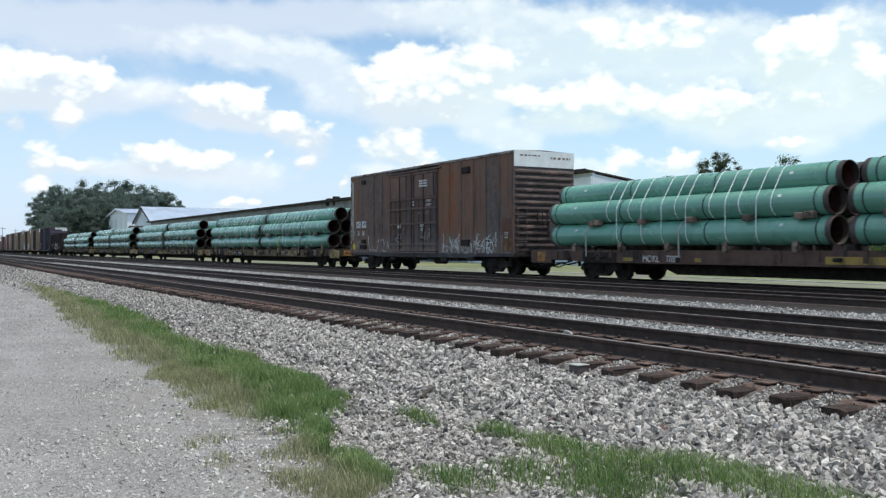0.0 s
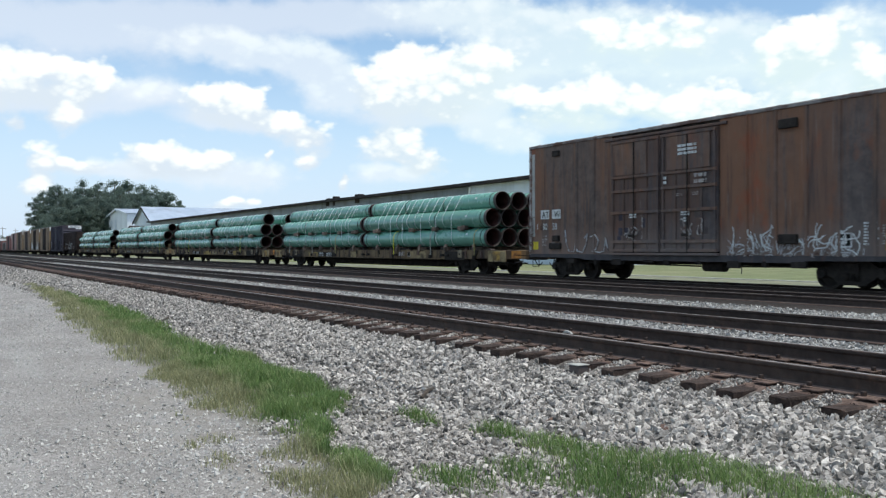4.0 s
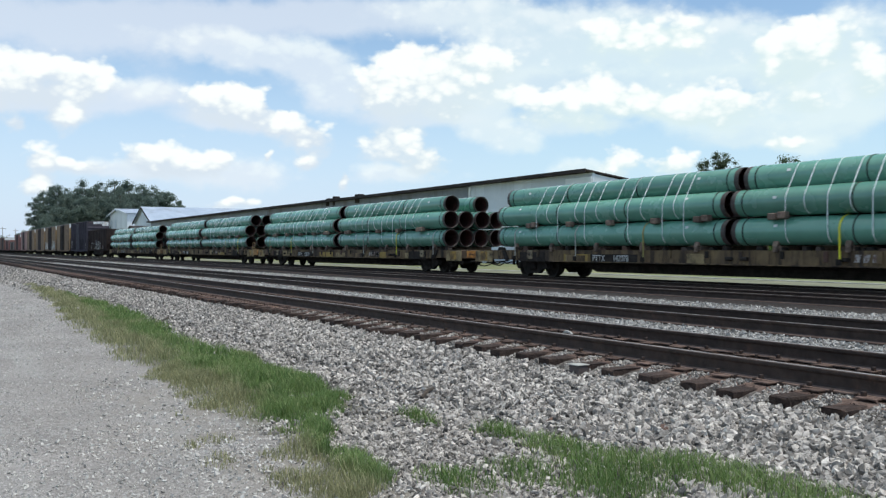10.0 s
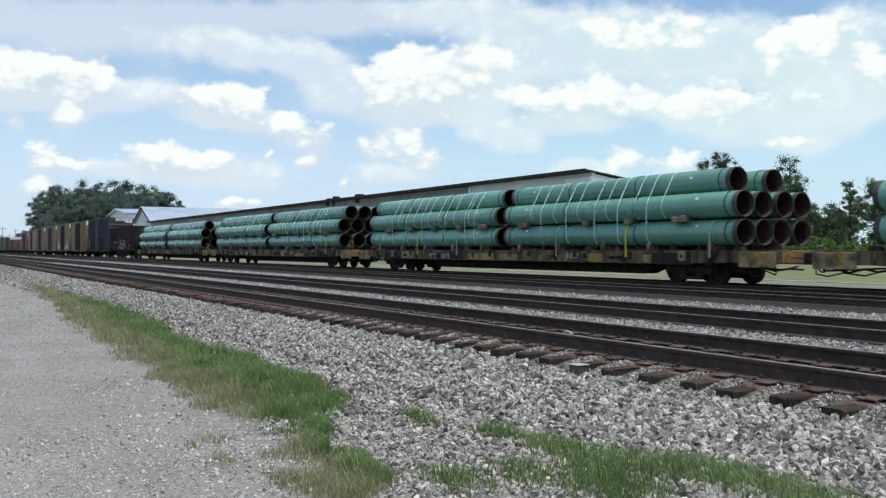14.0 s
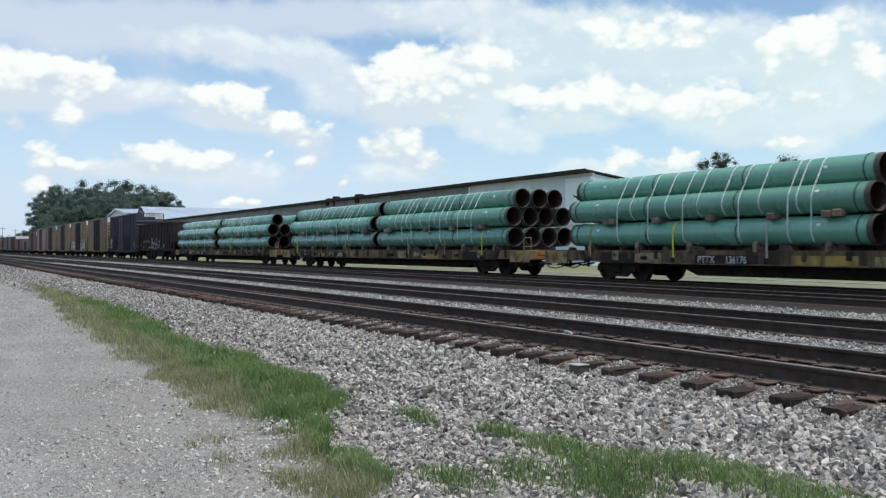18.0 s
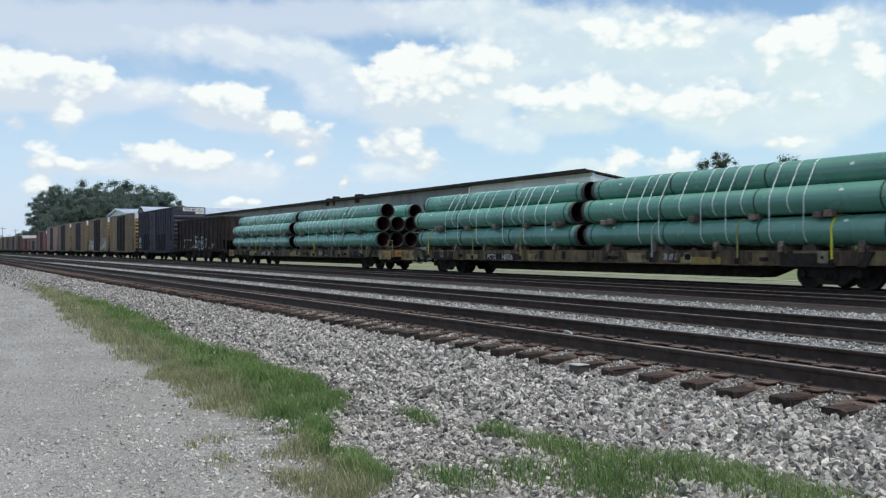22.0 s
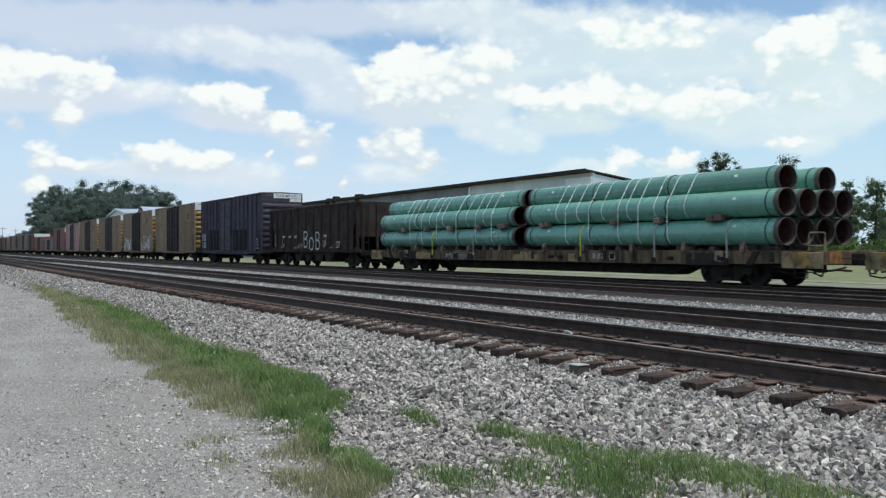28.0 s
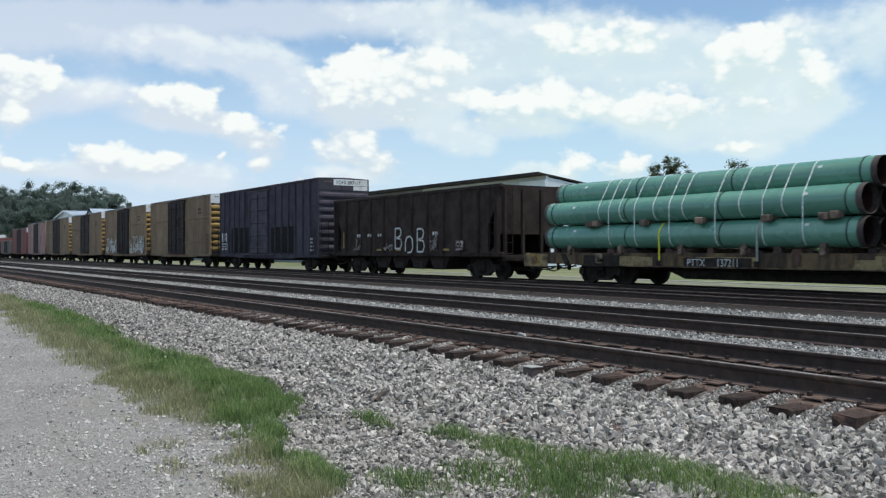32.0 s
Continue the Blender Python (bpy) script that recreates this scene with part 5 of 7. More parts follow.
        # side sill, deeper under the middle
        part("side_sill", prism(bmesh.new(), [(-h, low - 0.08), (-h, 0.78), (-h + 3.0, 0.76), (-h + 3.4, 0.70), (h - 3.4, 0.70), (h - 3.0, 0.76), (h, 0.78), (h, low - 0.08)], -w - 0.012, -w + 0.06, "y"), side if side != "rust_side" else "door_dark", car)
    part("eave_rail", boxed(-h, h, -w - 0.045, -w + 0.05, top - 0.1, top, bevel=0.012), "roof_metal" if side != "navy_side" else side, car)
    # low pitched roof with ribs
    roof = part("roof", prism(bmesh.new(), [(-w, top - 0.02), (-w + 0.02, top + 0.02), (0, top + 0.07), (w - 0.02, top + 0.02), (w, top - 0.02)], -h + 0.03, h - 0.03), "roof_metal" if side != "pink_side" else "white_panel", car, "dull metal roof" if side != "pink_side" else "white roof")
    for i in range(14):
        x = -h + L * (i + 0.5) / 14
        part("roof_rib", prism(bmesh.new(), [(-w - 0.01, top), (-w, top + 0.03), (0, top + 0.088), (w, top + 0.03), (w, top)], x - 0.05, x + 0.05), "roof_metal", roof)
    # corrugated ends
    for e in (-1, 1):
        x = e * h
        # tan and rust ends: dark panel colour stands in for shade between the ribs
        part("end_panel", boxed(min(x - e * 0.1, x), max(x - e * 0.1, x), -w + 0.04, w - 0.04, low - 0.1, top - 0.02), end if end not in ("tan_end", "end_rust") else "door_dark", car)
        k = 8 if end in ("tan_end", "navy_side") else 13
        for i in range(k):
            z = low + 0.12 + (top - 0.70 - low - 0.12) * (i + 0.5) / k
            hh = (top - 0.70 - low) / k * 0.40
            bm = bmesh.new()
            y0, y1 = -w + 0.06, w - 0.06
            rows = []
            for y, f in ((y0, 0.25), (y0 + 0.22, 1.0), (-0.25, 0.82), (0.25, 0.82), (y1 - 0.22, 1.0), (y1, 0.25)):
                rows.append([bm.verts.new((x + e * d * f, y, z + v * (0.45 + 0.55 * f))) for d, v in ((0.001, -hh), (0.075, -hh * 0.8), (0.105, -hh * 0.2), (0.09, hh * 0.45), (0.001, hh))])
            for p, q in zip(rows, rows[1:]):
                for j in range(4):
                    bm.faces.new((p[j], p[j + 1], q[j + 1], q[j]))
            bm.faces.new(rows[0]), bm.faces.new(rows[-1][::-1])
            bmesh.ops.recalc_face_normals(bm, faces=bm.faces)
            part("end_rib", bm, end, car)
        if cap:
            capm = part("end_top_panel", boxed(min(x, x + e * 0.02), max(x, x + e * 0.02), -w + 0.01, w - 0.01, top - 0.62, top + 0.02), cap, car, "white panel across the top of the end")
            if e > 0 and detail:
                bars(capm, "stencil", "grey_side", x + 0.02, -1.2, top - 0.2, 1.0, 0.1, 1, 6, r, face="x", sign=1)
                bars(capm, "stencil", "grey_side", x + 0.02, 0.3, top - 0.28, 1.0, 0.14, 1, 5, r, face="x", sign=1)
        if detail:
            ladder(car, x + e * 0.06, -w + 0.12, low, 2.75, 0.42, 6, "x", e, "ladder", "door_grey" if end == "end_rust" else "frame_dark")
            ladder(car, x + e * 0.06, w - 0.55, low, 2.75, 0.42, 6, "x", e, "ladder", "door_grey" if end == "end_rust" else "frame_dark")
            if e > 0:
                bw = part("brake_wheel", tube(bmesh.new(), x + 0.2, x + 0.235, 0.29, 0.255, 20), "frame_dark", car)
                bw.matrix_basis = pose(0, -0.25, 2.35)
                part("spokes", wire(wire(bmesh.new(), [(x + 0.22, -0.26, 0), (x + 0.22, 0.26, 0)], 0.016, 5), [(x + 0.22, 0, -0.26), (x + 0.22, 0, 0.26)], 0.016, 5), "frame_dark", bw)
                part("brake_housing", boxed(x, x + 0.2, 0.1, 0.75, 1.75, 2.25, bevel=0.03), "door_dark" if end == "end_rust" else "frame_dark", car)
                part("crossover_step", boxed(x, x + 0.3, -0.9, 0.9, 0.96, 1.0, bevel=0.008), "frame_dark", car)
            ladder(car, x - e * 0.62 if e > 0 else x + 0.02, -w - 0.02, low - 0.02, 2.3, 0.42 if e > 0 else 0.3, 5, "y", -1, "grab_iron_ladder", side if side == "rust_side" else "frame_dark")
        coupler(car, e * (h - 0.15), e, 0.62)
        part("end_sill", boxed(min(x - e * 0.25, x + e * 0.05), max(x - e * 0.25, x + e * 0.05), -w + 0.02, w - 0.02, 0.74, low - 0.08, bevel=0.02), "frame_dark", car)
        part("sill_step", wire(bmesh.new(), [(x - e * 0.6, -w, 0.8), (x - e * 0.6, -w, 0.42), (x - e * 0.2, -w, 0.42), (x - e * 0.2, -w, 0.8)], 0.018, 5), "frame_dark", car)
    part("centre_sill", boxed(-h + 0.2, h - 0.2, -0.33, 0.33, 0.58, 0.98), "frame_dark", car)
    running_gear(car, (-h + 1.95, h - 1.95))
    return rides(car)


w_ = -1.50
A = boxcar(-45.50, -29.85, ("rust_side", "door_sheet", "end_rust", "white_panel", 0.308, 0.614), "rust-brown high box car with graffiti and white end top", 31, 5.0, True, 15)
h_ = 15.65 / 2
ra = random.Random(5)
for x, txt in ((-h_ + 0.76, "AT"), (-h_ + 1.46, "W")):
    part("letter_patch", boxed(x, x + 0.52, w_ - 0.034, w_ - 0.03, 2.20, 2.54), "decal_white", A)
    lettering(txt, 0.24, "reporting_mark", "decal_black", A, pose(x + (0.08 if txt == "AT" else 0.14), w_ - 0.037, 2.25))
for x, txt, ink in ((-h_ + 0.48, "1", "decal_white"), (-h_ + 0.72, "6", "decal_black"), (-h_ + 0.88, "30", "decal_white"), (-h_ + 1.48, "58", "decal_white")):
    lettering(txt, 0.25, "car_number", ink, A, pose(x, w_ - 0.036, 1.80), 0.85)
part("pale_strip", boxed(-h_ + 0.16, -h_ + 0.34, w_ - 0.010, w_ - 0.002, 1.55, 4.7), "concrete", A, "pale bare strip on the side")
bars(A, "data_stencil", "decal_faded", -h_ + 0.82, w_ - 0.012, 1.2, 0.34, 0.42, 4, 2, ra)
bars(A, "data_stencil", "decal_faded", -h_ + 1.45, w_ - 0.012, 1.25, 0.45, 0.34, 3, 2, ra)
for x, z0, z1 in ((6.5, 1.18, 1.78), (6.78, 1.16, 1.80), (7.0, 1.2, 1.7)):
    bars(A, "data_stencil", "decal_white" if x < 6.9 else "decal_faded", x, w_ - 0.012, z0, 0.14, z1 - z0, 8, 1, ra)
bars(A, "data_stencil", "decal_white", 7.2, w_ - 0.014, 1.52, 0.34, 0.28, 3, 2, ra)
part("paint_patch", boxed(7.08, 7.70, w_ - 0.010, w_ - 0.004, 1.04, 1.48), "decal_orange", A)
part("rust_bloom", boxed(6.95, 7.72, w_ - 0.007, w_ - 0.003, 1.48, 2.3), "rust_red", A, "orange rust bloom above the corner")
part("paint_patch", boxed(-h_ + 0.25, -h_ + 0.56, w_ - 0.014, w_ - 0.006, 1.06, 1.36), "decal_yellow", A)
for z in (1.42, 4.55):
    part("door_stop", boxed(3.95, 4.55, w_ - 0.12, w_, z - 0.2, z + 0.06, bevel=0.02), "frame_dark", A)
    part("door_stop", boxed(-h_ + 1.55, -h_ + 1.9, w_ - 0.12, w_, z - 0.05, z + 0.16, bevel=0.02), "frame_dark", A)
part("door_stop", boxed(-h_ + 1.35, -h_ + 2.0, w_ - 0.12, w_, 1.08, 1.30, bevel=0.02), "frame_dark", A)
part("data_panel", boxed(5.70, 6.18, w_ - 0.034, w_ - 0.03, 1.12, 1.50), "decal_white", A)
part("data_panel", boxed(5.74, 6.14, w_ - 0.037, w_ - 0.034, 1.16, 1.46), "decal_black", A)
for i in range(9):
    x = -5.2 + i * 1.18 + ra.uniform(-0.3, 0.3)
    part("sill_bracket", boxed(x, x + ra.uniform(0.12, 0.5), w_ - 0.03, w_ + 0.12, ra.uniform(0.52, 0.64), 0.74, bevel=0.02), "frame_dark", A)
part("brake_cylinder", rod(bmesh.new(), (0.7, -0.95, 0.56), (1.5, -0.95, 0.56), 0.17, 12), "frame_dark", A)
part("brake_rod", wire(bmesh.new(), [(-5.0, -1.1, 0.62), (0.7, -0.95, 0.55), (5.2, -1.1, 0.6)], 0.025, 6), "frame_dark", A)
bars(A, "panel_writing", "decal_white", 5.80, w_ - 0.037, 1.22, 0.26, 0.18, 2, 2, ra)
bars(A, "emblem_writing", "decal_white", 0.20, w_ - 0.137, 3.98, 0.80, 0.36, 3, 3, ra, 0.12)
for x, z, ww, hh, ink in ((-0.42, 3.12, 0.16, 0.28, "decal_white"), (0.88, 3.08, 0.52, 0.36, "decal_faded"), (0.14, 2.72, 0.28, 0.10, "decal_faded"), (0.82, 2.72, 0.26, 0.12, "decal_faded"), (-2.0, 2.10, 0.36, 0.16, "decal_white"), (0.34, 2.12, 0.36, 0.14, "decal_white"), (0.46, 1.92, 0.14, 0.18, "decal_white")):
    bars(A, "door_stencil", ink, x, w_ - 0.137, z, ww, hh, 2, 2, ra, 0.2)
for x, z, pts in ((-5.58, 0.96, ((0.0, 0.8), (0.06, 0.40), (0.22, 0.05), (0.5, 0.02), (0.62, 0.35), (0.70, 0.05), (1.0, 0.0), (1.2, 0.3), (1.26, 0.65), (1.1, 0.5))),
                  (-4.15, 0.96, ((0.0, 0.55), (0.25, 0.62), (0.45, 0.40), (0.3, 0.1), (0.1, 0.05), (0.5, 0.0), (0.75, 0.05), (0.82, 0.5), (0.95, 0.05)))):
    part("graffiti", wire(bmesh.new(), [(x + u, w_ - 0.026, z + v) for u, v in pts], 0.024, 5), "paint_scrawl", A, "thin pale spray-paint loops")
scrawl(A, 2.1, 6.6, w_ - 0.03, 0.90, 1.45, 44, ra, 0.010)
scrawl(A, 2.3, 4.0, w_ - 0.034, 0.92, 1.75, 12, ra, 0.017, "decal_white")
scrawl(A, 4.6, 6.4, w_ - 0.034, 0.92, 1.75, 15, ra, 0.018, "decal_white")
scrawl(A, 2.2, 6.5, w_ - 0.028, 0.88, 1.05, 40, ra, 0.03, "decal_faded")
scrawl(A, -2.4, -1.4, w_ - 0.125, 1.35, 2.2, 7, ra, 0.022, "decal_faded")
scrawl(A, 0.3, 1.2, w_ - 0.125, 1.35, 2.0, 6, ra, 0.022, "decal_faded")

TOFX = boxcar(-193.28, -177.88, ("navy_side", "navy_door", "navy_side", "navy_side", 0.36, 0.56), "dark navy box car with deep side posts and a white label", 32, 4.98, True, 17)
hT = 15.4 / 2
part("label_panel", boxed(hT + 0.02, hT + 0.03, -0.62, 1.4, 4.62, 4.95), "white_panel", TOFX)
lettering("TOFX 887117", 0.19, "car_number", "decal_black", TOFX, pose(hT + 0.034, -0.5, 4.69, 0, 0, 90), 0.95)
part("label_panel", boxed(hT + 0.02, hT + 0.03, 0.55, 1.4, 4.38, 4.60), "white_panel", TOFX)
for x in (-hT + 0.5, -hT + 0.85, -hT + 1.2):
    part("letter_patch", boxed(x, x + 0.2, w_ - 0.034, w_ - 0.03, 1.75, 2.3), "decal_white", TOFX)
bars(TOFX, "data_stencil", "decal_white", -hT + 0.5, w_ - 0.034, 1.2, 1.1, 0.5, 3, 4, ra)
bars(TOFX, "data_stencil", "decal_white", hT - 0.9, w_ - 0.034, 1.1, 0.4, 0.8, 4, 1, ra)
part("paint_patch", boxed(-hT + 2.2, -hT + 5.4, w_ - 0.008, w_ - 0.004, 1.0, 2.6), "decal_black", TOFX)
part("paint_patch", boxed(1.2, 4.5, w_ - 0.008, w_ - 0.004, 1.0, 2.5), "decal_black", TOFX)

tan = ("tan_side", "brown_door", "tan_end", "white_panel", 0.35, 0.62)
for i, (a, b) in enumerate(((-210.35, -195.3), (-226.75, -211.9), (-243.2, -228.5), (-259.6, -245.1))):
    c = boxcar(a, b, tan, "tan box car with dark door and yellow ribbed end" + (", with graffiti" if i == 1 else ""), 40 + i, 5.05, i < 2, 8)
    hb = (b - a) / 2
    for z in (1.75, 3.45):
        part("side_band", boxed(-hb, -0.16 * hb * 2, w_ - 0.05, w_ - 0.005, z, z + 0.05), "tan_side", c)
        part("side_band", boxed(0.12 * hb * 2, hb, w_ - 0.05, w_ - 0.005, z, z + 0.05), "tan_side", c)
    bars(c, "data_stencil", "brown_door", hb - 2.6, w_ - 0.012, 3.75, 0.7, 0.5, 2, 2, ra)
    if i == 1:
        scrawl(c, -hb + 0.6, -hb + 4.6, w_ - 0.03, 1.0, 2.3, 34, ra, 0.05, "decal_white")
        scrawl(c, hb - 5.2, hb - 0.4, w_ - 0.03, 1.0, 2.4, 34, ra, 0.05, "decal_white")
FAR = ((-273.2, -259.2, "pink_side"), (-288.8, -274.6, "red_side"), (-302.2, -289.8, "grey_side"), (-318.5, -304.0, "red_side"), (-334.0, -320.0, "rust_red"),
       (-350.0, -335.5, "grey_side"), (-366.0, -351.5, "rust_side"), (-382.0, -367.5, "tan_side"), (-398.0, -383.5, "grey_side"), (-414.0, -399.5, "rust_red"), (-430.0, -415.5, "grey_side"))
FAR_LABEL = {"pink_side": "faded pink box car", "red_side": "faded dark red box car", "grey_side": "grey-brown weathered box car", "rust_red": "rusty red box car", "rust_side": "dark rust-brown box car", "tan_side": "tan box car far down the train"}
for i, (a, b, mname) in enumerate(FAR):
    boxcar(a - 1.3, b - 1.3, (mname, "brown_door", mname, "white_panel" if i in (1, 4) else None, 0.38, 0.6), FAR_LABEL[mname] + " coupled in the train", 60 + i, (4.95, 4.5, 2.9, 3.4, 4.2, 4.3, 4.3, 4.4, 4.2, 4.3, 4.2)[i], False, 8)


def hopper(u0, u1):
    L = u1 - u0
    h, w, top, low = L / 2, 1.52, 3.58, 1.02
    car = empty("hopper_car", pose((u0 + u1) / 2, TRAIN_Y, RAIL), "black open hopper car with chalky graffiti letters", "hopper car")
    for s in (-1, 1):
        side = part("side_wall", prism(bmesh.new(), [(-h + 0.2, top), (-h + 0.2, top - 0.35), (-h + 0.95, top - 1.5), (-h + 0.95, low), (h - 0.95, low), (h - 0.95, top - 1.5), (h - 0.2, top - 0.35), (h - 0.2, top)], s * w - 0.03, s * w + 0.03, "y"), "hopper_side", car)
        for i in range(12):
            x = -h + 0.3 + (L - 0.6) * i / 11
            part("side_post", prism(bmesh.new(), [(x - 0.10, s * w), (x - 0.05, s * (w + 0.11)), (x + 0.05, s * (w + 0.11)), (x + 0.10, s * w)], low - 0.1, top, "z"), "hopper_side", side)
        part("top_chord", boxed(-h + 0.1, h - 0.1, s * w - 0.08, s * w + 0.1, top - 0.06, top + 0.08, bevel=0.02), "hopper_side", side)
        part("side_sill", boxed(-h, h, s * w - 0.06, s * w + 0.08, low - 0.14, low + 0.04, bevel=0.02), "hopper_side", side)
    for e in (-1, 1):
        # sloping end sheet and the open end frame
        part("slope_sheet", prism(bmesh.new(), [(e * (h - 0.25), top), (e * (h - 0.33), top), (e * (h - 3.3), 1.0), (e * (h - 3.2), 1.0)], -w, w, "y"), "hopper_side", car)
        part("end_sheet", boxed(min(e * (h - 0.25), e * (h - 0.2)), max(e * (h - 0.25), e * (h - 0.2)), -w, w, 1.75, top + 0.05), "hopper_side", car)
        for y in (-1.3, -0.45, 0.45, 1.3):
            part("end_post", boxed(min(e * (h - 0.12), e * (h - 0.24)), max(e * (h - 0.12), e * (h - 0.24)), y - 0.06, y + 0.06, 0.9, top - 0.1, bevel=0.01), "hopper_side", car)
        part("end_platform", boxed(min(e * (h - 2.6), e * h), max(e * (h - 2.6), e * h), -1.45, 1.45, 0.86, 0.96, bevel=0.01), "frame_dark", car)
        part("corner_plate", prism(bmesh.new(), [(e * (h - 0.2), 1.0), (e * (h - 0.95), 1.0), (e * (h - 0.2), 1.5)], -w - 0.02, -w + 0.02, "y"), "hopper_side", car)
        part("corner_post", boxed(min(e * (h - 0.55), e * (h - 0.48)), max(e * (h - 0.55), e * (h - 0.48)), -w - 0.04, -w + 0.04, 0.95, top - 0.1, bevel=0.01), "hopper_side", car)
        ladder(car, e * (h - 0.2), -1.4, 0.95, top, 0.42, 7, "x", e)
        ladder(car, e * (h - 0.75) if e > 0 else -h + 0.3, -w - 0.02, 0.9, top - 0.1, 0.42, 7, "y", -1)
        coupler(car, e * (h - 0.1), e, 0.6)
        part("end_sill", boxed(min(e * (h - 0.2), e * h), max(e * (h - 0.2), e * h), -1.45, 1.45, 0.72, 0.96, bevel=0.02), "frame_dark", car)
    # four bays that taper downwards
    for i in range(4):
        c = -h + 4.0 + (L - 8.0) * (i + 0.5) / 4
        k = (L - 7.0) / 8
        part("hopper_bay", prism(bmesh.new(), [(c - k, 1.02), (c + k, 1.02), (c + k * 0.45, 0.34), (c - k * 0.45, 0.34)], -1.3, 1.3, "y"), "hopper_side", car)
        part("bay_gate", boxed(c - k * 0.45, c + k * 0.45, -1.36, -1.3, 0.34, 0.62, bevel=0.02), "frame_dark", car)
    part("centre_sill", boxed(-h + 0.1, h - 0.1, -0.3, 0.3, 0.66, 0.9), "frame_dark", car)
    part("coal_dust", boxed(-h + 3.2, h - 3.2, -1.45, 1.45, 1.0, 1.3), "decal_black", car)
    r = random.Random(9)
    y = -w - 0.113
    big = ((0, 0), (0, 1.0), (0.40, 1.0), (0.52, 0.86), (0.46, 0.62), (0.08, 0.52), (0.50, 0.47), (0.58, 0.22), (0.45, 0), (0, 0))
    arch = ((0.02, -0.02), (0.0, 0.45), (0.12, 0.75), (0.38, 0.82), (0.60, 0.66), (0.64, 0.2), (0.52, -0.04), (0.20, -0.08))
    for x, zb, tall, pts in ((-0.73, 1.22, 0.90, big), (0.16, 1.10, 0.80, arch), (1.18, 1.08, 0.98, big)):
        bm = bmesh.new()
        for p, q in zip(pts, pts[1:]):
            d = Vector((q[0] - p[0], (q[1] - p[1]) * tall)).normalized()
            n = Vector((-d.y, d.x)) * 0.038
            prism(bm, [(x + p[0] - n.x, zb + tall * p[1] - n.y), (x + q[0] - n.x, zb + tall * q[1] - n.y), (x + q[0] + n.x, zb + tall * q[1] + n.y), (x + p[0] + n.x, zb + tall * p[1] + n.y)], y - 0.006, y - 0.001, "y")
        part("graffiti_letter", bm, "decal_white", car, "chalky outlined spray letter")
    scrawl(car, -4.85, -4.1, y, 1.15, 1.75, 12, r, 0.022, "decal_faded")
    scrawl(car, 2.2, 2.75, y, 1.1, 1.75, 12, r, 0.022, "decal_faded")
    scrawl(car, -1.75, -1.0, y, 1.1, 1.45, 10, r, 0.03, "decal_faded")
    for x, k in ((-4.45, 2), (-3.35, 2), (-2.35, 2), (2.42, 2)):
        bars(car, "data_stencil", "decal_white", x, y, 1.78, 0.42, 0.22, 1, k, r)
    for x in (-2.45, 3.25, -0.65):
        part("reflector", boxed(x, x + 0.42, y - 0.004, y - 0.001, 1.12, 1.21), "flat_yellow", car)
    part("reflector", boxed(-5.90, -5.80, y - 0.004, y - 0.001, 1.25, 2.05), "decal_amber", car)
    part("data_panel", boxed(4.18, 4.70, y - 0.004, y - 0.001, 1.14, 1.52), "decal_faded", car)
    bars(car, "panel_writing", "decal_black", 4.24, y - 0.004, 1.2, 0.4, 0.28, 2, 2, r)
    running_gear(car, (-h + 1.95, h - 1.95))
    return rides(car)


hopper(-176.0, -161.55)

# ---- buildings ----


def ribbed_wall(name, parent, u0, u1, face, along, z0, z1, mat, pitch=0.9, top=None, thick=0.3):
    """Metal sheets side by side, each with a standing rib. along 'x': wall at y=face; 'y': wall at x=face. top(u): height there."""
    k = max(1, int(round((u1 - u0) / pitch)))
    rw = random.Random(int(abs(u0 * 10)))
    for i in range(k):
        a, b = u0 + (u1 - u0) * i / k, u0 + (u1 - u0) * (i + 1) / k
        ta, tb = (top(a), top(b)) if top else (z1, z1)
        out = [(a + 0.01, z0), (b - 0.01, z0), (b - 0.01, tb), (a + 0.01, ta)]
        d = rw.uniform(0.0, 0.03)
        if along == "x":
            part(name, prism(bmesh.new(), out, face + d, face + thick, "y"), mat, parent)
        else:
            part(name, prism(bmesh.new(), out, face - thick, face - d), mat, parent)


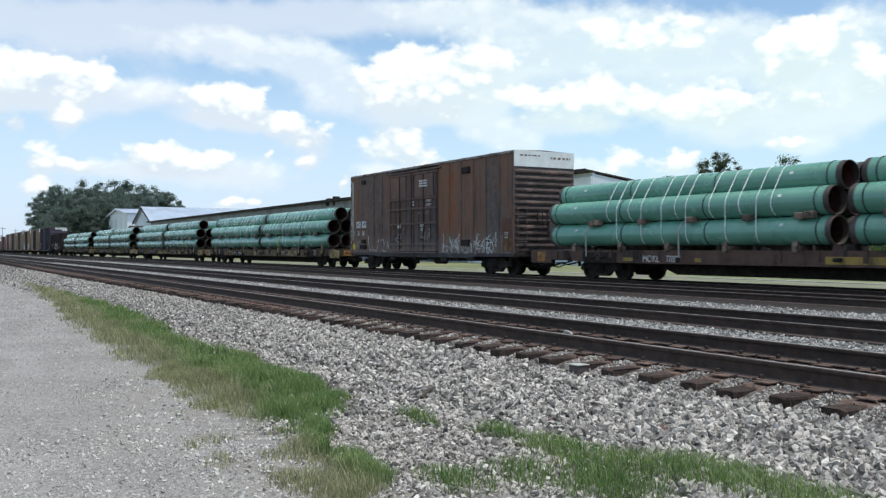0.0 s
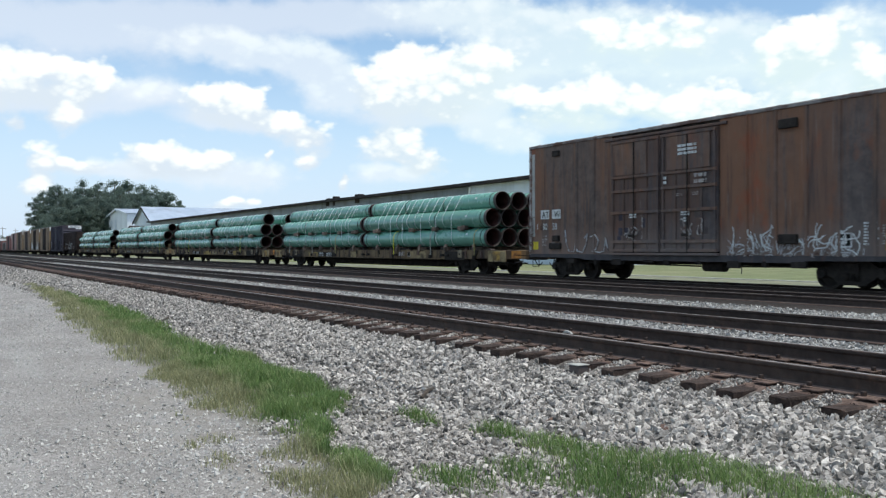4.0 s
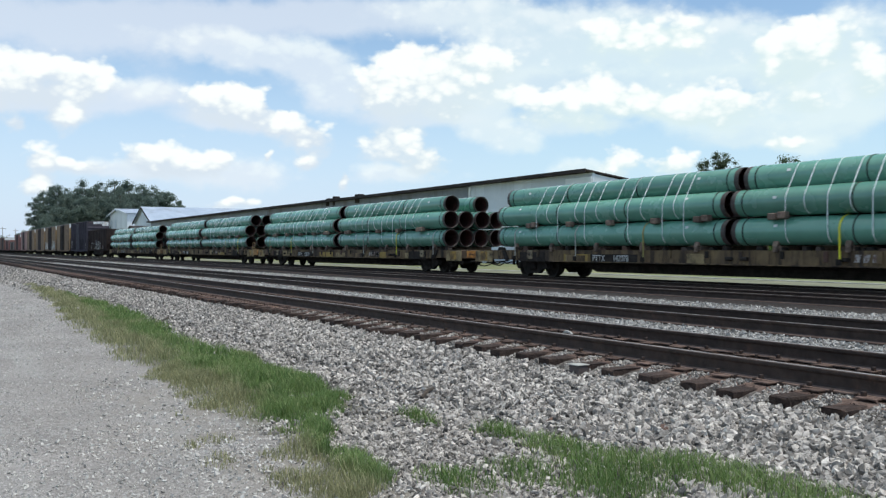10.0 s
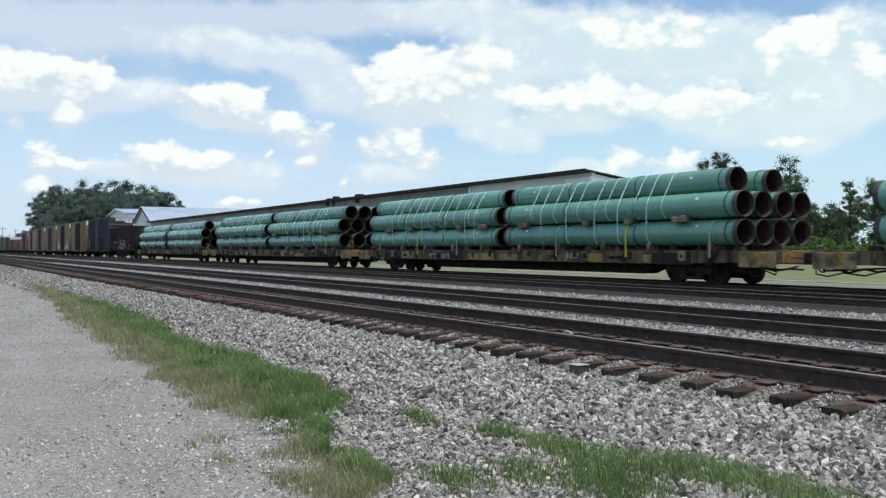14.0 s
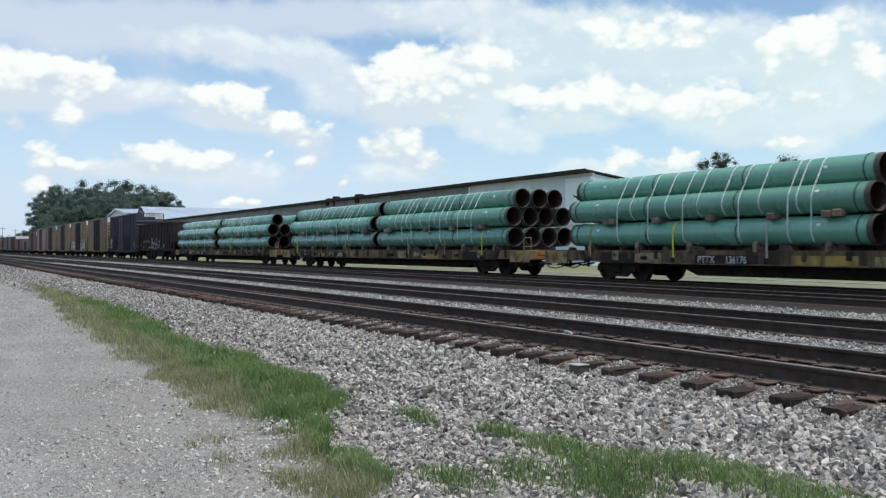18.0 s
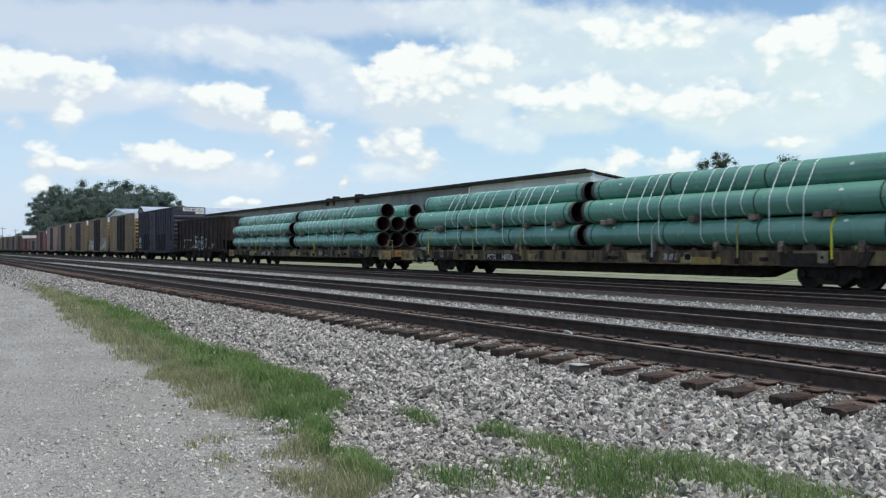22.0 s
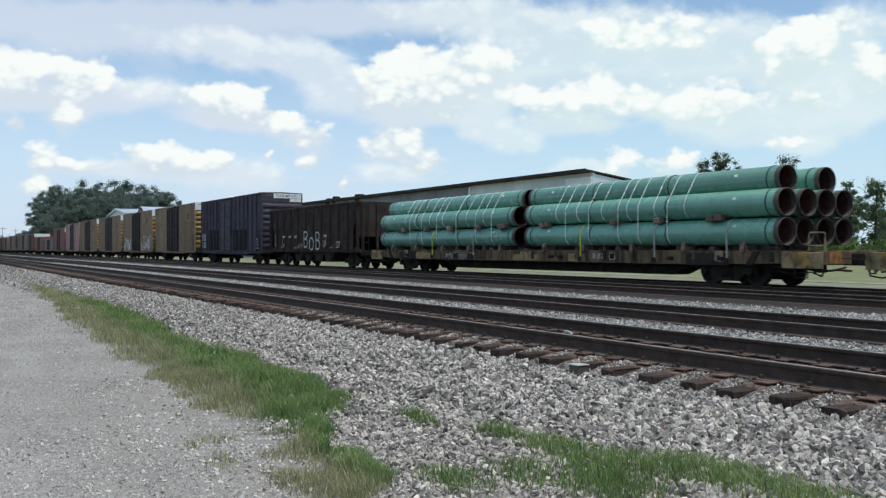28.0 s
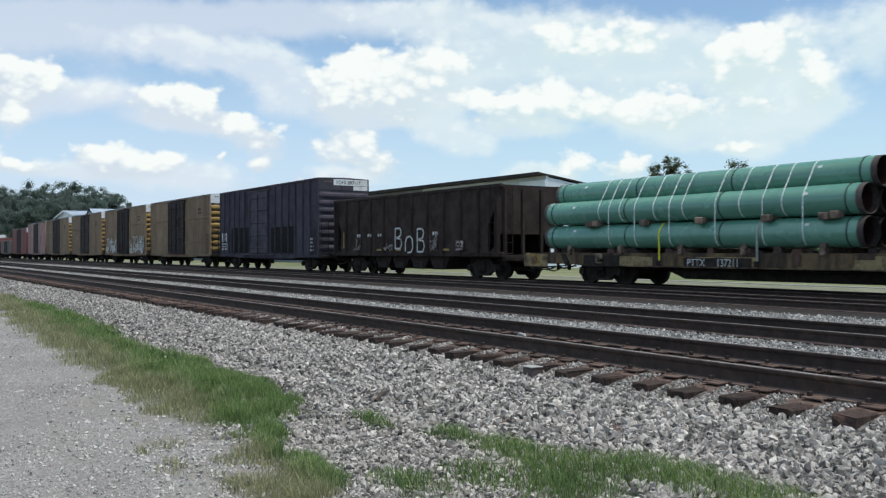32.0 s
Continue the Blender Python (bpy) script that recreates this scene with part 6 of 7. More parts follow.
def warehouse():
    root = empty("warehouse", pose(0, 0, 0), "long grey metal warehouse with a dark roof edge", "warehouse")
    x0, x1, y0, y1 = -268.0, -70.4, 57.5, 67.0
    zt = 9.2
    slope = lambda y: 9.1 - (y - y0) * 0.14
    for a, b, mat in ((x0, -150.0, "grey_wall"), (-150.0, -93.5, "grey_wall"), (-93.5, -74.6, "metal_wall"), (-74.6, x1, "metal_wall")):
        ribbed_wall("wall_panel", root, a, b, y0, "x", -0.05, zt, mat, 6.0 if b < -100 else 3.0)
    ribbed_wall("end_wall", root, y0 + 0.31, y1, x1, "y", -0.05, 8, "metal_wall", 2.4, slope)
    # white sign board with a plain dark wing shape and unreadable writing
    board = part("sign_board", boxed(-74.6, x1 - 0.02, y0 - 0.10, y0 - 0.02, 4.4, 8.8), "white_wall", root, "white sign board on the wall")
    part("wing_shape", prism(bmesh.new(), [(-73.45, 7.15), (-72.75, 6.95), (-72.4, 7.1), (-71.8, 7.35), (-71.3, 7.45), (-71.8, 6.95), (-72.15, 6.6), (-72.6, 6.5), (-72.75, 6.75), (-73.1, 6.85)], y0 - 0.104, y0 - 0.10, "y"), "roof_dark", board)
    bars(board, "sign_writing", "grey_side", -73.5, y0 - 0.10, 5.55, 2.6, 0.8, 1, 7, random.Random(3))
    part("ledge", boxed(-93.0, x1 + 0.2, y0 - 0.25, y0 - 0.02, 4.1, 4.25, bevel=0.02), "white_wall", root)
    part("back_wall", boxed(x0, x1 - 0.31, y1 - 0.3, y1, -0.05, 7.5), "grey_wall", root)
    part("far_end_wall", prism(bmesh.new(), [(y0 + 0.31, -0.05), (y1 - 0.31, -0.05), (y1 - 0.31, 7.5), (y0 + 0.31, 8.8)], x0, x0 + 0.3), "grey_wall", root)
    part("wall_joint", boxed(-93.6, -93.3, y0 - 0.12, y0, 0, 9.1), "white_wall", root)
    part("roof", prism(bmesh.new(), [(56.5, 9.33), (56.5, 9.50), (68.4, 7.95), (68.4, 7.78)], x0 - 0.8, -70.3), "roof_dark", root, "dark weathered roof sheet")
    part("fascia", boxed(x0 - 0.8, -70.2, 56.42, 56.5, 9.16, 9.53), "roof_dark", root)
    for x, w, z in ((-126.8, 1.5, 9.95), (-138.2, 1.3, 9.85), (-135.4, 0.8, 10.05)):
        part("roof_vent", boxed(x, x + w, 57.4, 58.4, 8.6, z, bevel=0.08), "roof_dark", root)
    for i in range(9):
        x = -262 + i * 19
        part("high_window", boxed(x, x + 3.2, y0 - 0.10, y0 - 0.02, 5.6, 6.6), "roof_dark", root)


def gable_shed(name, label, x0, x1, y0, y1, eave, ridge, wall, roof_mat, panels):
    root = empty(name, pose(0, 0, 0), label, "building")
    xm = (x0 + x1) / 2
    ribbed_wall("gable_wall", root, x0, x1, y0, "x", -0.05, eave, wall, 4.2, lambda u: ridge - (ridge - eave) * abs(u - xm) / (xm - x0))
    ribbed_wall("side_wall", root, y0 + 0.31, y1, x1, "y", -0.05, eave - 0.1, wall, 6.0)
    part("back_wall", boxed(x0, x1 - 0.31, y1 - 0.3, y1, -0.05, eave), wall, root)
    part("far_side_wall", boxed(x0, x0 + 0.3, y0 + 0.31, y1 - 0.31, -0.05, eave - 0.1), wall, root)
    for s in (-1, 1):
        xe = xm + s * (xm - x0 + 0.8)
        ze = eave - (ridge - eave) * 0.8 / (xm - x0)
        part("roof", prism(bmesh.new(), [(xm, ridge + 0.05), (xe, ze + 0.05), (xe, ze + 0.3), (xm, ridge + 0.3)], y0 - 0.7, y1 + 0.5, "y"), roof_mat, root)
        part("barge_board", prism(bmesh.new(), [(xm, ridge - 0.3), (xe, ze - 0.3), (xe, ze + 0.33), (xm, ridge + 0.33)], y0 - 0.8, y0 - 0.7, "y"), "roof_dark" if wall != "white_wall" else "white_wall", root)
    for a, b, za, zb in panels:
        part("wall_panel", boxed(a, b, y0 - 0.09, y0 - 0.02, za, zb), "metal_wall" if wall == "white_wall" else "grey_wall", root)
    return root


warehouse()
gable_shed("metal_shed", "large blue-grey metal shed with a gable roof", -313.0, -288.0, 62.0, 96.0, 10.2, 14.9, "metal_wall", "roof_blue", ((-305, -300, 0, 5),))
gable_shed("white_shed", "tall white metal shed behind the train", -353.0, -318.0, 60.5, 84.0, 13.6, 15.6, "white_wall", "roof_blue", ((-349, -345, 2, 12), (-340, -337, 2, 12)))
gable_shed("low_shed", "low dark-roofed shed beside the warehouse", -286.0, -272.0, 54.5, 61.0, 6.2, 8.2, "grey_wall", "roof_dark", ())

# ---- trees ----


def leaf_cloud(name, clumps, count, size, mat, parent, seed):
    """Many small leaf sprays spread through clumps: (x, y, z, rx, rz)."""
    g = np.random.default_rng(seed)
    c = np.array(clumps)
    wt = c[:, 3] ** 2 * c[:, 4]
    pick = g.choice(len(c), count, p=wt / wt.sum())
    d = g.normal(size=(count, 3))
    d /= np.linalg.norm(d, axis=1, keepdims=True)
    rad = np.minimum(np.abs(g.normal(0.0, 0.6, count)), 1.05)
    p = c[pick, :3] + d * rad[:, None] * np.stack([c[pick, 3], c[pick, 3], c[pick, 4]], 1)
    u = g.normal(size=(count, 3))
    u /= np.linalg.norm(u, axis=1, keepdims=True)
    v = np.cross(u, d + 0.3 * g.normal(size=(count, 3)))
    v /= np.linalg.norm(v, axis=1, keepdims=True) + 1e-6
    s = size * g.uniform(0.6, 1.4, count)[:, None]
    verts = np.stack([p - u * s, p + v * s * 0.7, p + u * s, p - v * s * 0.6], 1).reshape(-1, 3)
    b = np.arange(count) * 4
    faces = np.concatenate([np.stack([b, b + 1, b + 2], 1), np.stack([b, b + 2, b + 3], 1)])
    return piece(name, mesh_of(name, verts, faces), mat, parent)


def tree(name, x, y, height, spread, label, kind, seed, leaves, size):
    """A trunk with limbs and a ragged crown. kind: broad, pine, tall or bush."""
    r = random.Random(seed)
    root = empty(name, pose(x, y, 0), label, "tree" if kind != "bush" else "bush", "trees round the yard")
    clumps = []
    bm = bmesh.new()
    base = 0.018 * height + 0.06
    lean = r.uniform(-0.03, 0.03)
    pts = [Vector((lean * height * t * t, 0.02 * height * math.sin(3 * t), height * 0.93 * t)) for t in (0, 0.2, 0.45, 0.7, 1.0)]
    for i, (a, b) in enumerate(zip(pts, pts[1:])):
        rod(bm, a - Vector((0, 0, 0.3 if i == 0 else 0)), b, base * (1 - 0.22 * i), 8, base * (1 - 0.22 * (i + 1)) + 0.02)
    first = {"broad": 0.22, "pine": 0.62, "tall": 0.15, "bush": 0.05}[kind]
    k = {"broad": 26, "pine": 15, "tall": 30, "bush": 9}[kind]
    for i in range(k):
        t = first + (0.97 - first) * (i + r.random()) / k
        z = height * t
        f = (t - first) / (1 - first)
        if kind == "broad":
            reach = spread * (0.55 + 0.45 * math.sin(math.pi * min(1, f * 0.8 + 0.2))) * (1 - 0.55 * f * f)
        elif kind == "pine":
            reach = spread * (0.75 + 0.25 * math.sin(2.6 * f)) * (1.0 - 0.5 * f)
        elif kind == "tall":
            reach = spread * (0.8 + 0.3 * math.sin(7 * f + seed)) * (1 - 0.35 * f ** 3)
        else:
            reach = spread * (1 - 0.4 * f)
        a = i * 2.4 + r.uniform(-0.5, 0.5)
        d = reach * r.uniform(0.35, 0.9)
        q = Vector((d * math.cos(a) + lean * height * t * t, d * math.sin(a), z + r.uniform(-0.03, 0.05) * height))
        st = Vector((lean * height * t * t, 0, max(z - 0.35 * d, 0.05 * height)))
        rod(bm, st, q, base * 0.32 * (1.1 - f), 5, 0.02)
        if kind == "bush":
            cr = reach * r.uniform(0.4, 0.65)
            clumps.append((q.x, q.y, q.z, cr, cr * 0.8))
    # the crown: many clumps spread through its body
    body = {"broad": (0.56, 1.0, 0.42, 150, 0.23), "pine": (0.83, 1.0, 0.16, 46, 0.23), "tall": (0.55, 0.95, 0.42, 90, 0.26), "bush": (0.5, 0.8, 0.4, 10, 0.4)}[kind]
    for _ in range(body[3]):
        v = Vector((r.gauss(0, 1), r.gauss(0, 1), r.gauss(0, 1))).normalized() * r.random() ** 0.38
        f = 0.5 + 0.5 * v.z
        wide = spread * body[1] * (1.05 - 0.35 * f) * (0.85 + 0.25 * math.sin(9 * f + seed + math.atan2(v.y, v.x) * 2))
        cr = spread * body[4] * r.uniform(0.6, 1.15)
        clumps.append((v.x * wide + lean * height, v.y * wide, height * (body[0] + body[2] * v.z), cr, cr * r.uniform(0.6, 0.9)))
    part("trunk", bm, "bark", root, "")
    mat = {"broad": "leaf_hazed", "pine": "leaf_pine", "tall": "leaf", "bush": "leaf_bush"}[kind]
    leaf_cloud("crown", clumps, leaves, size, mat, root, seed)
    return root


COS, SIN = math.cos(radians(29.91)), math.sin(radians(29.91))


def out_there(slant, depth):
    """Ground place at a depth along the first line of sight, and a slant to its right."""
    u = slant * depth
    return -depth * COS + u * SIN, depth * SIN + u * COS


# the dense grove far down the line: slant, depth, height, spread
GROVE = ((-0.440, 352, 24.5, 7), (-0.427, 345, 27, 8), (-0.412, 362, 26, 8.5), (-0.397, 350, 28, 9), (-0.380, 356, 28, 9), (-0.362, 350, 28.5, 9.5), (-0.346, 362, 29, 9), (-0.330, 350, 27, 8.5),
         (-0.317, 358, 27, 8), (-0.304, 350, 25, 7.5), (-0.292, 352, 21, 5.5), (-0.388, 338, 22, 9), (-0.420, 332, 18, 8), (-0.355, 340, 23, 9), (-0.322, 338, 21, 8), (-0.434, 340, 15, 6), (-0.458, 420, 10, 6), (-0.448, 430, 12, 6))
for i, (s, d, hh, sp) in enumerate(GROVE):
    x, y = out_there(s, d)
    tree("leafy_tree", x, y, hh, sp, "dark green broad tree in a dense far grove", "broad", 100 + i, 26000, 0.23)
for i, (s, d, hh, sp, kd, lb) in enumerate((
        (0.303, 150, 17.9, 3.9, "pine", "tall slender pine with a tufted crown"),
        (0.247, 185, 16.6, 3.4, "pine", "far pine above the warehouse roof"),
        (0.332, 150, 13.6, 2.8, "tall", "dark ragged pine beside the larger one"),
        (0.318, 162, 11.5, 3.4, "tall", "dark leafy tree below the pines"),
        (0.362, 140, 13.8, 2.6, "tall", "dark ragged pine with a broken crown"),
        (0.379, 118, 14.3, 3.5, "tall", "tall leafy tree with a deep ragged crown"),
        (0.345, 125, 10.2, 2.6, "tall", "leafy tree beside the taller one"),
        (0.328, 138, 9.6, 3.4, "tall", "dense green tree at the wood's edge"),
        (0.352, 132, 9.0, 3.6, "tall", "leafy tree in front of the far wood"),
        (0.404, 128, 8.6, 3.6, "tall", "leafy tree in front of the far wood"),
        (0.428, 126, 8.2, 3.2, "tall", "low leafy tree beside the lane"),
        (0.446, 120, 11.4, 1.9, "tall", "thin leafy tree at the edge of the wood"),
        (0.474, 110, 10.6, 3.2, "tall", "dense green tree at the edge of the wood"),
        (0.500, 112, 12.0, 3.4, "tall", "tall green tree at the edge of the wood"),
        (0.525, 112, 12.5, 3.6, "tall", "tall green tree beyond the yard"),
        (0.555, 118, 11.5, 3.6, "tall", "green tree beyond the yard"))):
    x, y = out_there(s, d)
    tree("pine_tree" if kd == "pine" else "leafy_tree", x, y, hh, sp, lb, kd, 140 + i, 7500 if kd == "pine" else 15000 if s < 0.43 else 9000, 0.11)
for i in range(9):
    x, y = out_there(0.355 + 0.022 * i, 92 + (i * 7) % 9)
    tree("green_bush", x, y, 2.2 + (i * 5 % 4) * 0.35, 1.7, "bright green bush at the edge of the grass", "bush", 170 + i, 1500, 0.13)


def far_woods(name, s0, s1, depth, h0, h1, seed, label):
    r = random.Random(seed)
    clumps = []
    k = int((s1 - s0) * depth / 3.2)
    for i in range(k):
        x, y = out_there(s0 + (s1 - s0) * (i + r.random()) / k, depth + r.uniform(-12, 12))
        hh = r.uniform(h0, h1)
        for f in (0.2, 0.45, 0.72, 0.9):
            clumps.append((x + r.uniform(-1.5, 1.5), y + r.uniform(-1.5, 1.5), hh * f, 2.6 * (1.15 - 0.5 * f), hh * 0.16))
    ob = leaf_cloud(name, clumps, 24000, 0.45, "leaf_hazed", None, seed)
    tagged(ob, label, "woods", kind="stuff")


far_woods("far_woods", 0.24, 0.66, 190, 7.5, 10.5, 7, "low dark green line of far woods")
far_woods("far_thicket", -0.60, -0.40, 620, 8.0, 12.0, 8, "faint far trees down the line")

# yellow sign across the lane, and poles far down the line
sx, sy = out_there(0.3286, 60)
sign = empty("yellow_sign", pose(sx, sy, 0, 0, 0, 60), "square bright yellow sign on a short post", "sign")
part("post", rod(bmesh.new(), (0, 0.04, -0.1), (0, 0.04, 1.5), 0.04, 8), "pole", sign)
part("panel", boxed(-0.5, 0.5, -0.02, 0.02, 1.42, 2.42, bevel=0.01), "sign_yellow", sign)
for i, w in enumerate((0.5, 0.62, 0.7, 0.66, 0.7, 0.5)):
    part("writing_bar", boxed(-w / 2, w / 2, -0.024, -0.02, 2.25 - i * 0.13, 2.285 - i * 0.13), "sign_ink", sign)
for i, (s, d) in enumerate(((-0.477, 560), (-0.470, 420), (-0.484, 380))):
    x, y = out_there(s, d)
    pl = empty("utility_pole", pose(x, y, 0), "thin grey wooden pole with a cross arm", "utility pole", "poles down the line")
    part("shaft", rod(bmesh.new(), (0, 0, -0.5), (0, 0, 11), 0.16, 8, 0.11), "pole", pl)
    part("cross_arm", boxed(-0.06, 0.06, -1.2, 1.2, 10.1, 10.25), "pole", pl)

# ---- small things by the near track ----
bl = empty("concrete_block", pose(0, 0, 0), "small grey square block against the tie ends", "block")
part("block_body", boxed(-7.90, -7.74, 6.12, 6.27, 0.25, 0.375, bevel=0.012), "door_grey", bl)
part("block_lid", boxed(-7.91, -7.73, 6.11, 6.28, 0.375, 0.385, bevel=0.003), "concrete", bl)
sc = part("litter", prism(bmesh.new(), [(-0.07, 0.0), (0.01, 0.015), (0.08, 0.0), (0.05, 0.035), (-0.03, 0.05)], -0.03, 0.03, "y"), "concrete")
sc.matrix_basis = pose(-10.55, 8.15, 0.40, 0, 0, 25)
tagged(sc, "pale scrap of crumpled litter between the rails", "litter")

for (x0, y0), (x1, y1) in (((-8.14, 4.43), (-8.37, 4.69)), ((-19.16, 4.28), (-20.16, 4.7))):
    bm = wire(bmesh.new(), [(x0, y0, float(level(x0, y0)) + 0.04), ((x0 + x1) / 2, (y0 + y1) / 2, float(level((x0 + x1) / 2, (y0 + y1) / 2)) + 0.07), (x1, y1, float(level(x1, y1)) + 0.05)], 0.022, 6)
    tagged(part("stick", bm, "bark"), "short dark weathered stick lying on the ballast", "stick", "sticks on the ballast")

# ---- ballast stones ----
ICO_V = []
g_ = (1 + 5 ** 0.5) / 2
for a in (-1, 1):
    for b in (-g_, g_):
        ICO_V += [(0, a, b), (a, b, 0), (b, 0, a)]
ICO_V = np.array(ICO_V) / math.sqrt(1 + g_ * g_)


def hull_faces(v):
    bm = bmesh.new()
    for p in v:
        bm.verts.new(p)
    bmesh.ops.convex_hull(bm, input=bm.verts)
    bmesh.ops.triangulate(bm, faces=bm.faces)
    bm.verts.index_update()
    f = np.array([[x.index for x in fc.verts] for fc in bm.faces])
    bm.free()
    return f


def stone_shapes(count, corners=9):
    shapes = []
    while len(shapes) < count:
        v = ICO_V[nrng.permutation(12)[:corners]] * nrng.uniform(0.6, 1.4, (corners, 1)) * np.array([1.15, nrng.uniform(0.55, 0.95), nrng.uniform(0.4, 0.8)])
        f = hull_faces(v)
        if len(np.unique(f)) == corners:
            shapes.append((v, f))
    return shapes


SHAPES = stone_shapes(14)
PLAIN = stone_shapes(14, 7)    # for stones that stay far off


def turns(k):
    q = nrng.normal(size=(k, 4))
    q /= np.linalg.norm(q, axis=1, keepdims=True)
    w, x, y, z = q.T
    return np.stack([1 - 2 * (y * y + z * z), 2 * (x * y - z * w), 2 * (x * z + y * w), 2 * (x * y + z * w), 1 - 2 * (x * x + z * z), 2 * (y * z - x * w),
                     2 * (x * z - y * w), 2 * (y * z + x * w), 1 - 2 * (x * x + y * y)], 1).reshape(-1, 3, 3)


def strew(name, zones, mat, label, category, parent=None):
    """zones: x0, x1, y0, y1, count, smallest and largest radius."""
    vs, fs, base = [], [], 0
    for x0, x1, y0, y1, count, r0, r1 in zones:
        per = count // len(SHAPES)
        for v, f in (SHAPES if x0 > -18.5 and -9 >= x1 or -9.5 < x0 < -1.5 and y0 > 2 else PLAIN):
            px, py = nrng.uniform(x0, x1, per), nrng.uniform(y0, y1, per)
            if y0 < 5:   # ragged margins
                py = py - np.abs(nrng.normal(0, 0.14, per)) * (py < y0 + 0.5)
                px = px + nrng.normal(0, 0.3, per)
            if 6.2 < y0 < 6.5 and y1 < 7.2:   # between the ties alone
                px = 60.33 - (np.round((60.33 - px) / 0.5335 - 0.5) + 0.5) * 0.5335 + nrng.uniform(-0.11, 0.11, per)
            rad = nrng.uniform(r0, r1, per) * nrng.choice([0.75, 1.0, 1.0, 1.25], per)
            pz = level(px, py) + rad * nrng.uniform(-0.1, 0.6, per)
            p = np.einsum("kij,nj->kni", turns(per), v) * rad[:, None, None] + np.stack([px, py, pz], 1)[:, None, :]
            vs.append(p.reshape(-1, 3))
            fs.append((f[None] + (base + np.arange(per) * len(v))[:, None, None]).reshape(-1, 3))
            base += per * len(v)
    ob = piece(name, mesh_of(name, np.concatenate(vs), np.concatenate(fs)), mat, parent)
    return tagged(ob, label, category, kind="stuff")


BED = strew("ballast", ((-9, -1.0, 4.15, 6.32, 17500, 0.022, 0.043), (-9, -1.0, 6.3, 6.84, 3600, 0.012, 0.021), (-18, -9, 4.2, 6.3, 14000, 0.024, 0.042), (-18, -9, 6.3, 6.84, 3000, 0.013, 0.021), (-34, -18, 4.25, 6.3, 19000, 0.021, 0.037), (-60, -34, 4.3, 6.15, 11000, 0.032, 0.048),
                        (-60, -20, 3.5, 4.3, 2500, 0.02, 0.045), (-110, -60, 4.4, 6.15, 4500, 0.04, 0.055), (-6.8, -3.4, 2.9, 4.2, 5200, 0.012, 0.028), (-9.2, -6.6, 3.3, 4.3, 2600, 0.014, 0.032), (-8, -6.3, 2.85, 3.5, 1700, 0.012, 0.028),
                        (-14, -9, 4.0, 4.4, 1200, 0.018, 0.034), (-6.2, -2.5, 2.3, 3.0, 2000, 0.009, 0.018), (-6.5, -2.0, 4.4, 6.15, 2600, 0.030, 0.046), (-1.0, 16, 4.2, 6.3, 6000, 0.035, 0.055)),
            "stones", "loose sharp grey-white ballast stones on the track shoulder", "ballast")
strew("dirty_ballast", ((-14, 2, 6.62, 8.75, 5200, 0.010, 0.020), (-34, -14, 6.62, 8.75, 4200, 0.014, 0.026)), "stones_brown", "rust-brown fouled ballast packed between the ties", "ballast")
strew("ballast_between_tracks", ((-40, 2, 9.85, 10.95, 12000, 0.018, 0.032), (-90, -40, 9.95, 10.85, 5000, 0.026, 0.038), (-45, 3, 14.9, 16.1, 9500, 0.021, 0.034), (-100, -45, 14.9, 16.0, 4500, 0.035, 0.05), (2, 20, 9.2, 10.5, 1400, 0.035, 0.05), (3, 20, 13.4, 16.4, 2200, 0.04, 0.06)),
      "stones_clean", "clean white-grey ballast stones between the tracks", "ballast")
STONE_MESHES = []
for v, f in SHAPES[:8]:
    STONE_MESHES.append(mesh_of("stone", v * 0.034, f))
for i in range(280):
    x, y = rng.uniform(-6.5, -2.6), rng.uniform(4.6, 6.3)
    s = STONE_MESHES[i % 8]
    piece("stone", s, "stone", BED, "", pose(x, y, float(level(x, y)) + 0.028, rng.uniform(0, 360), rng.uniform(0, 360), rng.uniform(0, 360)))
for x, y, r in ((-6.41, 4.76, 0.06), (-5.45, 5.18, 0.07)):
    lump = piece("dark_stone", mesh_of("dark_stone", SHAPES[3][0] * r, SHAPES[3][1]), "tie", None, "", pose(x, y, float(level(x, y)) + r * 0.55, 30, 15, 70 * x))
    tagged(lump, "dark brown lump of stone among the pale ballast", "stone", "dark stones")
strew("road_pebbles", ((-11, -1, -1.0, 3.4, 10000, 0.005, 0.011), (-8.5, -2, -0.6, 2.8, 7000, 0.008, 0.018), (-24, -11, -2.5, 4.2, 9000, 0.008, 0.015), (-12, -4.5, 1.6, 3.0, 1500, 0.010, 0.022), (-45, -24, -4.0, 4.0, 5000, 0.012, 0.022)), "pebbles", "small pale loose pebbles on the gravel road", "gravel")

# ---- grass ----
ROAD_EDGE = ((-46, 4.3), (-43, 4.2), (-25.8, 3.2), (-17.7, 2.72), (-14, 2.66), (-11.9, 2.7), (-10.3, 2.46), (-9.5, 2.62), (-8.7, 2.74), (-7.85, 2.82), (-7.0, 2.56), (-6.3, 2.32), (-5.6, 2.15), (-5.0, 2.1))
BED_EDGE = ((-46, 4.34), (-44, 4.40), (-28.4, 4.50), (-23.2, 4.55), (-19.7, 4.40), (-16.4, 4.12), (-14, 4.18), (-12.1, 4.20), (-10.2, 4.18), (-8.8, 4.05), (-8.4, 3.72), (-8.0, 3.48), (-7.6, 3.25), (-6.8, 2.98), (-6.2, 3.05), (-5.8, 3.0), (-5.4, 2.7), (-5.0, 2.5))


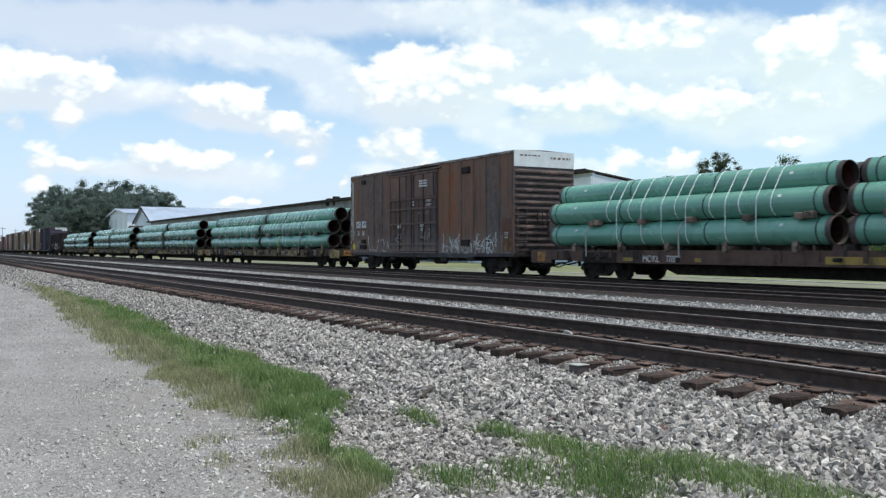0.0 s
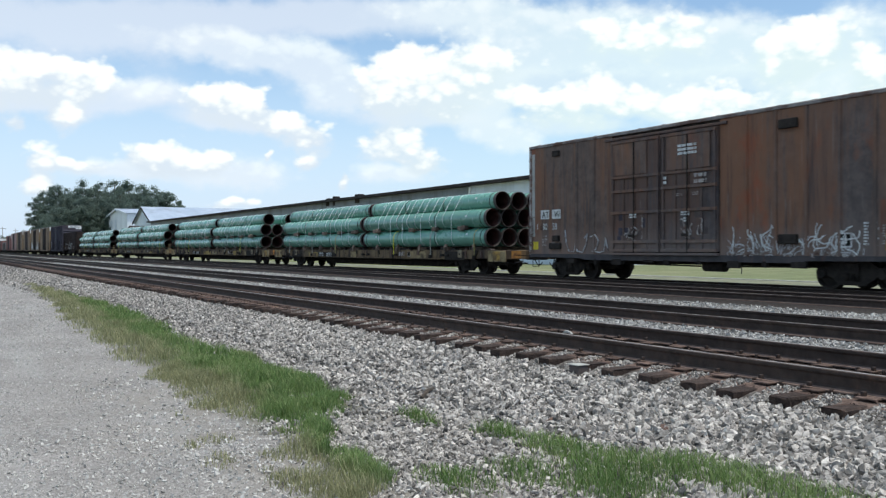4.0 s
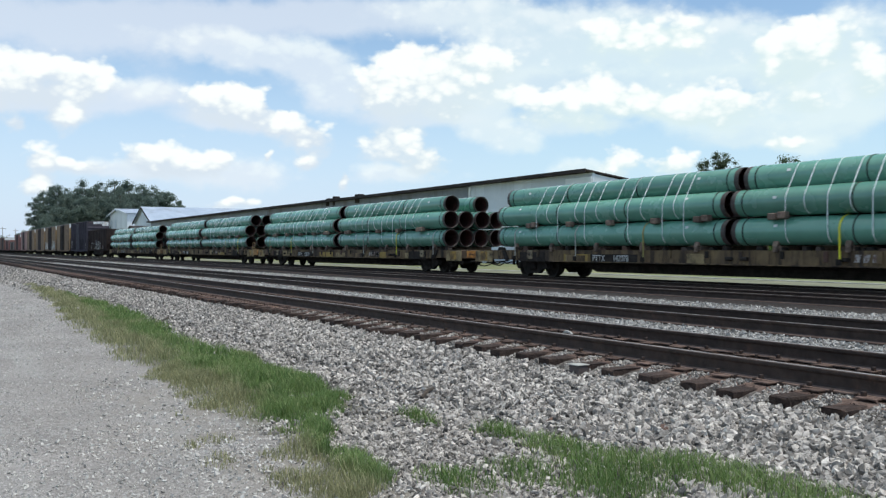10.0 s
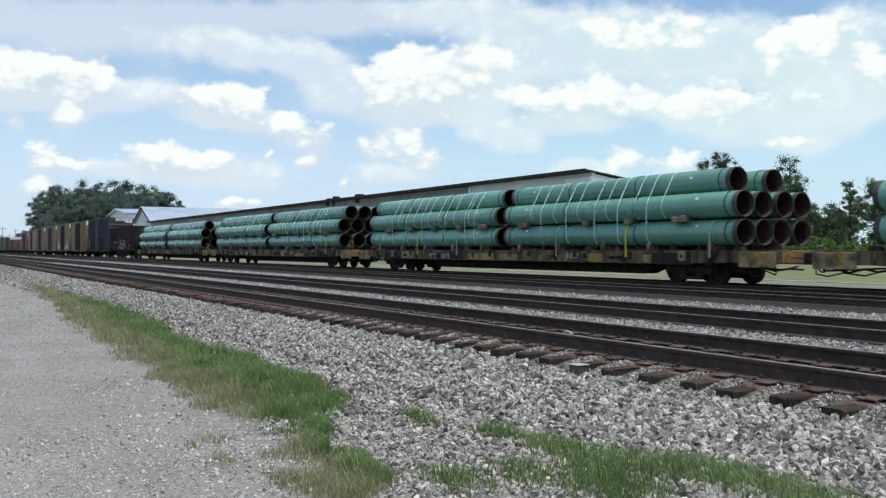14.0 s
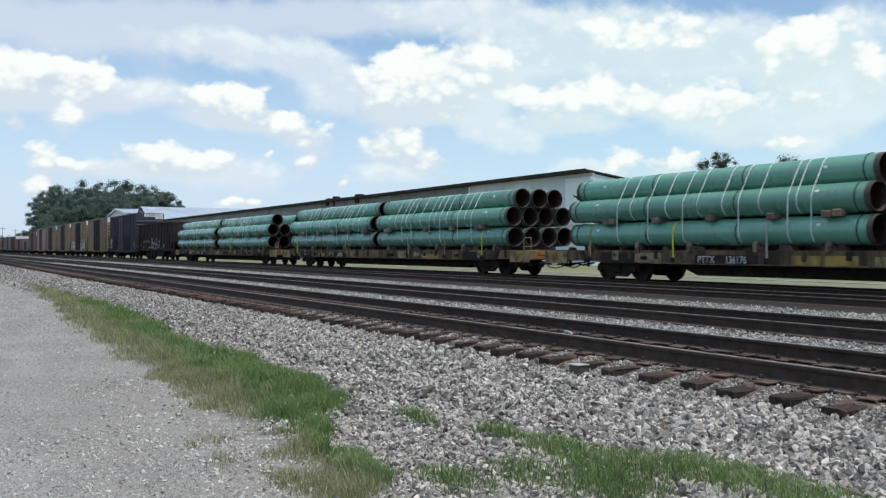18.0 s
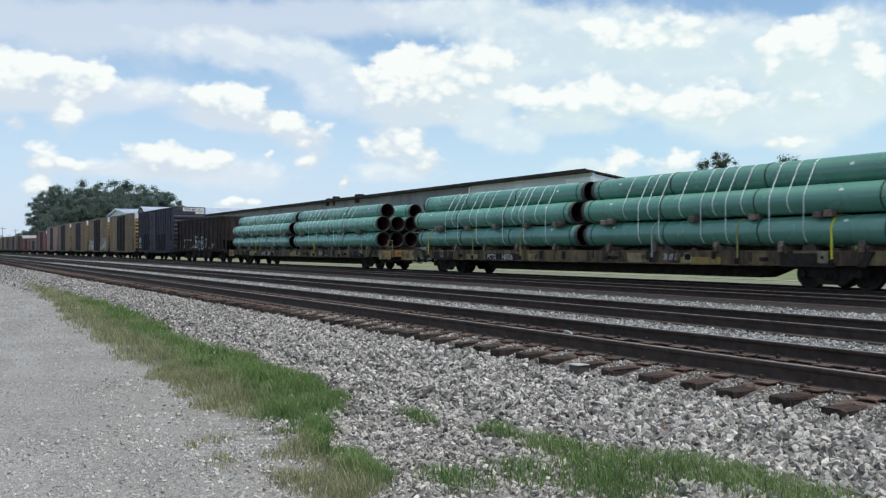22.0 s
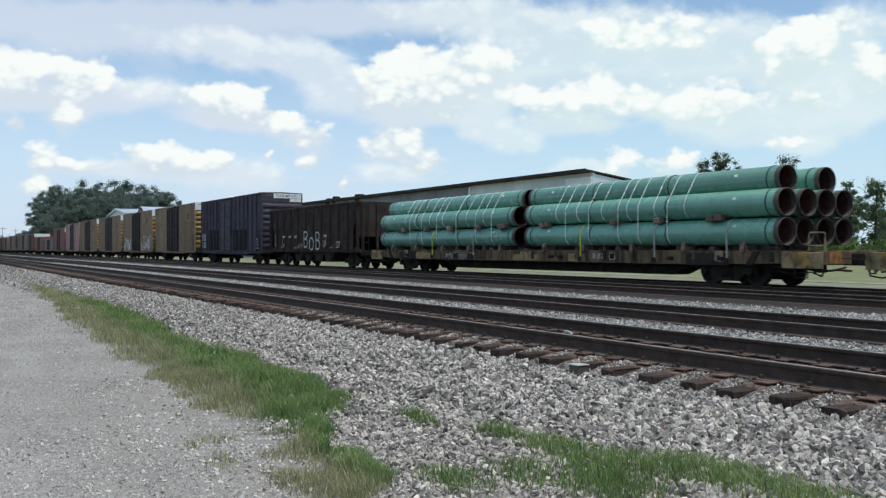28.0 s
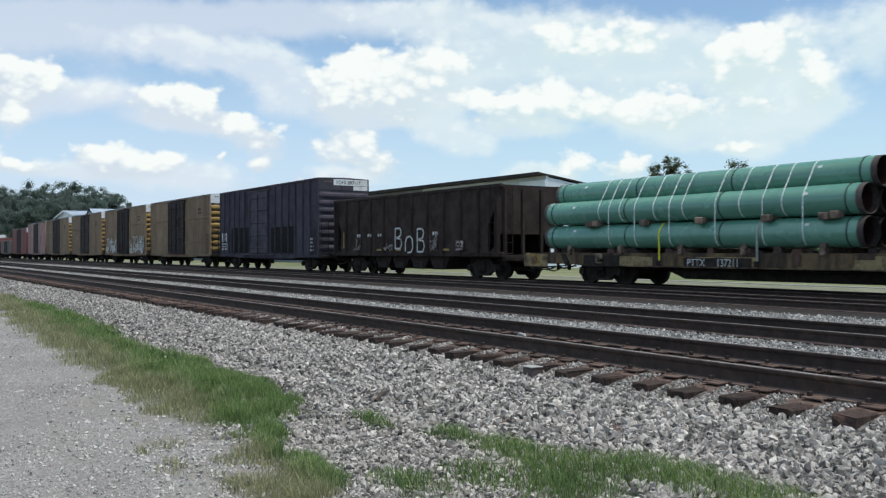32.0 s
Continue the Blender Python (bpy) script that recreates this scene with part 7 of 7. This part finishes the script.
def blades(x0, x1, count, test, h0, h1, seed, name, label, y0=1.8, y1=5.4):
    g = np.random.default_rng(seed)
    x, y = g.uniform(x0, x1, count), g.uniform(y0, y1, count)
    p = test(x, y)
    ok = (g.uniform(0, 1, count) < p) & (p > 0.10)
    x, y, p = x[ok], y[ok], p[ok]
    k = len(x)
    z = level(x, y) - 0.01
    hh = g.uniform(h0, h1, k) * (0.3 + 0.7 * np.clip(p * 1.5, 0, 1))
    a = g.uniform(0, 6.283, k)
    w = g.uniform(0.0012, 0.0030, k) * (1 + np.abs(x) / 11)
    bend = g.uniform(0.1, 0.75, k) * hh
    ba = a + g.normal(0, 0.6, k) + 1.5
    cx, cy = np.cos(a) * w, np.sin(a) * w
    bx, by = np.cos(ba) * bend, np.sin(ba) * bend
    v = np.stack([np.stack([x - cx, y - cy, z], 1), np.stack([x + cx, y + cy, z], 1), np.stack([x + cx * 0.8 + bx * 0.35, y + cy * 0.8 + by * 0.35, z + hh * 0.6], 1),
                  np.stack([x - cx * 0.8 + bx * 0.35, y - cy * 0.8 + by * 0.35, z + hh * 0.6], 1), np.stack([x + bx, y + by, z + hh], 1)], 1).reshape(-1, 3)
    b = np.arange(k) * 5
    f = np.concatenate([np.stack([b, b + 1, b + 2], 1), np.stack([b, b + 2, b + 3], 1), np.stack([b + 3, b + 2, b + 4], 1)])
    tagged(piece(name, mesh_of(name, v, f), "blades"), label, "grass", kind="stuff")


def band(x, y):
    lo = np.interp(x, *zip(*ROAD_EDGE))
    hi = np.interp(x, *zip(*BED_EDGE))
    rag = 0.22 * np.sin(x * 2.3 + 1.3 * np.sin(x * 5.1)) + 0.12 * np.sin(x * 7.7)
    soft = np.minimum((y - lo - rag * 0.55 + 0.22) / 0.8, (hi + rag * 0.4 - y) / 0.22)
    clump = 0.62 + 0.38 * np.sin(x * 3.1 + 2 * np.sin(y * 4.0)) * np.sin(y * 5.3 + 1.7 * np.sin(x * 1.9))
    return np.clip(soft, 0, 1) * clump


def tufts(x, y):
    d = np.zeros_like(x)
    for cx, cy, rx, ry, wgt in ((-7.5, 4.05, 0.35, 0.12, 0.9), (-6.4, 4.25, 0.45, 0.12, 1.0), (-5.7, 4.3, 0.5, 0.2, 1.0), (-5.1, 4.3, 0.55, 0.32, 1.0), (-4.6, 4.5, 0.5, 0.35, 1.0), (-4.1, 4.6, 0.5, 0.3, 1.0),
                                (-5.3, 3.75, 0.5, 0.35, 0.55), (-4.7, 4.0, 0.6, 0.35, 0.8), (-5.4, 3.2, 0.45, 0.25, 0.6), (-7.7, 2.2, 0.35, 0.22, 0.3), (-6.75, 1.95, 0.35, 0.2, 0.28), (-9.0, 2.2, 0.7, 0.12, 0.22), (-3.6, 4.6, 0.5, 0.3, 0.9), (-7.54, 1.94, 0.2, 0.08, 0.4), (-6.85, 2.0, 0.22, 0.08, 0.4), (-6.3, 2.2, 0.3, 0.1, 0.3)):
        d = np.maximum(d, wgt * np.exp(-((x - cx) / rx) ** 2 - ((y - cy) / ry) ** 2))
    return np.clip(d * 1.1 - 0.1, 0, 1)


blades(-46, -13, 190000, band, 0.10, 0.22, 3, "grass_strip", "long strip of green grass beside the gravel road")
blades(-13, -5.0, 230000, band, 0.07, 0.19, 4, "grass", "green grass with dry blades beside the gravel road")
blades(-9.5, -3.0, 130000, tufts, 0.05, 0.17, 5, "grass_tufts", "short green grass tufts among the ballast stones")


# ---- an insect that darts past the camera ----
def off(side, deep, up):
    """Place at a depth along the first line of sight, to its right and above the eye."""
    return Vector((-deep * COS + side * SIN, deep * SIN + side * COS, EYE[2] + up))


BUG = empty("flying_insect", Matrix.Translation(off(3.2, 2.6, 0.6)) @ pose(0, 0, 0, 0, 0, -YAW), "small dark flying insect with clear wings", "insect")
for nm, a, b, r0, r1, mt in (("abdomen", 0.0, 0.011, 0.003, 0.0012, "bug_dark"), ("thorax", -0.004, 0.001, 0.0036, 0.0036, "bug_dark"), ("head", -0.0065, -0.004, 0.0014, 0.0016, "bug_dark")):
    part(nm, rod(bmesh.new(), (a, 0, 0), (b, 0, 0), r0, 10, r1), mt, BUG)
for s in (-1, 1):
    for lean in (0.0, 0.35):
        part("wing", prism(bmesh.new(), [(-0.002 + u * 0.9 + v * lean, 0.001 + v) for u, v in ((0.0, 0.0), (-0.0015, 0.005), (0.0, 0.009), (0.002, 0.0095), (0.003, 0.005))] if s > 0 else [(-0.002 + u * 0.9 + v * lean, -0.001 - v) for u, v in ((0.003, 0.005), (0.002, 0.0095), (0.0, 0.009), (-0.0015, 0.005), (0.0, 0.0))], 0.0022, 0.0025, "z"), "bug_wing", BUG)


def motions():
    path = [(0.0, 3.2, 2.6, 0.60), (8.0, 3.5, 2.4, 0.70), (16.0, 3.1, 2.7, 0.55), (23.0, 3.4, 2.6, 0.62), (24.4, 2.75, 2.6, 0.60), (24.7, 2.1, 2.6, 0.59), (24.8, 1.63, 2.6, 0.585), (24.9, 1.158, 2.6, 0.580),
            (25.0, 0.699, 2.6, 0.568), (25.1, 0.192, 2.6, 0.608), (25.2, -0.31, 2.6, 0.66), (25.4, -1.3, 2.6, 0.75), (25.7, -2.4, 2.6, 0.85), (27.0, -3.6, 2.5, 0.9), (32.0, -3.9, 2.3, 0.8)]
    walk(BUG, [(t, Matrix.Translation(off(a, b, u)) @ pose(0, 0, 0, 0, 0, -YAW)) for t, a, b, u in path])
    for ob, m in MOVING:
        walk(ob, [(t, Matrix.Translation((SPEED * t, 0, 0)) @ m) for t in (0.0, 4.0, 8.0, 12.0, 16.0, 20.0, 24.0, 28.0, 32.0)])
    for ws, x in ROLLING:
        step = 4 / FPS
        walk(ws, [(i * step, pose(x, 0, WHEEL_R, 0, (math.degrees(SPEED * i * step / WHEEL_R)) % 360.0, 0)) for i in range(241)])


motions()
